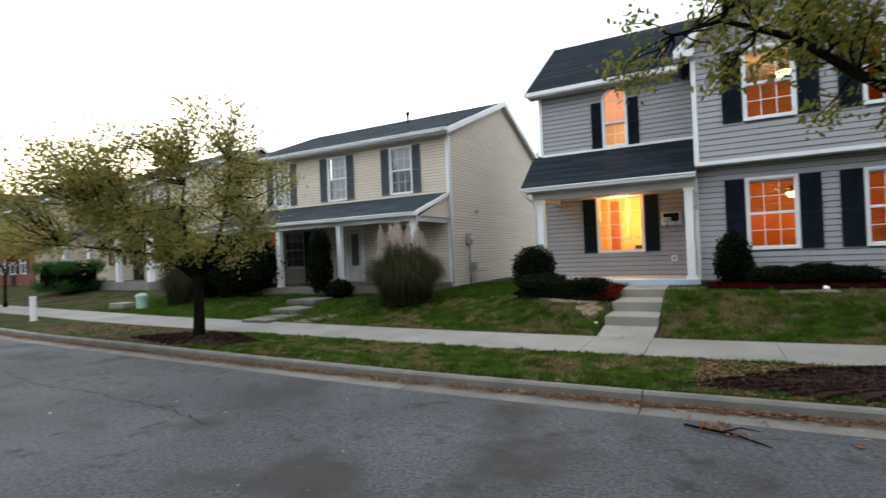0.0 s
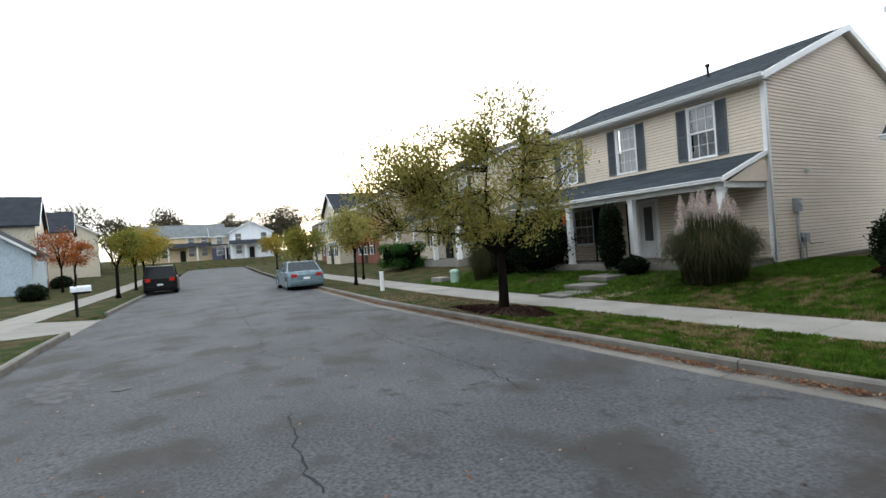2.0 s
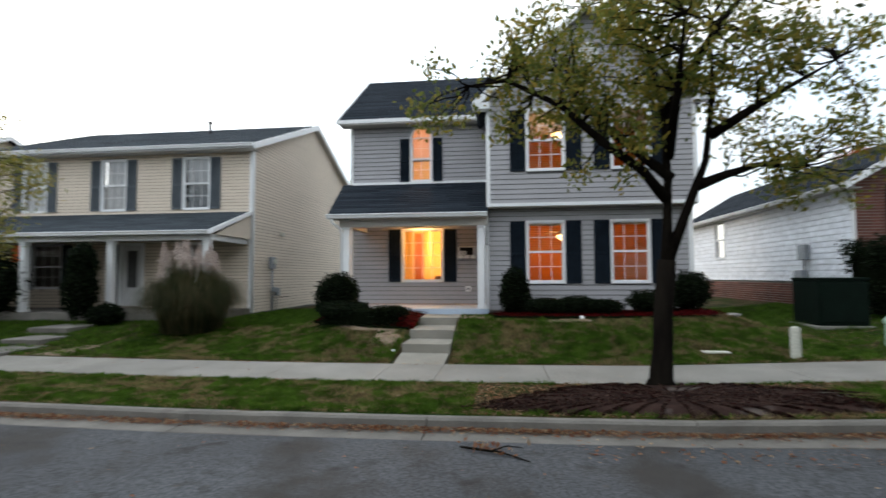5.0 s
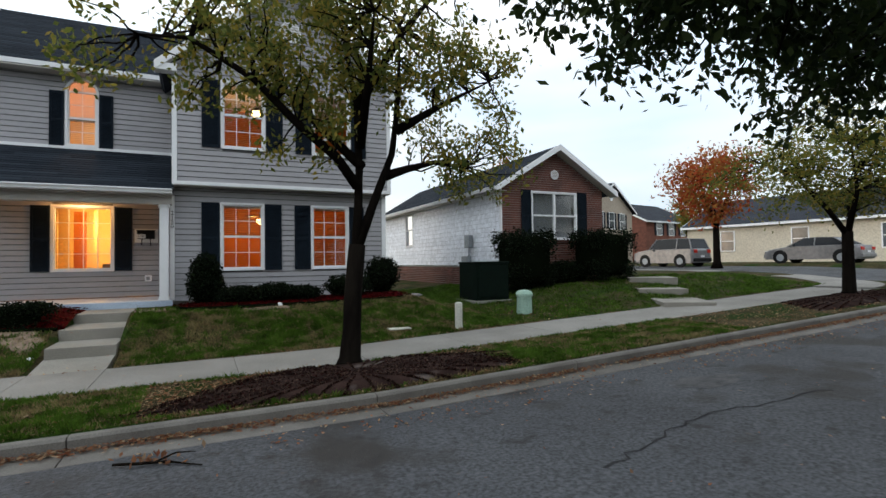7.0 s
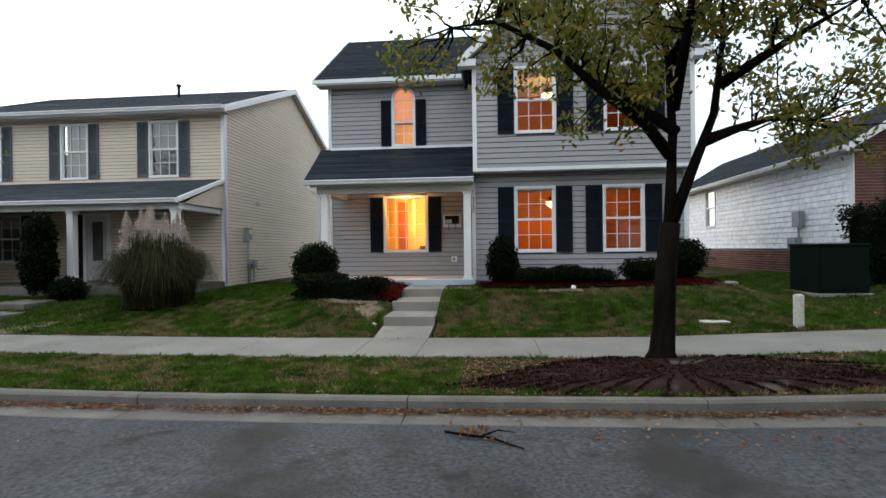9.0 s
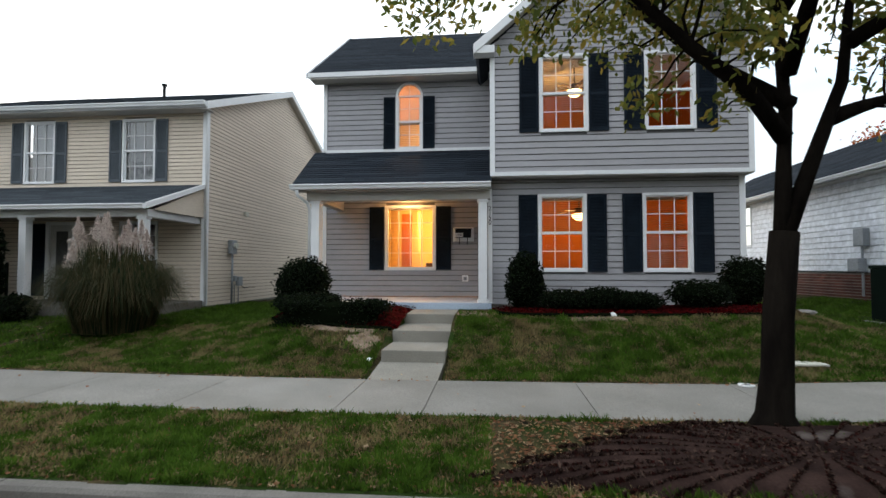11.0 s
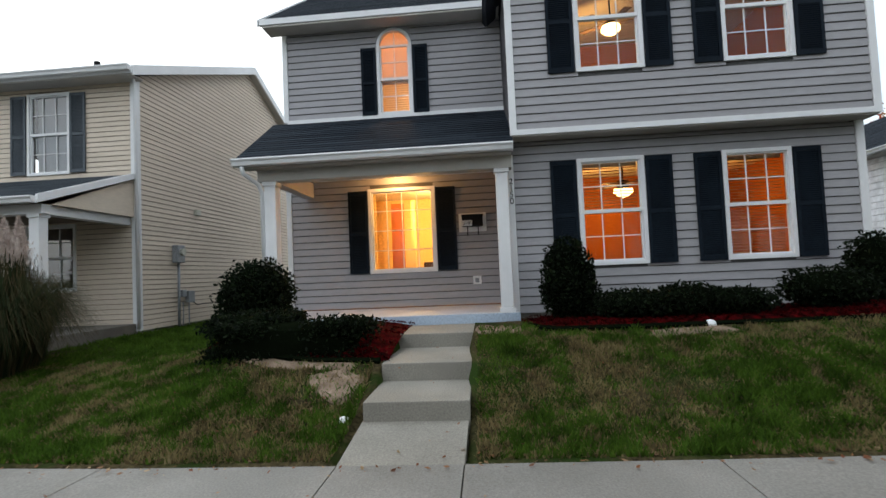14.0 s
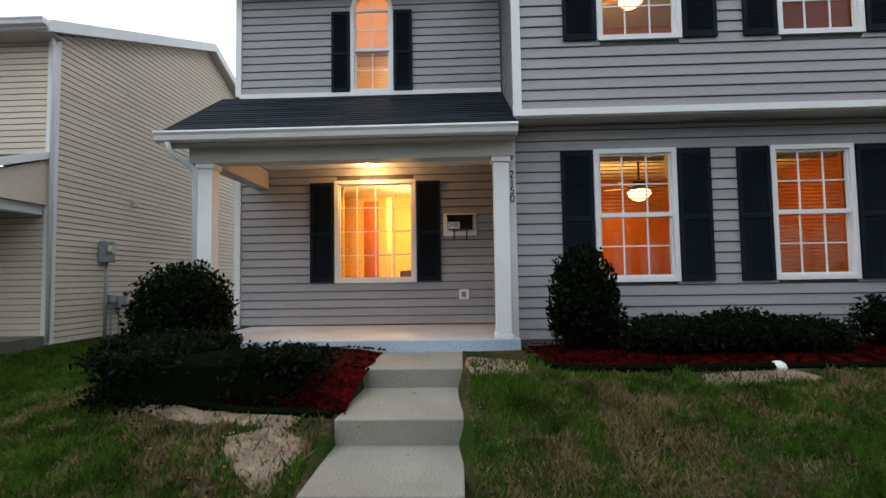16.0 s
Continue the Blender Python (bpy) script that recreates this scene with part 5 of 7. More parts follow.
def small_tree(name, label, place, h, w, leaves, size, leafm, seed, base=0.4, r0=0.07, twigs=36):
    rnd = np.random.RandomState(seed + 50)
    f = h * base
    trunk = [(0, 0, -0.1), (0.02, 0, 0.3), (0.03, 0.02, f)]
    limbs = [[(0.03, 0.02, f - 0.1)] + [(w * 0.3 * k * math.cos(a) / 2, w * 0.3 * k * math.sin(a) / 2, f + (h - f) * (0.28 + 0.22 * k)) for k in (1, 2)] for a in rnd.uniform(0, 6.28, 4)]
    lobes = [((rnd.uniform(-.25, .25) * w, rnd.uniform(-.25, .25) * w, f + (h - f) * rnd.uniform(.35, .62)), (w * 0.34, w * 0.34, (h - f) * 0.36)) for _ in range(3)]
    return tree(name, label, place, trunk, limbs, lobes, leaves, size, leafm, seed, r0, twigs, spread=w * 0.07)


def shrub(name, label, place, lobes, leaves, size, leafm="shrub", core=0.8, category="shrub", group="", box_shape=False, seed=1):
    """A dense shrub: leaves over a near-black body that stands for the shade inside."""
    rnd = np.random.RandomState(seed)
    t = thing(name, label, category, place, group=group)
    bm = B()
    for c, r in lobes:
        n = 16 if not box_shape else 16
        rings = []
        for i in range(9):
            ph = math.pi * i / 8
            ring = []
            for k in range(n):
                th = 2 * math.pi * k / n
                x, y, z = math.sin(ph) * math.cos(th), math.sin(ph) * math.sin(th), math.cos(ph)
                if box_shape:
                    e = 0.42
                    x, y, z = (math.copysign(abs(v) ** e, v) for v in (x, y, z))
                q = core * (1 + 0.10 * noise.noise((x * 2.3 + seed, y * 2.3, z * 2.3)))
                ring.append(bm.verts.new((c[0] + r[0] * x * q, c[1] + r[1] * y * q, c[2] + r[2] * z * q)))
            rings.append(ring)
        for a, b in zip(rings, rings[1:]):
            for k in range(n):
                bm.faces.new([a[k], b[k], b[(k + 1) % n], a[(k + 1) % n]])
    part("inner_growth", fixn(bm), M["shrub_shade_edging"], t)
    areas = np.array([r[0] * r[2] + r[1] * r[2] for c, r in lobes])
    areas = areas / areas.sum()
    d = rnd.normal(size=(leaves, 3))
    d /= np.linalg.norm(d, axis=1)[:, None]
    if box_shape:
        d = np.sign(d) * np.abs(d) ** 0.42
    pick = rnd.choice(len(lobes), leaves, p=areas)
    C = np.array([c for c, r in lobes])[pick]
    R = np.array([r for c, r in lobes])[pick]
    rad = np.clip(rnd.normal(0.93, 0.075, leaves), 0.7, 1.18)
    bump = np.array([1 + 0.10 * noise.noise((x * 2.3 + seed, y * 2.3, z * 2.3)) + 0.06 * noise.noise((x * 6, y * 6 + seed, z * 6)) for x, y, z in d])
    cen = C + d * R * (rad * bump)[:, None]
    cen[:, 2] = np.maximum(cen[:, 2], 0.01)
    part("foliage", leaf_mesh(cen, size, rnd, 0.0), LEAF[leafm], t)
    return t


# near-black: painted shade within shrubs, and the colour of the bed edging
M["shrub_shade_edging"] = mat("shrub_shade_edging", (0.004, 0.006, 0.003), None, 5, 30, 0.95, bump=0.5, spec=0.0)


def trees():
    z = lambda x, y: ground_z(x, y)
    # the near street tree
    tree("street_tree", "half-bare street tree with sparse yellow-green leaves in a mulch bed", (2.42, 6.5, z(2.42, 6.5)),
         [(0, 0, -0.1), (0.0, 0, 0.12), (0.03, 0, 0.5), (0.05, 0.0, 1.0), (0.12, 0, 1.75)],
         [[(0.1, 0, 1.6), (0.15, 0.05, 2.2), (0.18, 0.05, 2.85), (0.16, 0.1, 3.85), (0.05, 0.2, 4.6), (-0.1, 0.3, 5.6)],
          [(0.14, 0.0, 2.6), (-0.2, -0.1, 3.0), (-0.76, -0.25, 3.38), (-1.33, -0.35, 3.88), (-2.06, -0.4, 4.25), (-2.6, -0.4, 4.2)],
          [(0.12, 0, 1.7), (0.4, 0.05, 2.4), (0.71, 0.1, 3.15), (0.85, 0.15, 4.1), (0.9, 0.2, 5.2)],
          [(0.78, 0.1, 3.5), (1.1, -0.1, 3.7), (1.5, -0.2, 3.95), (2.23, -0.3, 4.35)],
          [(0.6, 0.1, 2.8), (1.1, 0.4, 3.0), (1.7, 0.7, 3.2), (2.4, 0.9, 3.2)],
          [(0.2, 0, 2.9), (-0.3, 0.6, 3.6), (-0.8, 1.0, 4.3), (-1.2, 1.2, 5.0)],
          [(0.18, 0, 3.2), (0.1, -0.7, 3.9), (0.0, -1.3, 4.6)],
          [(0.16, 0.1, 3.8), (0.7, -0.4, 4.8), (1.3, -0.8, 5.6)]],
         [((-2.3, -0.3, 4.0), (1.35, 1.0, 0.65)), ((-0.9, 0.2, 4.6), (1.5, 1.4, 1.0)), ((0.4, 0, 5.0), (1.7, 1.7, 1.3)), ((2.0, 0.1, 4.2), (1.3, 1.3, 1.1)), ((2.6, 0.6, 3.1), (1.0, 0.9, 0.75)), ((-0.6, 0.0, 3.3), (1.0, 0.8, 0.5))],
         15000, 0.05, LEAF["green"], 11, 0.145, 240, group="street trees", spread=0.13, droop=0.8)
    tree("street_tree", "small forked street tree with a wide crown of yellow-green leaves", (-9.6, 6.1, z(-9.6, 6.1)),
         [(0, 0, -0.1), (0, 0, 0.12), (0.02, 0, 0.6), (0.0, 0, 1.35)],
         [[(0, 0, 1.25), (-0.5, -0.3, 1.75), (-1.1, -0.6, 2.3), (-1.9, -1.0, 2.9)], [(0, 0, 1.25), (-0.2, -0.1, 2.0), (-0.3, -0.1, 2.8), (-0.2, 0, 3.8)],
          [(0, 0, 1.3), (0.4, 0.2, 2.0), (0.6, 0.35, 2.9), (0.6, 0.4, 3.8)], [(0, 0, 1.3), (0.6, 0.3, 1.8), (1.1, 0.55, 2.3)], [(-0.3, 0, 1.6), (-1.3, -0.5, 1.9), (-2.6, -1.3, 2.1)]],
         [((-2.3, -1.2, 3.5), (1.3, 1.35, 1.15)), ((-1.3, -0.7, 3.3), (1.1, 1.2, 1.0)), ((0.3, 0.15, 4.0), (1.15, 1.2, 1.25)), ((0.3, 0.1, 2.4), (1.35, 1.2, 0.9)), ((-1.2, -0.6, 2.3), (1.5, 1.2, 0.8)), ((-3.3, -1.75, 2.7), (1.0, 0.9, 0.9)), ((-1.1, -0.5, 4.1), (1.1, 1.1, 0.7)), ((1.2, 0.6, 3.0), (0.7, 0.8, 0.9))],
         36000, 0.04, LEAF["street"], 4, 0.115, 460, group="street trees", spread=0.17, droop=0.5)
    # the shade tree across the street, whose boughs hang over the road
    tree("shade_tree", "large leafy dark green shade tree reaching over the street", (7.2, -4.9, z(7.2, -4.9)),
         [(0, 0, -0.1), (0, 0, 0.2), (0.05, 0.1, 1.2), (0, 0.2, 2.6)],
         [[(0, 0.2, 2.4), (-0.6, 1.6, 3.8), (-1.4, 4.2, 4.9), (-2.0, 6.6, 4.9)], [(0, 0.2, 2.5), (0.6, 2.0, 4.2), (0.8, 4.2, 4.9), (0.6, 6.3, 4.6)], [(0, 0.2, 2.5), (1.6, 0.6, 4.0), (3.0, 1.2, 5.2)], [(0, 0.2, 2.5), (-1.2, -0.6, 4.4), (-2.0, -1.4, 6.0)], [(0, 0.2, 2.5), (0.3, 0.2, 5), (0.3, 0.4, 7.4)]],
         [((-2.6, 8.1, 4.1), (0.9, 0.9, 0.75)), ((-1.5, 7.6, 3.9), (1.1, 1.1, 0.8)), ((-0.2, 7.3, 3.7), (1.1, 1.2, 0.85)), ((0.9, 7.2, 3.5), (1.0, 1.0, 0.8)), ((-3.3, 8.3, 4.4), (0.8, 0.8, 0.5)), ((-3.0, 8.0, 3.8), (0.6, 0.6, 0.4)), ((-0.5, 4.5, 5.2), (1.5, 1.7, 0.8)), ((0, 0, 6.3), (2.4, 2.6, 1.3))],
         33000, 0.072, LEAF["dark"], 21, 0.22, 330, spread=0.24, droop=0.9)
    # unseen high leaves and limbs, added to block skylight over the road's east side
    tr = [o for o in scene.collection.objects if o.name == "shade_tree"][0]
    rnd2 = np.random.RandomState(77)
    lobes = [((0.5, 2.2, 8.4), (4.2, 4.0, 1.3)), ((2.5, -0.5, 8.0), (4.0, 4.0, 2.0)), ((-2.6, -1.0, 8.2), (3.6, 3.4, 1.6))]
    cen = []
    for c, q in lobes:
        d = rnd2.normal(size=(6000, 3))
        d /= np.linalg.norm(d, axis=1)[:, None]
        cen.append(np.array(c) + d * np.array(q) * (rnd2.uniform(0.2, 1, 6000) ** 0.5)[:, None])
    for a in range(7):
        e = (3.6 * math.cos(a * 0.9 + 0.4), 0.4 + 3.4 * math.sin(a * 0.9 + 0.4), 8.3)
        part("limb", tube(B(), curve_pts((0, 0.2, 2.6 + 0.5 * a), e, 5, 0.15, rnd2), [0.1, 0.08, 0.06, 0.045, 0.03, 0.012], 6), M["bark"], tr, smooth=True)
    part("upper_crown", leaf_mesh(np.concatenate(cen), 0.1, rnd2, 0.6), LEAF["dark"], tr)
    tree("street_tree", "dark-trunked street tree with a low green and yellow crown", (15.0, 6.3, z(15.0, 6.3)),
         [(0, 0, -0.1), (0, 0, 0.12), (0.0, 0, 0.9), (0.0, 0, 1.6)],
         [[(0, 0, 1.5), (-0.5, 0.2, 2.2), (-1.3, 0.4, 2.9), (-2.2, 0.6, 3.2)], [(0, 0, 1.5), (0.5, 0.2, 2.3), (1.2, 0.4, 3.0)], [(0, 0, 1.5), (0.1, -0.2, 2.6), (0.1, -0.1, 3.8)]],
         [((-2.0, 0.6, 2.9), (1.6, 1.5, 0.9)), ((0, 0, 3.1), (2.0, 2.0, 1.1)), ((1.6, 0, 2.8), (1.6, 1.6, 0.9)), ((0, 0, 4.2), (1.6, 1.6, 1.0))],
         14000, 0.05, LEAF["green"], 8, 0.14, 170, group="street trees", spread=0.2)
    small_tree("maple_tree", "pale-trunked maple with orange-red leaves at the street corner", (24.0, 16.4, z(24, 16.4)), 6.4, 5.6, 6500, 0.10, LEAF["red"], 3, 0.32, 0.16, 70)
    small_tree("street_tree", "slim street tree with thin orange and green leaves", (-23.4, 7.6, z(-23.4, 7.6)), 3.9, 3.0, 5000, 0.06, LEAF["street"], 31, 0.38, 0.07, 60)
    small_tree("street_tree", "slim street tree with reddening leaves", (-27.5, 9.6, z(-27.5, 9.6)), 3.9, 2.8, 2600, 0.07, LEAF["red"], 32, 0.4, 0.06, 40)
    small_tree("street_tree", "street tree with a round green crown", (-36, 8.9, z(-36, 8.9)), 4.0, 3.6, 4200, 0.08, LEAF["green"], 33, 0.3, 0.09, 50)
    small_tree("street_tree", "street tree with yellow and green leaves", (-44, 10.2, z(-44, 10.2)), 4.0, 3.4, 3000, 0.09, LEAF["street"], 34, 0.3, 0.09, 40)
    small_tree("street_tree", "small golden street tree by the bend", (-62, 12.2, z(-62, 12.2)), 4.6, 4.2, 2500, 0.11, LEAF["gold"], 35, 0.35, 0.09, 40)
    small_tree("street_tree", "dark-trunked street tree with dull green leaves", (-33.5, -2.6, z(-33.5, -2.6)), 4.0, 3.2, 2800, 0.07, LEAF["green"], 36, 0.45, 0.09, 40)
    small_tree("street_tree", "slim green and gold street tree", (-42, -1.9, z(-42, -1.9)), 4.6, 3.6, 3000, 0.09, LEAF["gold"], 37, 0.35, 0.08, 40)
    small_tree("street_tree", "round golden street tree", (-52, -1.4, z(-52, -1.4)), 5.4, 5.0, 3200, 0.11, LEAF["gold"], 38, 0.3, 0.1, 40)
    small_tree("street_tree", "round olive street tree", (-64, -0.6, z(-64, -0.6)), 5.6, 5.6, 3200, 0.12, LEAF["green"], 39, 0.3, 0.1, 40)
    small_tree("maple_tree", "bare-topped young maple with scarlet leaves", (-48, -6.8, z(-48, -6.8)), 5.2, 3.6, 2200, 0.08, LEAF["red"], 40, 0.35, 0.07, 70)
    small_tree("maple_tree", "young maple with dull red leaves", (-60, -7.2, z(-60, -7.2)), 4.6, 3.2, 2200, 0.09, LEAF["red"], 41, 0.35, 0.07, 50)
    rnd = random.Random(3)
    for i in range(34):
        x = -128 - rnd.uniform(0, 22)
        y = -40 + i * 3.4 + rnd.uniform(-2, 2)
        hh = rnd.choice([9, 11, 12, 15]) + rnd.uniform(-1, 1)
        small_tree("distant_tree", rnd.choice(["distant half-bare tree in brown haze of twigs", "distant tall tree with thin olive leaves"]), (x, y, z(x, y)), hh, hh * 0.7, 2600, 0.24, LEAF["far"], 100 + i, 0.2, 0.2, 110)
    for i in range(11):
        x, y = -38 + i * 7.6 + rnd.uniform(-1.5, 1.5), -27 + rnd.uniform(-2, 2)
        hh = rnd.uniform(12, 15)
        small_tree("tall_tree", "tall half-bare dark tree behind the houses across the street", (x, y, z(x, y)), hh, hh * 0.75, 2600, 0.3, LEAF["dark"], 400 + i, 0.15, 0.25, 120)
    for i, (x, y, hh, c) in enumerate([(-9.5, 27, 7.5, "gold"), (22, 32, 9, "red"), (44, 34, 8, "green"), (50, 22, 8, "street")]):
        small_tree("garden_tree", "garden tree behind the houses in autumn leaf", (x, y, z(x, y)), hh, hh * 0.6, 3500, 0.13, LEAF[c], 200 + i, 0.3, 0.12, 60)


trees()


def bed(name, label, pts, m, h=0.05, seed=1):
    """A flat heap of mulch or bare earth with an uneven edge, laid on the ground."""
    n = 26
    c = np.mean(pts, axis=0)
    per = []
    k = len(pts)
    for i in range(k):
        a, b = pts[i], pts[(i + 1) % k]
        for j in range(5):
            t = j / 5
            p = (a[0] + (b[0] - a[0]) * t, a[1] + (b[1] - a[1]) * t)
            w = 0.07 * noise.noise((p[0] * 2.5, p[1] * 2.5, seed))
            per.append((p[0] + w, p[1] + w))
    vs, fs = [], []
    rings = 6
    for r in range(rings + 1):
        q = 1 - r / rings
        for p in per:
            x, y = c[0] + (p[0] - c[0]) * q, c[1] + (p[1] - c[1]) * q
            zz = ground_z(x, y) + 0.006 + (h * min(1, r / 1.6) if r else -0.03) + 0.005 * noise.noise((x * 5, y * 5, seed)) + 0.012
            vs.append((x, y, zz))
    K = len(per)
    for r in range(rings):
        for i in range(K):
            a, b = r * K + i, r * K + (i + 1) % K
            fs.append((a, b, b + K, a + K))
    if "mulch" in name:
        rnd = np.random.RandomState(seed + 300)
        count = 9000 if m == "mulch_dark" else 4200
        pp = np.array(per)[rnd.randint(0, len(per), count)]
        q = np.sqrt(rnd.uniform(0, 1.03, count))[:, None]
        xy = np.array(c)[:2] + (pp - np.array(c)[:2]) * q
        cc = np.array([(x, y, ground_z(x, y) + 0.012 + h * min(1.0, (1 - k) * 4.0 + 0.15) + rnd.uniform(0, 0.012)) for (x, y), k in zip(xy, q[:, 0])])
        v, f = leaf_mesh(cc, 0.026, rnd, 0.0, 0.4)
        tagged(part("mulch_chips", (v, f), LEAF["redchip" if m == "mulch" else "chip"]), "loose shredded bark chips on a mulch bed", "mulch", kind="stuff")
    return tagged(part(name, (vs, fs), M[m], smooth=True), label, "flower bed" if "mulch" in name else "bare ground", kind="stuff")


def garden():
    z = ground_z
    bed("mulch_bed", "red mulch bed under the front windows", [(-0.05, 11.15), (0.25, 10.75), (1.2, 10.72), (2.4, 10.72), (3.6, 10.6), (4.8, 10.55), (5.35, 11.0), (5.3, 12.2), (-0.05, 12.25)], "mulch", 0.06, 1)
    bed("mulch_bed", "red mulch bed beside the porch and steps", [(-4.4, 11.4), (-4.1, 10.7), (-3.5, 10.3), (-2.5, 10.05), (-1.66, 10.0), (-1.66, 11.93), (-4.0, 11.9)], "mulch", 0.08, 2)
    bed("bare_patch", "bare pinkish soil patch in the lawn by the bed", [(-2.5, 9.75), (-2.1, 9.9), (-1.85, 9.7), (-1.95, 9.2), (-2.3, 9.4)], "bare", 0.0, 3)
    bed("bare_patch", "pale bare soil in front of the clipped hedge", [(-3.7, 10.2), (-2.8, 9.88), (-2.0, 9.84), (-1.9, 9.97), (-2.7, 10.02), (-3.5, 10.3)], "bare", 0.0, 13)
    for lab, pts in (("black plastic edging round the mulch bed under the windows", [(-0.05, 11.15), (0.06, 10.9), (0.25, 10.75), (1.2, 10.72), (2.4, 10.72), (3.6, 10.6), (4.8, 10.55), (5.2, 10.75), (5.35, 11.0), (5.32, 11.7)]), ("black plastic edging round the mulch bed beside the steps", [(-4.4, 11.3), (-4.1, 10.7), (-3.5, 10.3), (-2.5, 10.03), (-1.75, 9.98)])):
        e = thing("bed_edging", lab, "garden edging", group="bed edgings")
        part("strip", tube(B(), [(x, y, z(x, y) + 0.02) for x, y in pts], 0.04, 6), M["shrub_shade_edging"], e)
    bed("bare_patch", "bare soil strip along the mulch bed edge", [(1.2, 10.55), (2.2, 10.7), (2.3, 10.45), (1.2, 10.35)], "bare", 0.0, 4)
    bed("bare_patch", "bare soil beside the top step", [(-0.72, 11.5), (-0.1, 11.1), (-0.15, 10.7), (-0.72, 10.6)], "bare", 0.0, 5)
    bed("tree_mulch", "brown mulch and dead leaves round a street tree", [(-0.2, 5.2), (0.9, 6.2), (1.7, 6.55), (3.4, 6.55), (4.6, 5.9), (4.4, 5.1), (2.6, 4.95), (1.0, 4.95)], "mulch_dark", 0.06, 6)
    bed("tree_mulch", "brown mulch round a small street tree", [(-11.2, 5.6), (-10.4, 6.5), (-8.8, 6.6), (-7.6, 6.0), (-8.0, 5.4), (-9.8, 5.3)], "mulch_dark", 0.05, 7)
    bed("bare_patch", "worn earth path beside the neighbour's steps", [(-9.5, 8.6), (-9.0, 9.6), (-8.5, 9.6), (-8.7, 8.5)], "bare", 0.0, 8)
    bed("tree_mulch", "brown mulch round a street tree by the corner", [(11.8, 5.3), (12.6, 6.5), (16.2, 6.6), (17.0, 5.6), (15.2, 5.1)], "mulch_dark", 0.05, 9)
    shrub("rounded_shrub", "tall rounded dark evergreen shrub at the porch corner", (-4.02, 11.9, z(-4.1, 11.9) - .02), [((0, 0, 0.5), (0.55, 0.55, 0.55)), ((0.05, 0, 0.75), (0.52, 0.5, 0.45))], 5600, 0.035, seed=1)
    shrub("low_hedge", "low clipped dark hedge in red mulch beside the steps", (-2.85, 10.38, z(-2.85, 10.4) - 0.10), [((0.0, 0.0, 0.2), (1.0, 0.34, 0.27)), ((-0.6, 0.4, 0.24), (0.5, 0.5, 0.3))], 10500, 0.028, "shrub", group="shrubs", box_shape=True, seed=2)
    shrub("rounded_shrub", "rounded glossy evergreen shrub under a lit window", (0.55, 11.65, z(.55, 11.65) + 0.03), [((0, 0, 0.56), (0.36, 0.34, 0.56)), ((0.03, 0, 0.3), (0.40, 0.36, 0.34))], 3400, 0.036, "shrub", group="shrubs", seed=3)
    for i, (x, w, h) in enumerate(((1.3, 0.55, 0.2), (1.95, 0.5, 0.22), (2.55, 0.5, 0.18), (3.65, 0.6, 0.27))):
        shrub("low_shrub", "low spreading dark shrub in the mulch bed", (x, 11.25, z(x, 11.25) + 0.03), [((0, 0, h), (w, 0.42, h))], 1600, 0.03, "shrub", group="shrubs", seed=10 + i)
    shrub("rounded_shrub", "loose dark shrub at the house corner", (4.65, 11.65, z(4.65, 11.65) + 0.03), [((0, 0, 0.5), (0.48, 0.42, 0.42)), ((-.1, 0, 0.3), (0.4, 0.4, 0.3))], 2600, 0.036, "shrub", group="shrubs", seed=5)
    shrub("hedge", "large clipped dark evergreen hedge beside the neighbour's porch", (-16.2, 12.0, z(-16, 12)), [((-1.2, 0, 1.1), (1.9, 1.2, 1.35)), ((1.2, 0, 1.1), (1.7, 1.1, 1.3))], 11000, 0.05, "shrub", group="hedges", seed=6)
    shrub("hedge", "clipped bright green boxy hedge by a neighbour's porch", (-29.8, 13.2, z(-29.8, 13.2) + .1), [((0, 0, 0.8), (1.8, 1.1, 0.8))], 7000, 0.05, "box", group="hedges", box_shape=True, seed=7)
    shrub("climbing_shrub", "narrow upright dark shrub against a porch post", (-11.1, 11.6, z(-11.1, 11.6)), [((0, 0, 0.9), (0.42, 0.4, 0.75)), ((0.05, 0, 1.6), (0.36, 0.35, 0.6))], 3200, 0.05, "shrub", seed=8)
    shrub("low_shrub", "low shrub beside the neighbour's porch", (-10.3, 11.6, z(-10.3, 11.6)), [((0, 0, 0.25), (0.45, 0.4, 0.3))], 1200, 0.045, "shrub", seed=9)
    shrub("evergreen_bush", "square clipped dark bush against a brick wall", (9.4, 12.2, z(9.4, 12.2)), [((0, 0, 0.85), (0.85, 0.75, 0.92))], 6000, 0.04, "shrub", group="clipped bushes", box_shape=True, seed=14)
    shrub("evergreen_bush", "square clipped dark bush at the brick house corner", (12.3, 12.0, z(12.3, 12)), [((0, 0, 0.78), (0.9, 0.8, 0.85))], 6000, 0.04, "shrub", group="clipped bushes", box_shape=True, seed=15)
    shrub("low_hedge", "low dark hedge along a brick wall", (10.9, 12.3, z(10.9, 12.3)), [((0, 0, 0.3), (1.0, 0.5, 0.4))], 2600, 0.04, "shrub", seed=16)
    shrub("low_shrub", "dark round shrubs before a garage", (-39, -7.2, z(-39, -7.2)), [((0, 0, 0.4), (1.3, 0.8, 0.6))], 1500, 0.07, "shrub", seed=17)
    shrub("low_shrub", "dark low shrubs before a brick house", (-58, -8.0, z(-58, -8.0)), [((0, 0, 0.45), (3.0, 0.8, 0.6))], 2000, 0.08, "shrub", seed=18)
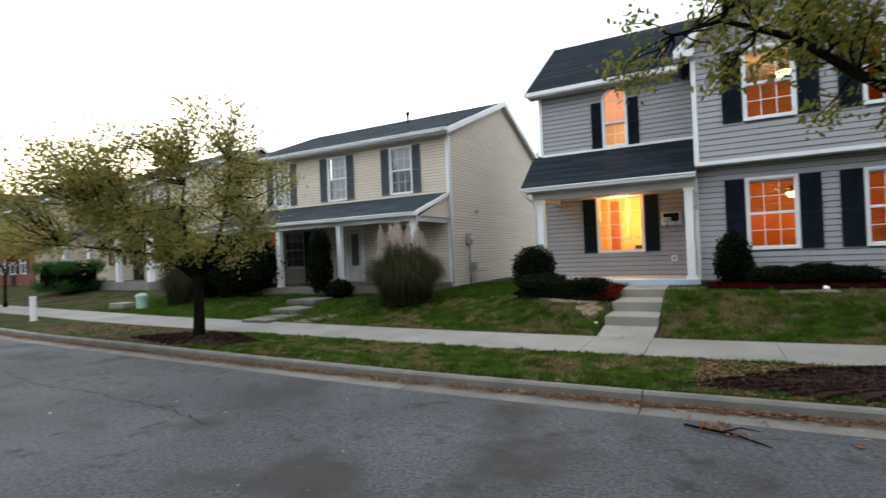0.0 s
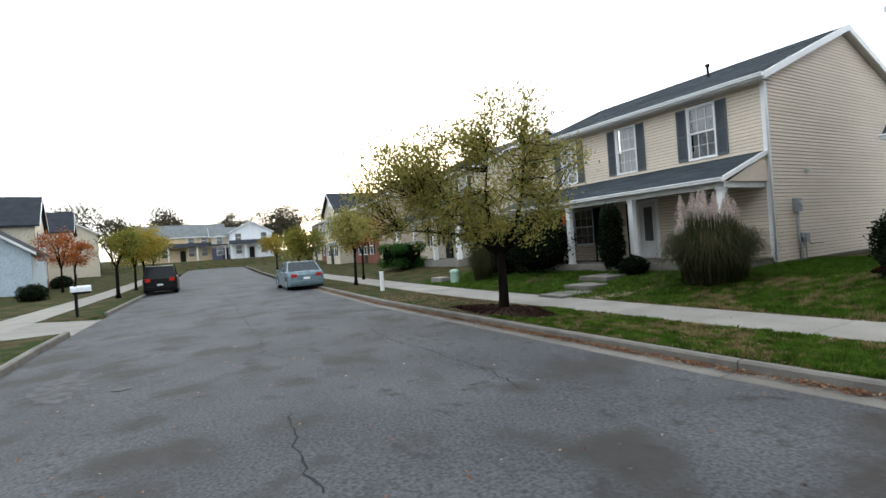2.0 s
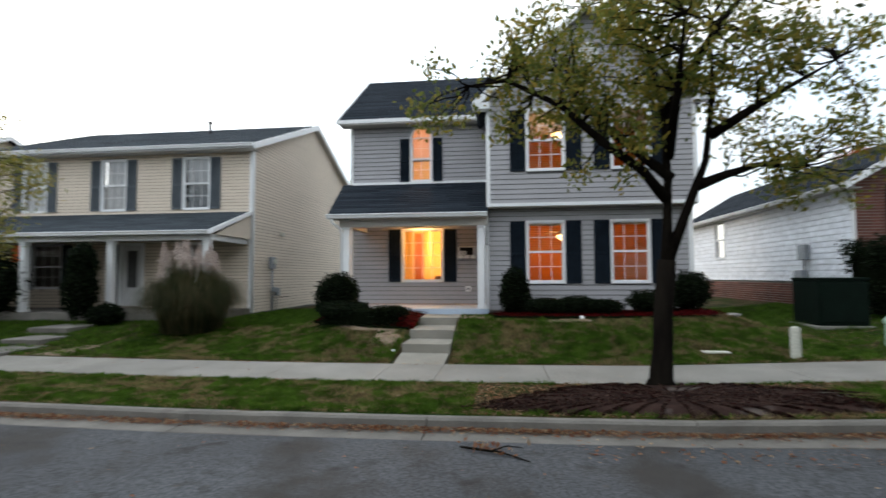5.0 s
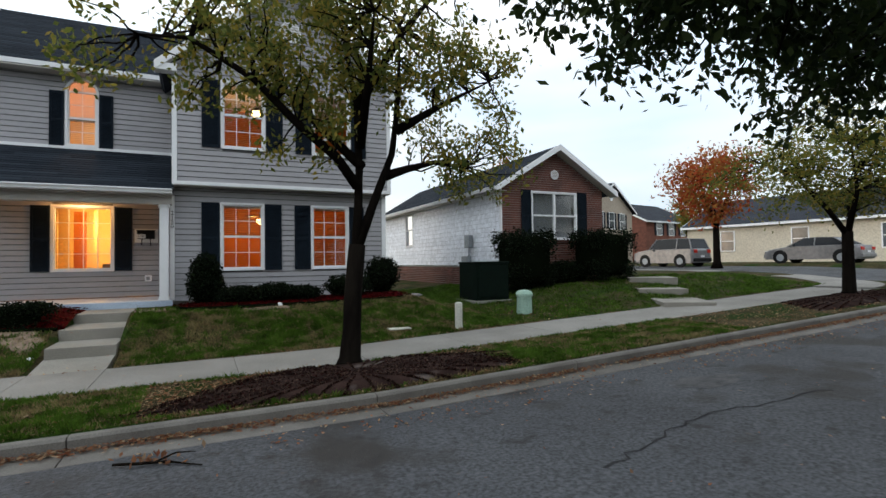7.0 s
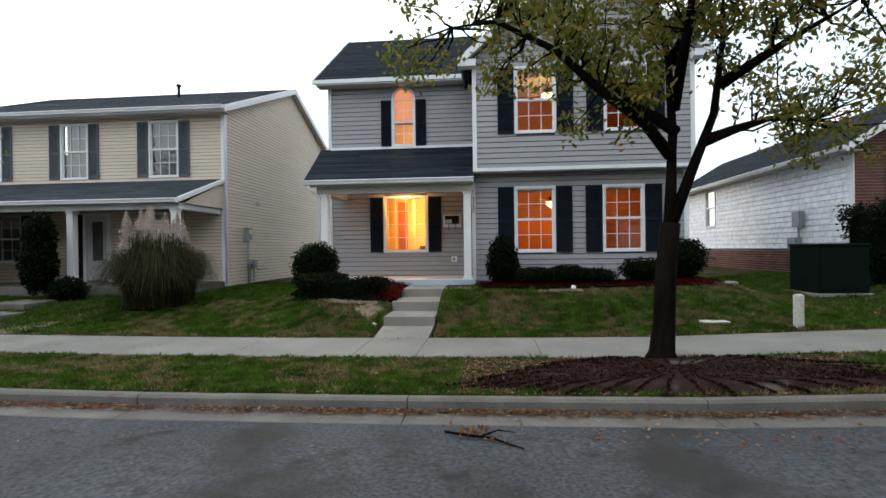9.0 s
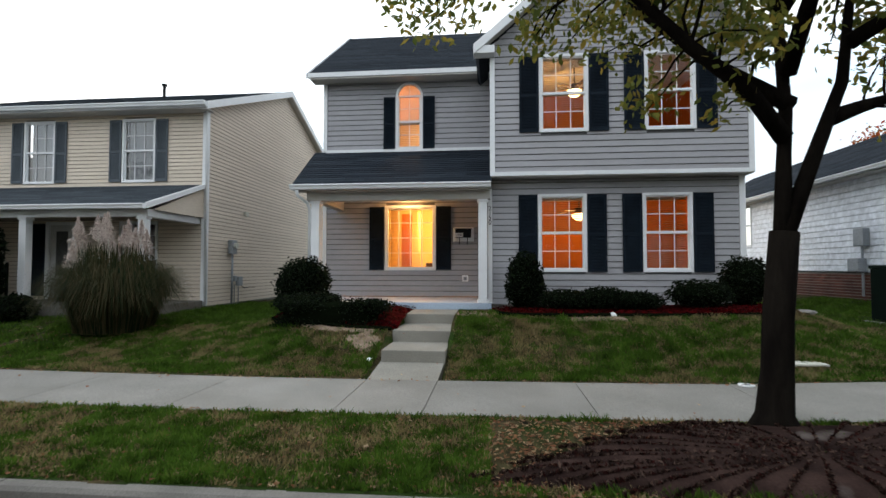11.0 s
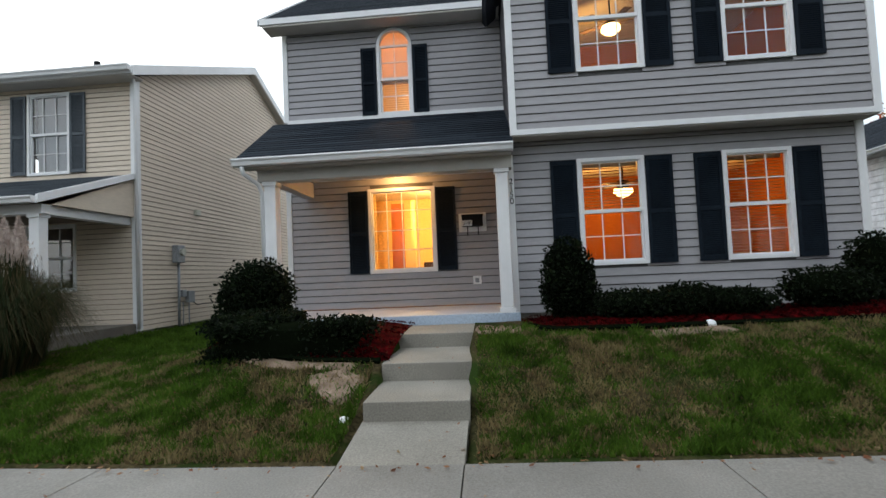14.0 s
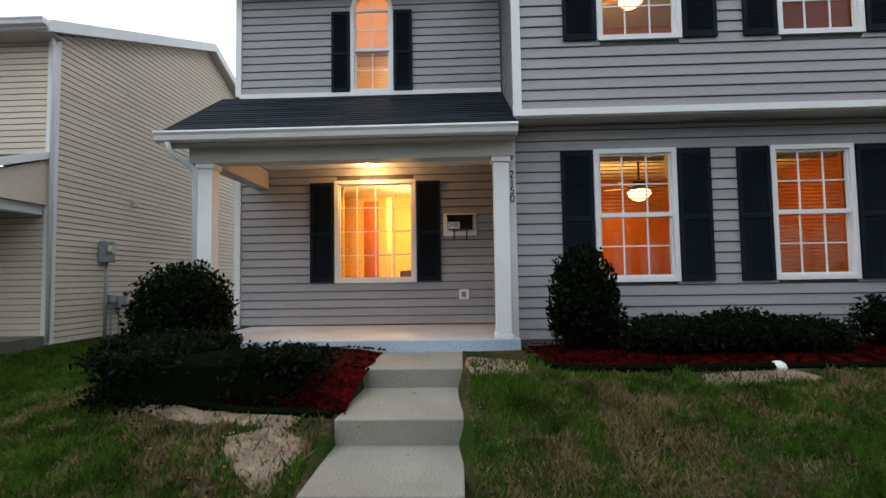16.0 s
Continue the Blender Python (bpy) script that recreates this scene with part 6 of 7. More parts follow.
    # pampas grass
    for seed, (px, py, rr, hh, nn) in enumerate(((-7.25, 10.7, 1.5, 1.62, 4600), (-16.9, 10.6, 0.8, 1.5, 1500))):
        rnd = np.random.RandomState(seed + 60)
        t = thing("pampas_grass", "large clump of pampas grass with pale plumes" if seed == 0 else "clump of tall ornamental grass by a hedge", "ornamental grass", (px, py, z(px, py)))
        vs, fs = [], []
        for i in range(nn):
            a, r = rnd.uniform(0, 6.283), rr * 0.45 * rnd.uniform(0, 1) ** 0.5
            out = rr * rnd.uniform(0.15, 1.0) ** 0.7
            top = hh * rnd.uniform(0.55, 1.0) * (1.15 - 0.35 * out / rr)
            w = rnd.uniform(0.006, 0.012)
            ca, sa = math.cos(a), math.sin(a)
            base = len(vs)
            for tt in (0, 0.4, 0.75, 1.0):
                rad = r + (out - r) * tt ** 1.25
                zz = top * (2.3 * tt - 1.45 * tt * tt) * (1 if tt < 1 else rnd.uniform(0.35, 1.0)) * (1.1 if out < rr * .5 else 1)
                ww = w * (1 - 0.85 * tt)
                vs += [(rad * ca - sa * ww, rad * sa + ca * ww, zz), (rad * ca + sa * ww, rad * sa - ca * ww, zz)]
            for k in range(3):
                q = base + 2 * k
                fs.append((q, q + 1, q + 3, q + 2))
        part("blades", (vs, fs), LEAF["pampas"], t)
        if seed == 0:
            for i in range(15):
                a = rnd.uniform(0, 6.283)
                r = rnd.uniform(0.1, 0.85)
                x, y, hz = r * math.cos(a), r * math.sin(a), rnd.uniform(1.65, 2.15) - 0.25 * r
                st = part("stalk", tube(B(), [(x * 0.4, y * 0.4, 0), (x * 0.85, y * 0.85, hz * 0.6), (x, y, hz)], 0.006, 4), M["cream"], t)
                c = np.array([(x + rnd.normal() * 0.07 * (1.05 - k), y + rnd.normal() * 0.07 * (1.05 - k), hz - 0.28 + 0.48 * k) for k in rnd.uniform(0, 1, 620)])
                part("plume", leaf_mesh(c, 0.034, rnd, -1.5, 0.22), M["plume"], t)


garden()


# ---- street things ----
def street_things():
    z = ground_z
    t = thing("transformer_box", "dark green metal electrical transformer cabinet on a pad in the grass", "transformer", (7.45, 11.5, z(7.45, 11.5)))
    part("pad", box(B(), -0.5, 0.68, -0.56, 0.56, -0.15, 0.02, 0.02), M["conc"], t)
    part("cabinet", box(B(), -0.40, 0.60, -0.5, 0.5, 0.02, 1.0, 0.02), M["dgreen"], t)
    part("lid", box(B(), -0.42, 0.62, -0.52, 0.52, 1.0, 1.06, 0.02), M["dgreen"], t)
    part("door", box(B(), -0.35, 0.55, -0.52, -0.5, 0.1, 0.94, 0.006), M["dgreen"], t)
    t = thing("cable_pedestal", "pale green plastic cable pedestal with a domed cap in the lawn", "utility pedestal", (7.42, 9.36, z(7.42, 9.36)), group="cable pedestals")
    part("body", cyl(B(), (0, 0), 0.19, -0.05, 0.42, 16, 0.17), M["lgreen"], t)
    part("cap", tube(B(), [(0, 0, 0.40), (0, 0, 0.46), (0, 0, 0.52), (0, 0, 0.55)], [0.2, 0.2, 0.16, 0.06], 16), M["lgreen"], t, smooth=False)
    t2 = copy_thing(t, pose(-18.1, 10.0, z(-18.1, 10)))
    t2["label"] = "pale green plastic pedestal in a neighbour's lawn"
    t = thing("ground_vault", "low grey concrete utility vault in a lawn", "utility box", (-19.3, 10.0, z(-19.3, 10)))
    part("box", box(B(), -0.45, 0.45, -0.25, 0.25, -0.05, 0.2, 0.03), M["conc"], t)
    t = thing("marker_post", "short pale grey utility marker post at the pavement edge", "post", (5.19, 8.45, z(5.19, 8.45)))
    part("post", cyl(B(), (0, 0), 0.075, -0.1, 0.5, 14), M["cream"], t)
    part("cap", tube(B(), [(0, 0, 0.5), (0, 0, 0.53), (0, 0, 0.55)], [0.08, 0.075, 0.03], 14), M["cream"], t)
    t = thing("marker_post", "square white plastic marker post in the verge", "post", (-18.6, 6.9, z(-18.6, 6.9)))
    part("post", box(B(), -0.065, 0.065, -0.065, 0.065, -0.1, 0.72, 0.02), M["trim"], t)
    part("cap", box(B(), -0.075, 0.075, -0.075, 0.075, 0.72, 0.76, 0.02), M["trim"], t)
    t = thing("valve_cover", "round white utility cover set in the pavement", "cover", (2.95, 8.12, zk(2.95) - 0.004))
    part("ring", cyl(B(), (0, 0), 0.09, 0, 0.014, 20), M["trim"], t)
    part("plug", cyl(B(), (0, 0), 0.045, 0.014, 0.02, 14), M["metal"], t)
    t = thing("meter_lid", "flat pale rectangular water meter lid in the lawn", "cover", (4.05, 8.85, z(4.05, 8.85) + 0.01))
    part("lid", box(B(), -0.22, 0.22, -0.13, 0.13, 0, 0.03, 0.01), M["cream"], t)
    for i, (x, y, s, lab) in enumerate(((2.0, 10.72, 0.065, "white stone at the mulch bed edge"), (-1.86, 8.95, 0.045, "small white stone beside the lowest step"), (5.25, 10.9, 0.15, "pale downpipe splash stone by the bed"))):
        t = thing("stone", lab, "stone", (x, y, z(x, y)))
        bm = B()
        bmesh.ops.create_icosphere(bm, subdivisions=2, radius=s)
        for v in bm.verts:
            v.co *= 1 + 0.35 * noise.noise(v.co * 9 + Vector((i, 0, 0)))
            v.co.z = v.co.z * (0.8 if i < 2 else 0.35) + s * 0.35
        part("stone_body", bm, M["trim"] if i < 2 else M["conc"], t)
    t = thing("manhole_cover", "round iron cover set in the asphalt", "cover", (-8.5, -1.5, road_z(-8.5, -1.5)))
    part("cover", cyl(B(), (0, 0), 0.13, -0.02, 0.008, 24), M["black"], t)
    t = thing("mailbox", "pale blue roadside mailbox on a dark post", "mailbox", (-22.6, -3.4, z(-22.6, -3.4)), 10)
    part("post", box(B(), -0.05, 0.05, -0.05, 0.05, -0.1, 1.15, 0.006), M["black"], t)
    part("arm", box(B(), -0.05, 0.05, -0.1, 0.45, 0.82, 0.9, 0.006), M["black"], t)
    bm = B()
    prism(bm, [(0.09 * math.cos(a) * 1.1, -0.15, 1.0 + 0.12 * max(0, math.sin(a)) - (0.1 if math.sin(a) < -0.01 else 0)) for a in [k * math.pi / 6 for k in range(7)]] + [(-0.1, -0.15, 0.9), (0.1, -0.15, 0.9)], (0, 0.62, 0))
    part("box", bm, M["white_siding"], t)
    # twig and leaves
    t = thing("fallen_branch", "small dead branch lying in the gutter", "branch", (0.15, 4.05, road_z(.15, 4.05)))
    part("stick", tube(B(), [(-0.3, 0.12, 0.02), (-0.1, 0.02, 0.03), (0.1, -0.02, 0.025), (0.35, -0.2, 0.015)], [0.012, 0.014, 0.011, 0.005], 6), M["bark"], t)
    part("stick", tube(B(), [(0.0, 0.0, 0.03), (0.15, 0.1, 0.05), (0.3, 0.08, 0.04)], [0.009, 0.007, 0.003], 5), M["bark"], t)
    part("dead_leaves", leaf_mesh(np.random.RandomState(2).normal(size=(40, 3)) * [0.14, 0.08, 0.015] + [0, 0.12, 0.03], 0.035, np.random.RandomState(3)), LEAF["litter"], t)


street_things()


def ribbon(name, pts, w, m, zf, parent, seed=0, jag=0.05, over=0.004):
    """A narrow uneven strip lying on the road along the points."""
    rnd = random.Random(seed)
    P = []
    for a, b in zip(pts, pts[1:]):
        n = max(2, int(math.dist(a, b) / 0.12))
        for i in range(n):
            t = i / n
            P.append((a[0] + (b[0] - a[0]) * t + rnd.uniform(-jag, jag), a[1] + (b[1] - a[1]) * t + rnd.uniform(-jag, jag)))
    vs, fs = [], []
    for i, (x, y) in enumerate(P):
        q = P[min(i + 1, len(P) - 1)] if i < len(P) - 1 else P[i - 1]
        dx, dy = q[0] - x, q[1] - y
        l = math.hypot(dx, dy) or 1
        if i == len(P) - 1:
            dx, dy = -dx, -dy
        ww = w * rnd.uniform(0.4, 1.3) / 2
        for s in (-1, 1):
            xx, yy = x - dy / l * ww * s, y + dx / l * ww * s
            vs.append((xx, yy, zf(xx, yy) + over))
    for i in range(len(P) - 1):
        fs.append((2 * i, 2 * i + 1, 2 * i + 3, 2 * i + 2))
    return part(name, (vs, fs), m, parent)


def road_marks():
    c = thing("road_cracks", "thin dark cracks and tar lines in the asphalt", "road", kind="structure")
    lines = CRACKS
    for i, l in enumerate(lines):
        ribbon("crack", l, 0.024, M["crack"], road_z, c, i)
    p = thing("road_patches", "pale worn patches on the asphalt", "road", kind="structure")
    rnd = random.Random(4)
    for i, (x, y, w, h) in enumerate(((5.9, 3.4, 0.7, 0.25), (-9.5, -2.3, 1.2, 0.4))):
        vs = [(x, y, road_z(x, y) + 0.005)]
        n = 22
        for k in range(n):
            a = 6.283 * k / n
            r = rnd.uniform(0.6, 1.1)
            vs.append((x + w * r * math.cos(a), y + h * r * math.sin(a), road_z(x + w * r * math.cos(a), y + h * r * math.sin(a)) + 0.004))
        part("patch", (vs, [(0, 1 + k, 1 + (k + 1) % n) for k in range(n)]), M["patch"], p)


CRACKS = [
    [(-5.57, 0.13), (-4.76, -0.01), (-4.43, -0.11), (-3.95, -0.12), (-3.4, -0.17)],
    [(-10.35, 3.0), (-8.82, 2.77), (-7.28, 2.79), (-5.55, 2.69), (-4.4, 2.47)],
    [(-11.1, 0.86), (-9.4, 0.58), (-8.72, 0.77), (-8.67, 1.04)],
    [(3.2, 2.2), (4.6, 2.6), (6.6, 2.4)],
    [(-9.6, -2.3), (-9.0, -2.3), (-8.4, -2.5)],
    [(-30, 2.2), (-20, 1.6), (-12, 0.9)],
]
road_marks()


def litter_and_grass():
    rnd = np.random.RandomState(7)
    # fallen leaves: along the gutter, on the verge, sparse on lawn and road
    pts = []
    for n, x0, x1, d0, d1, zf in ((26000, -26, 20, -0.42, -0.02, "g"), (1100, 1, 14, -0.9, -0.3, "g"), (9000, -16, 16, 0.15, 1.9, "l"), (5200, -0.2, 4.6, 0.15, 1.8, "l"), (500, -12, 12, -7.5, -0.5, "g"), (420, -8, 10, 1.9, 3.4, "l"), (6000, -12, 9, 3.5, 6.0, "l")):
        for i in range(n):
            x = rnd.uniform(x0, x1)
            d = rnd.uniform(d0, d1)
            if zf == "g" and n > 1000:
                d = -0.012 - abs(rnd.normal()) * (0.065 + 0.06 * rnd.uniform() ** 3) if n > 2000 else d
                if noise.noise((x * 0.8, 0, 3)) + 0.5 * noise.noise((x * 5, 0, 8)) < rnd.uniform(-0.7, 0.2):
                    continue
            if n == 420 and rnd.uniform() < 0.85:
                d = 3.43 - abs(rnd.normal()) * 0.08
            y = yk(x) + d
            if -1.8 < x < -0.7 and y > 8.15 and rnd.uniform() < 0.93:
                continue
            zz = (zk(x) - 0.12 if d > -0.38 else road_z(x, y)) if zf == "g" else ground_z(x, y)
            pts.append((x, y, zz + 0.010 + rnd.uniform(0, 0.03 if n > 20000 else 0.01)))
    c = np.array(pts)
    n = len(c)
    a = rnd.normal(size=(n, 3)) * [1, 1, 0.25]
    a /= np.linalg.norm(a, axis=1)[:, None]
    b = np.cross(a, np.array([0, 0, 1.0]) + rnd.normal(size=(n, 3)) * 0.3)
    s = (0.019 * rnd.uniform(0.4, 1.5, n))[:, None]
    v = np.stack([c - a * s, c + b * s * 0.6, c + a * s, c - b * s * 0.6], 1).reshape(-1, 3)
    v[:, 2] = np.maximum(v[:, 2], np.repeat(c[:, 2], 4) - 0.006)
    ob = part("fallen_leaves", ([tuple(p) for p in v.tolist()], [(4 * i, 4 * i + 1, 4 * i + 2, 4 * i + 3) for i in range(n)]), LEAF["litter"])
    tagged(ob, "scattered brown fallen leaves in the gutter and grass", "leaf litter", kind="stuff")
    # grass
    def patch(name, n, x0, x1, d0, d1, h, seed, m="grass", sign=1):
        rnd = np.random.RandomState(seed)
        vs, fs = [], []
        for i in range(n):
            x, d = rnd.uniform(x0, x1), rnd.uniform(d0, d1)
            y = yk(x) + d
            dens = sign * (0.8 * noise.noise((x * 0.9, y * 0.9, 2)) + 1.0 * noise.noise((x * 4, y * 4, 7))) + 0.8 * noise.noise((x * 12, y * 12, seed))
            if dens < rnd.uniform(-0.75, 0.15):
                continue
            if -1.8 < x < -0.7 and 8.1 < y < 12 or (y > 10.62 and 0 < x < 5.3) or (y > 11.2 and -4.4 < x < 0.1) or (-4.3 < x < -1.7 and y > 10.02 + max(0, -3.2 - x) * 0.6):
                continue
            if rnd.uniform() < 0.75 and ((1.2 < x < 2.3 and y > 10.38) or (-0.72 < x < -0.1 and y > 10.6) or (-2.5 < x < -1.85 and 9.2 < y < 10) or (-4 < x < -1.8 and 0.32 < y - 9.55 < 0.5)):
                continue
            if 1.84 < d < 3.5 or (-0.1 < x < 4.5 and 0.3 < d < 1.75 and noise.noise((x, y, 9)) < 0.25):
                continue
            zz = ground_z(x, y)
            a = rnd.uniform(0, 6.283)
            w = rnd.uniform(0.005, 0.015)
            hh = h * rnd.uniform(0.5, 1.5) * (1 + 0.8 * dens)
            lx, ly = rnd.normal() * hh * 0.5, rnd.normal() * hh * 0.5
            k = len(vs)
            vs += [(x - w * math.cos(a), y - w * math.sin(a), zz - 0.005), (x + w * math.cos(a), y + w * math.sin(a), zz - 0.005), (x + lx, y + ly, zz + hh)]
            fs.append((k, k + 1, k + 2))
        ob = part(name, (vs, fs), LEAF[m])
        tagged(ob, "short patchy green and straw-coloured grass", "grass", kind="stuff")
    patch("lawn_grass", 190000, -7.5, 6.5, 3.5, 6.6, 0.045, 1)
    patch("straw_grass", 160000, -7.5, 6.5, 3.5, 6.6, 0.034, 11, "straw", -1)
    patch("straw_verge", 70000, -9, 9, 0.16, 1.88, 0.028, 12, "straw", -1)
    patch("verge_grass", 150000, -9, 9, 0.16, 1.88, 0.035, 2)
    patch("side_grass", 45000, -7.55, -4.3, 6.0, 12, 0.06, 5)
    patch("side_grass", 30000, 5.2, 9.1, 6.6, 12, 0.06, 6)
    patch("neighbour_grass", 60000, -20, -7.5, 3.5, 7.0, 0.055, 3)
    patch("corner_grass", 40000, 6.5, 18, 3.5, 7.0, 0.05, 4)


litter_and_grass()


# ---- vehicles ----
def car(name, label, place, rz, L, W, Hh, paint, kind="sedan"):
    """A parked car; it faces along +y before the turn."""
    t = thing(name, label, "car", place, rz)
    ys = L / 2
    g = 0.22
    if kind == "sedan":
        low = [(-ys, 0.45), (-ys + .03, 0.78), (-ys + .12, 0.93), (-ys + .7, 0.98), (ys - 1.35, 0.95), (ys - .25, 0.78), (ys, 0.6), (ys, 0.35)]
        top = [(-ys + .55, 0.97), (-ys + 1.25, Hh - .03), (-ys + 2.0, Hh), (-ys + 2.6, Hh - .03), (ys - 1.25, 0.95)]
    else:
        low = [(-ys, 0.45), (-ys + .02, 0.95), (-ys + .1, 1.05), (ys - 1.2, 1.05), (ys - .3, 0.93), (ys - .03, 0.8), (ys, 0.4)]
        top = [(-ys + .12, 1.03), (-ys + .35, Hh - .04), (-ys + 1.0, Hh), (-ys + 2.5, Hh - .03), (ys - 1.15, 1.04)]
    bm = B()
    sec = []
    for x, sc in ((-W / 2 + .0, 0.0), (-W / 2 + .07, 1), (W / 2 - .07, 1), (W / 2, 0.0)):
        pass
    prof = [(low[0][0] + .03, g)] + low + [(low[-1][0] - .05, g)]
    cy, cz = 0, 0.6
    for x, k in ((-W / 2, 0.93), (-W / 2 + 0.06, 0.985), (-W / 2 + .2, 1.0), (W / 2 - .2, 1.0), (W / 2 - 0.06, 0.985), (W / 2, 0.93)):
        sec.append([bm.verts.new((x, y * (k if abs(y) > ys - .5 else 1), cz + (z - cz) * (k if z > cz else 1))) for y, z in prof])
    for a, b in zip(sec, sec[1:]):
        for i in range(len(prof)):
            j = (i + 1) % len(prof)
            bm.faces.new([a[i], a[j], b[j], b[i]])
    bm.faces.new(list(reversed(sec[0]))), bm.faces.new(sec[-1])
    part("body", fixn(bm), paint, t)
    # greenhouse
    def green(inset, zoff, wtop):
        bm = B()
        secs = []
        for s in (-1, 1):
            secs.append([bm.verts.new((s * (W / 2 - 0.05 - inset - wtop * max(0, (z - 0.97) / (Hh - .97)) * 0.16), y, z + zoff)) for y, z in top])
        a, b = secs
        n = len(top)
        for i in range(n):
            j = (i + 1) % n
            bm.faces.new([a[i], a[j], b[j], b[i]])
        bm.faces.new(list(reversed(a))), bm.faces.new(b)
        return fixn(bm)
    part("glasshouse", green(0, -0.015, 1), M["car_glass"], t)
    bm = B()
    r = [p for p in top if p[1] > Hh - .1]
    prism(bm, [(-(W / 2 - .22), y, z + .004) for y, z in r] + [(-(W / 2 - .22), y, z - .05) for y, z in reversed(r)], (W - .44, 0, 0))
    part("roof", bm, paint, t)
    for s in (-1, 1):
        for (ya, za), (yb, zb) in ((top[0], top[1]), (top[-1], top[-2]), ((top[2][0] + .1, 0.98), (top[2][0] + .1, Hh - .02))):
            xa, xb = s * (W / 2 - .05), s * (W / 2 - .2)
            part("pillar", tube(B(), [(xa, ya, za - .02), (xb, yb, zb)], 0.035, 6), paint, t)
    for s in (-1, 1):
        for y in (-ys + 0.85, ys - 0.9):
            w = part("wheel", disc(B(), (s * (W / 2 - .1), y, 0.33), (1, 0, 0), 0.33, 0.2, 20), M["tyre"], t)
            part("rim", disc(B(), (s * (W / 2 - .03), y, 0.33), (1, 0, 0), 0.2, 0.08, 14), M["metal"], w)
            part("wheel_arch", disc(B(), (s * (W / 2 - .045), y, 0.36), (1, 0, 0), 0.39, 0.1, 20), M["black"], t)
        part("tail_light", box(B(), s * (W / 2 - .28) - .14, s * (W / 2 - .28) + .14, -ys - .015, -ys + .12, 0.68 if kind == "sedan" else .8, 0.84 if kind == "sedan" else 1.0, 0.01), M["tail"], t)
        part("head_light", box(B(), s * (W / 2 - .3) - .15, s * (W / 2 - .3) + .15, ys - .2, ys + .0, 0.58, 0.7, 0.01), M["glass_dark"], t)
        part("mirror", box(B(), s * (W / 2 + .06) - .08, s * (W / 2 + .06) + .08, ys - 1.6, ys - 1.5, 0.95, 1.08, 0.02), paint, t)
    part("number_plate", box(B(), -0.16, 0.16, -ys - .02, -ys, 0.55, 0.66), M["trim"], t)
    part("bumper", box(B(), -W / 2 + .08, W / 2 - .08, -ys - .05, -ys + .1, 0.3, 0.5, 0.03), paint if kind == "sedan" else M["black"], t)
    part("bumper", box(B(), -W / 2 + .08, W / 2 - .08, ys - .12, ys + .04, 0.3, 0.5, 0.03), paint if kind == "sedan" else M["black"], t)
    return t


M["car_glass"] = mat("car_glass", (0.012, 0.015, 0.018), None, 2, 10, 0.12, bump=0, spec=0.18)
M["tyre"] = mat("tyre", (0.02, 0.02, 0.02), None, 5, 40, 0.85, bump=0.2)
M["tail"] = mat("tail_light", (0.5, 0.03, 0.02), None, 5, 40, 0.25, bump=0)
P_teal = mat("teal_paint", (0.17, 0.235, 0.27), (0.15, 0.21, 0.245), 1, 5, 0.25, 0.3, bump=0)
P_black = mat("black_paint", (0.006, 0.006, 0.008), None, 1, 5, 0.3, 0.0, bump=0, spec=0.15)
P_silver = mat("silver_paint", (0.2, 0.2, 0.205), (0.17, 0.17, 0.175), 1, 5, 0.3, 0.4, bump=0)
M["tail_lit"] = emit("lit_tail_light", (1.0, 0.12, 0.05), 3.0)
car("parked_sedan", "pale blue-grey four-door sedan parked at the kerb", (-27.8, 5.95, zk(-28) - .13), 86, 4.6, 1.78, 1.45, P_teal)
car("parked_suv", "black sport utility vehicle parked at the far kerb", (-37.2, -0.35, zk(-37) - .13), 86, 4.7, 1.85, 1.75, P_black, "suv")
car("parked_suv", "silver sport utility vehicle parked on the side street", (26.4, 21.2, ground_z(26, 21) - .1), 4, 4.15, 1.78, 1.68, P_silver, "suv")
car("parked_sedan", "silver four-door sedan parked on the side street", (31.2, 15.6, ground_z(31, 15.6)), 4, 4.7, 1.78, 1.42, P_silver)


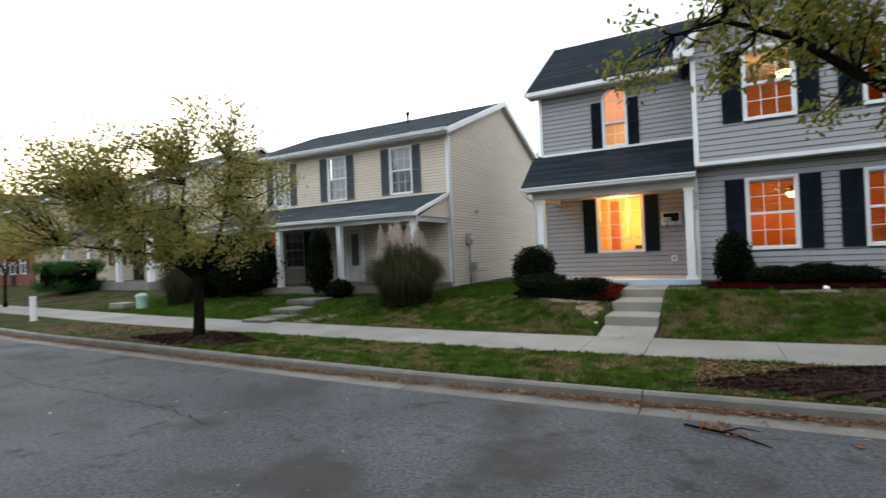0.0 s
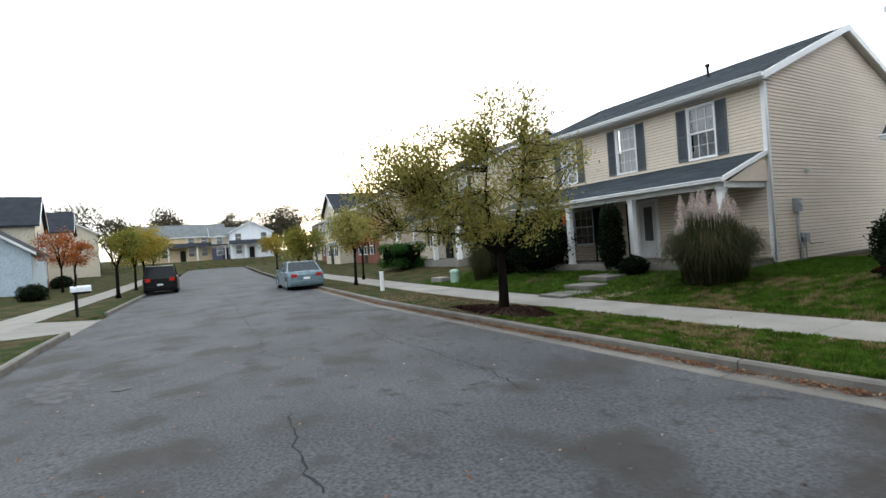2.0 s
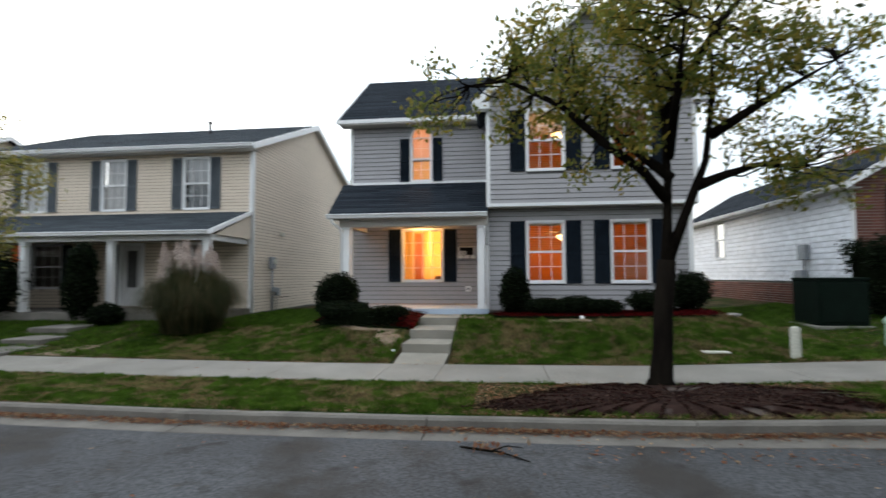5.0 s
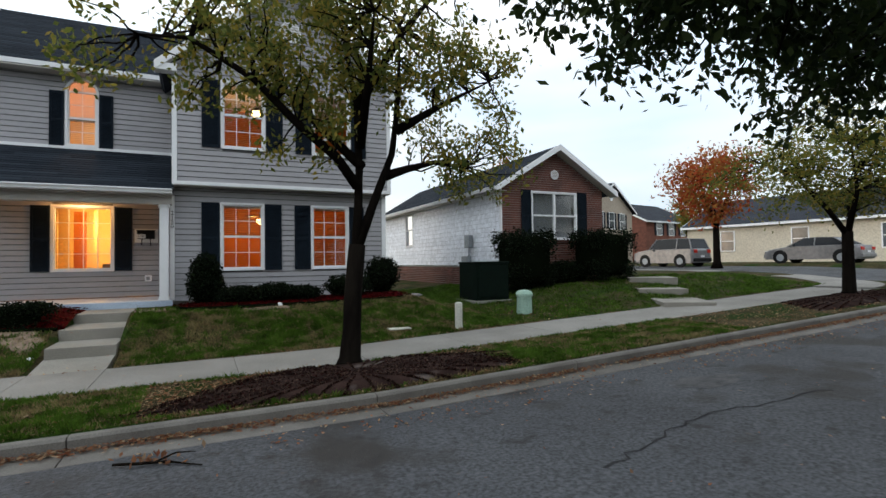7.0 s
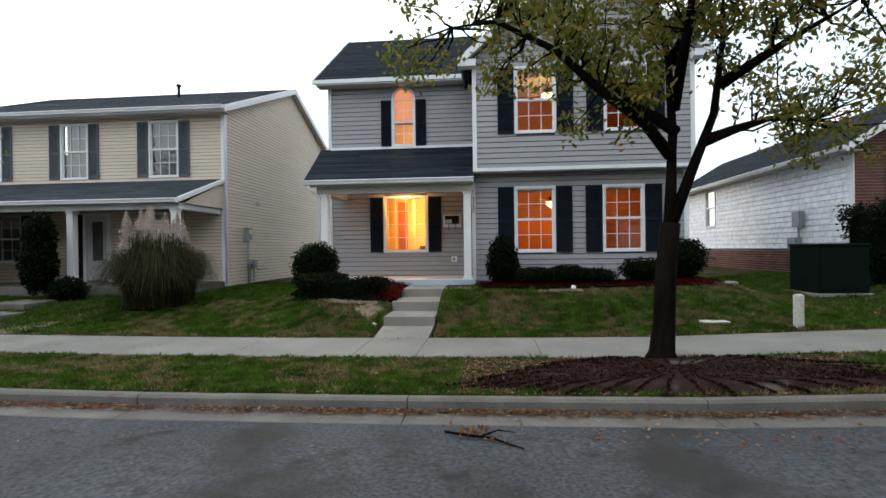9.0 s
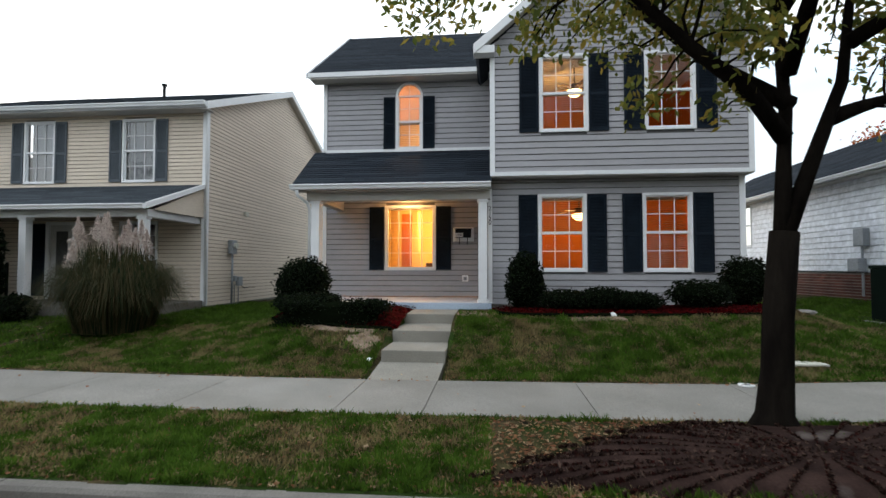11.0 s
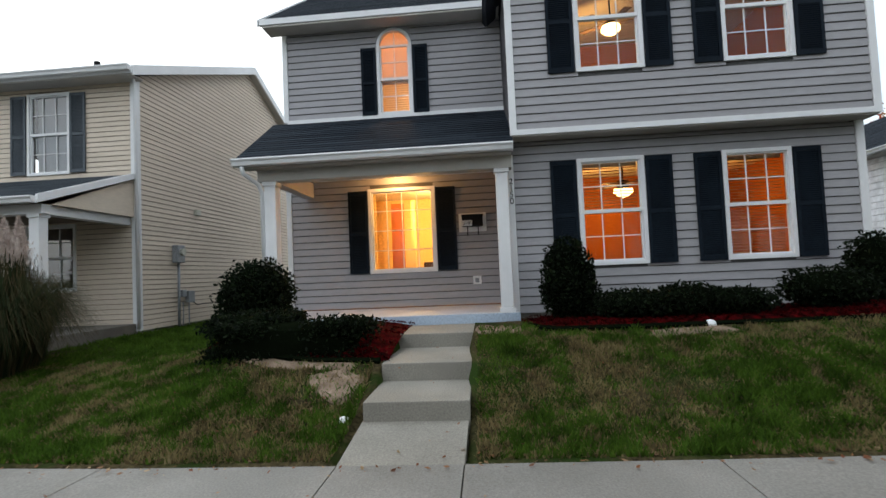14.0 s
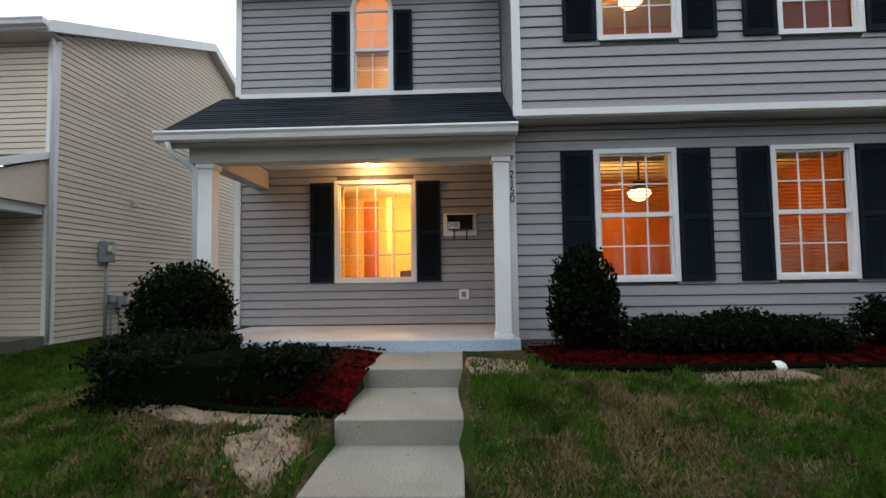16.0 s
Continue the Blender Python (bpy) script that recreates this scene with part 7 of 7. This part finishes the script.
# ---- far houses ----
def far_house(label, x, y, rz, w, d, h, roof_h, wall_m, front=((0.25, 1), (0.5, 1), (0.75, 1)), gable_front=False, porch=False, lower="", shut=True, door=True, side_win=0, zoff=0.0, roof_m="shingle"):
    """A plainer house: its front faces -y before the turn; x, y: the middle of the front."""
    z = ground_z(x, y) + zoff
    t = thing("neighbour_house", label, "house", (x, y, z), rz)
    F = wallmap('x', 0.0, -1)
    part("wall", box(B(), -w / 2, w / 2, 0, d, -0.6, h), M[wall_m], t)
    if lower:
        part("lower_front", box(B(), -w / 2 - .01, w / 2 + .01, -0.06, -0.004, -0.5, h * 0.5), M[lower], t)
    o = 0.35
    if gable_front:
        for s in (-1, 1):
            a, b = (s * (w / 2 + o), -o, h), (0, -o, h + roof_h)
            bm = B()
            prism(bm, [a, b, (b[0], b[1], b[2] - .14), (a[0], a[1], a[2] - .14)], (0, d + 2 * o, 0))
            part("roof", bm, M[roof_m], t)
            part("rake_board", prism(B(), [(a[0], a[1] - .03, a[2] + .02), (0, -o - .03, h + roof_h + .02), (0, -o - .03, h + roof_h - .2), (a[0], a[1] - .03, a[2] - .18)], (0, .03, 0)), M["trim"], t)
        part("gable", prism(B(), [(-w / 2, 0, h), (w / 2, 0, h), (0, 0, h + roof_h - .2)], (0, d, 0)), M[wall_m], t)
        part("gable_vent", disc(B(), (0, -0.03, h + roof_h * .45), (0, 1, 0), 0.3, 0.05, 12), M["trim"], t)
    else:
        for s in (0, 1):
            ya, yb = (-o, d / 2) if s == 0 else (d + o, d / 2)
            bm = B()
            prism(bm, [(-w / 2 - o, ya, h), (-w / 2 - o, yb, h + roof_h), (-w / 2 - o, yb, h + roof_h - .14), (-w / 2 - o, ya, h - .14)], (w + 2 * o, 0, 0))
            part("roof", bm, M[roof_m], t)
        part("fascia", box(B(), -w / 2 - o, w / 2 + o, -o - .04, -o - .004, h - .16, h + .01), M["trim"], t)
        for s in (-1, 1):
            part("gable", prism(B(), [(s * w / 2 - (.1 if s > 0 else 0), 0, h), (s * w / 2 - (.1 if s > 0 else 0), d, h), (s * w / 2 - (.1 if s > 0 else 0), d / 2, h + roof_h - .16)], (.1, 0, 0)), M[wall_m], t)
            for ya in (-o, d + o):
                part("rake_board", prism(B(), [(s * (w / 2 + o), ya, h + .02), (s * (w / 2 + o), d / 2, h + roof_h + .02), (s * (w / 2 + o), d / 2, h + roof_h - .18), (s * (w / 2 + o), ya, h - .18)], (s * .03, 0, 0)), M["trim"], t)
    def win(u, z0, ww=1.0, hh=1.5):
        wn = new("window")
        wn.parent = t
        n0 = 0.064 if lower and z0 < h * .5 else 0.004
        bm = B()
        for a, b, c, e in ((u - ww / 2 - .07, u + ww / 2 + .07, z0 - .07, z0), (u - ww / 2 - .07, u + ww / 2 + .07, z0 + hh, z0 + hh + .07), (u - ww / 2 - .07, u - ww / 2, z0, z0 + hh), (u + ww / 2, u + ww / 2 + .07, z0, z0 + hh), (u - ww / 2, u + ww / 2, z0 + hh / 2 - .03, z0 + hh / 2 + .03)):
            hexa(bm, F, a, b, n0, n0 + .05, c, e)
        part("window_frame", fixn(bm), M["trim"], wn)
        part("pane", fixn(hexa(B(), F, u - ww / 2, u + ww / 2, n0, n0 + .015, z0, z0 + hh)), M["pane_dark"], wn)
        if shut:
            for s in (-1, 1):
                c = u + s * (ww / 2 + .07 + .2)
                part("shutter", fixn(hexa(B(), F, c - .18, c + .18, n0, n0 + .04, z0, z0 + hh)), M["shutter"], t)
    for u, up in front:
        uu = -w / 2 + u * w
        if h > 4:
            win(uu, h * 0.5 + 0.75)
        if up != 2:
            win(uu, 0.9)
    if door:
        part("door", fixn(hexa(B(), F, -0.45, 0.45, 0.064 if lower else .004, .11, -0.1, 2.05)), M["black"], t)
    if porch:
        part("porch_slab", box(B(), -w / 2, w / 2, -2.0, -0.07, -0.5, 0.02), M["conc"], t)
        for i in range(4):
            xx = -w / 2 + 0.2 + (w - .4) * i / 3
            part("post", box(B(), xx - .12, xx + .12, -1.9, -1.66, 0.02, 2.5), M["trim"], t)
        part("beam", box(B(), -w / 2, w / 2, -1.95, -1.6, 2.5, 2.72), M["trim"], t)
        part("porch_roof", prism(B(), [(-w / 2 - .2, -2.25, 2.73), (-w / 2 - .2, -0.01, 3.4), (-w / 2 - .2, -0.01, 3.3), (-w / 2 - .2, -2.25, 2.63)], (w + .4, 0, 0)), M["shingle"], t)
    for i in range(side_win):
        y0 = d * (i + 1) / (side_win + 1)
        for zz in ([0.9, h * .5 + .75] if h > 4 else [0.9]):
            part("side_window", box(B(), w / 2 + .002, w / 2 + .03, y0 - .45, y0 + .45, zz, zz + 1.4), M["pane_dark"], t)
    return t


M["pane_dark"] = mat("dark_pane", (0.06, 0.07, 0.08), (0.1, 0.11, 0.12), 0.6, 5, 0.1, bump=0, spec=0.8)
M["cream_siding"] = mat("cream_siding", (0.55, 0.5, 0.4), (0.5, 0.45, 0.36), 0.8, 10, 0.6, bump=0.1)
M["tan_siding"] = mat("tan_siding", (0.4, 0.34, 0.27), (0.36, 0.3, 0.24), 0.8, 10, 0.6, bump=0.1)
M["yellow_siding"] = mat("yellow_siding", (0.66, 0.52, 0.34), (0.6, 0.47, 0.3), 0.8, 10, 0.6, bump=0.1)
M["blue_siding"] = mat("blue_siding", (0.42, 0.5, 0.56), (0.38, 0.46, 0.52), 0.8, 10, 0.6, bump=0.1)
M["purple_siding"] = mat("purple_siding", (0.10, 0.10, 0.15), (0.08, 0.08, 0.12), 0.8, 10, 0.6, bump=0.1)
M["far_brick"] = mat("far_brick", (0.2, 0.085, 0.06), (0.14, 0.06, 0.045), 3, 12, 0.85, bump=0.3)


def far_houses():
    far_house("two-storey cream house with a white-posted porch", -28.2, 16.0, -4, 9.5, 9, 5.3, 2.2, "cream_siding", porch=True, side_win=2, zoff=.35)
    far_house("two-storey house with a steep roof and red brick front", -46.5, 17.5, -6, 8.5, 10, 5.6, 3.0, "tan_siding", lower="far_brick", gable_front=False, side_win=1)
    far_house("two-storey cream house with a front gable", -55.5, 17.0, -6, 7, 10, 5.6, 2.4, "cream_siding", gable_front=True, side_win=2)
    far_house("two-storey tan house with a grey roof", -65, 19.5, -6, 8, 10, 5.4, 2.4, "tan_siding", lower="far_brick")
    far_house("two-storey tan house far down the street", -77, 21.5, -8, 8, 10, 5.4, 2.4, "cream_siding")
    far_house("white two-storey house with a wide front gable at the street's end", -99, 15.8, 84, 7.4, 9, 4.7, 2.2, "white_siding", gable_front=True, porch=True, roof_m="far_shingle", front=((.2, 1), (.8, 1)), shut=False)
    far_house("long yellow two-storey house with a porch at the street's end", -104, 4.6, 88, 14.5, 9, 4.5, 2.6, "yellow_siding", porch=True, roof_m="far_shingle", front=((.12, 1), (.3, 1), (.6, 1), (.75, 1), (.9, 1)), shut=False)
    far_house("narrow two-storey house with pale siding over blue-purple boards", -102, 11.6, 86, 4.6, 8, 4.3, 1.9, "cream_siding", lower="purple_siding", roof_m="far_shingle", front=((.3, 1), (.75, 1)), shut=False)
    far_house("small grey-roofed house behind trees", -108, -24, 92, 12, 9, 3.2, 3.0, "tan_siding")
    far_house("pale blue house with a gabled garage", -47, -11.4, 92, 6, 8, 3.0, 2.4, "blue_siding", gable_front=True, front=(), door=False)
    far_house("two-storey brick-fronted house with a dark steep roof", -60, -9.6, 184, 9, 9, 5.6, 3.0, "cream_siding", lower="far_brick", gable_front=True, side_win=1)
    far_house("two-storey brick-fronted house with a dark roof", -74, -8.6, 184, 8, 9, 5.6, 2.6, "cream_siding", lower="far_brick", gable_front=True)
    far_house("two-storey pale gabled house", -90, -7.2, 184, 10, 12, 5.6, 3.6, "cream_siding", gable_front=False)
    far_house("two-storey tan gabled house across the side street", 35.5, 35.5, 20, 9, 10, 5.0, 2.6, "tan_siding", gable_front=True)
    far_house("two-storey red brick house with a grey roof", 50, 41, 10, 10, 10, 4.6, 2.6, "far_brick")
    far_house("long one-storey cream house with a grey roof", 38.5, 20.5, -84, 17, 9, 2.9, 2.4, "cream_siding", front=((.2, 1), (.5, 1), (.8, 1)), shut=False, door=False)
    far_house("one-storey cream house across the street", 4, -17.5, 180, 12, 9, 3.0, 2.6, "cream_siding")
    far_house("two-storey tan house across the street", -14, -17.5, 180, 9, 9, 5.4, 2.6, "tan_siding", porch=True)


far_houses()
# neighbour's path and steps
_st = thing("neighbour_steps", "two low worn concrete steps and a path to the neighbour's porch", "steps")
for _x, _y, _z, _w, _d in ((-10.4, 8.9, 0.30, 1.1, 1.3), (-10.7, 10.1, 0.42, 1.2, 1.1), (-11.0, 11.3, 0.58, 1.3, 1.5)):
    part("step", box(B(), _x - _w * .42, _x + _w * .42, _y - _d / 2, _y + _d / 2, _z - .25, _z, 0.015), M["kerb"], _st)
_fl = thing("ceiling_fan_light", "lit ceiling fan with a glass bowl light seen through a window", "ceiling fan", (1.98, 13.9, 2.93))
part("bowl", tube(B(), [(0, 0, 0.06), (0, 0, 0.0), (0, 0, -0.06), (0, 0, -0.1)], [0.16, 0.17, 0.11, 0.03], 16), M["lamp_glass"], _fl, smooth=True)
part("motor", cyl(B(), (0, 0), 0.1, 0.07, 0.2), M["black"], _fl)
part("rod", cyl(B(), (0, 0), 0.015, 0.2, 0.72), M["black"], _fl)
for _k in range(5):
    _a = _k * 1.2566
    part("fan_blade", prism(B(), [(0.12 * math.cos(_a) - 0.05 * math.sin(_a), 0.12 * math.sin(_a) + 0.05 * math.cos(_a), 0.12), (0.55 * math.cos(_a) - 0.07 * math.sin(_a), 0.55 * math.sin(_a) + 0.07 * math.cos(_a), 0.12), (0.55 * math.cos(_a) + 0.07 * math.sin(_a), 0.55 * math.sin(_a) - 0.07 * math.cos(_a), 0.12), (0.12 * math.cos(_a) + 0.05 * math.sin(_a), 0.12 * math.sin(_a) - 0.05 * math.cos(_a), 0.12)], (0, 0, 0.01)), M["floorwood"], _fl)
_f2 = copy_thing(_fl, pose(1.85, 13.6, 5.8))

_ch = thing("porch_chair", "dark wooden armchair on the neighbour's porch", "chair", (-13.0, 13.5, 0.85), 10)
part("seat", box(B(), -0.28, 0.28, -0.25, 0.25, 0.40, 0.45, 0.01), M["black"], _ch)
for _x in (-0.26, 0.26):
    for _y in (-0.22, 0.22):
        part("leg", box(B(), _x - .025, _x + .025, _y - .025, _y + .025, 0, 0.62 if _y < 0 else 1.0), M["black"], _ch)
    part("armrest", box(B(), _x - .04, _x + .04, -0.25, 0.2, 0.62, 0.65, 0.006), M["black"], _ch)
for _z in (0.58, 0.72, 0.86):
    part("back_slat", box(B(), -0.24, 0.24, 0.2, 0.225, _z, _z + 0.08), M["black"], _ch)

lay_boards()
lay_bricks()
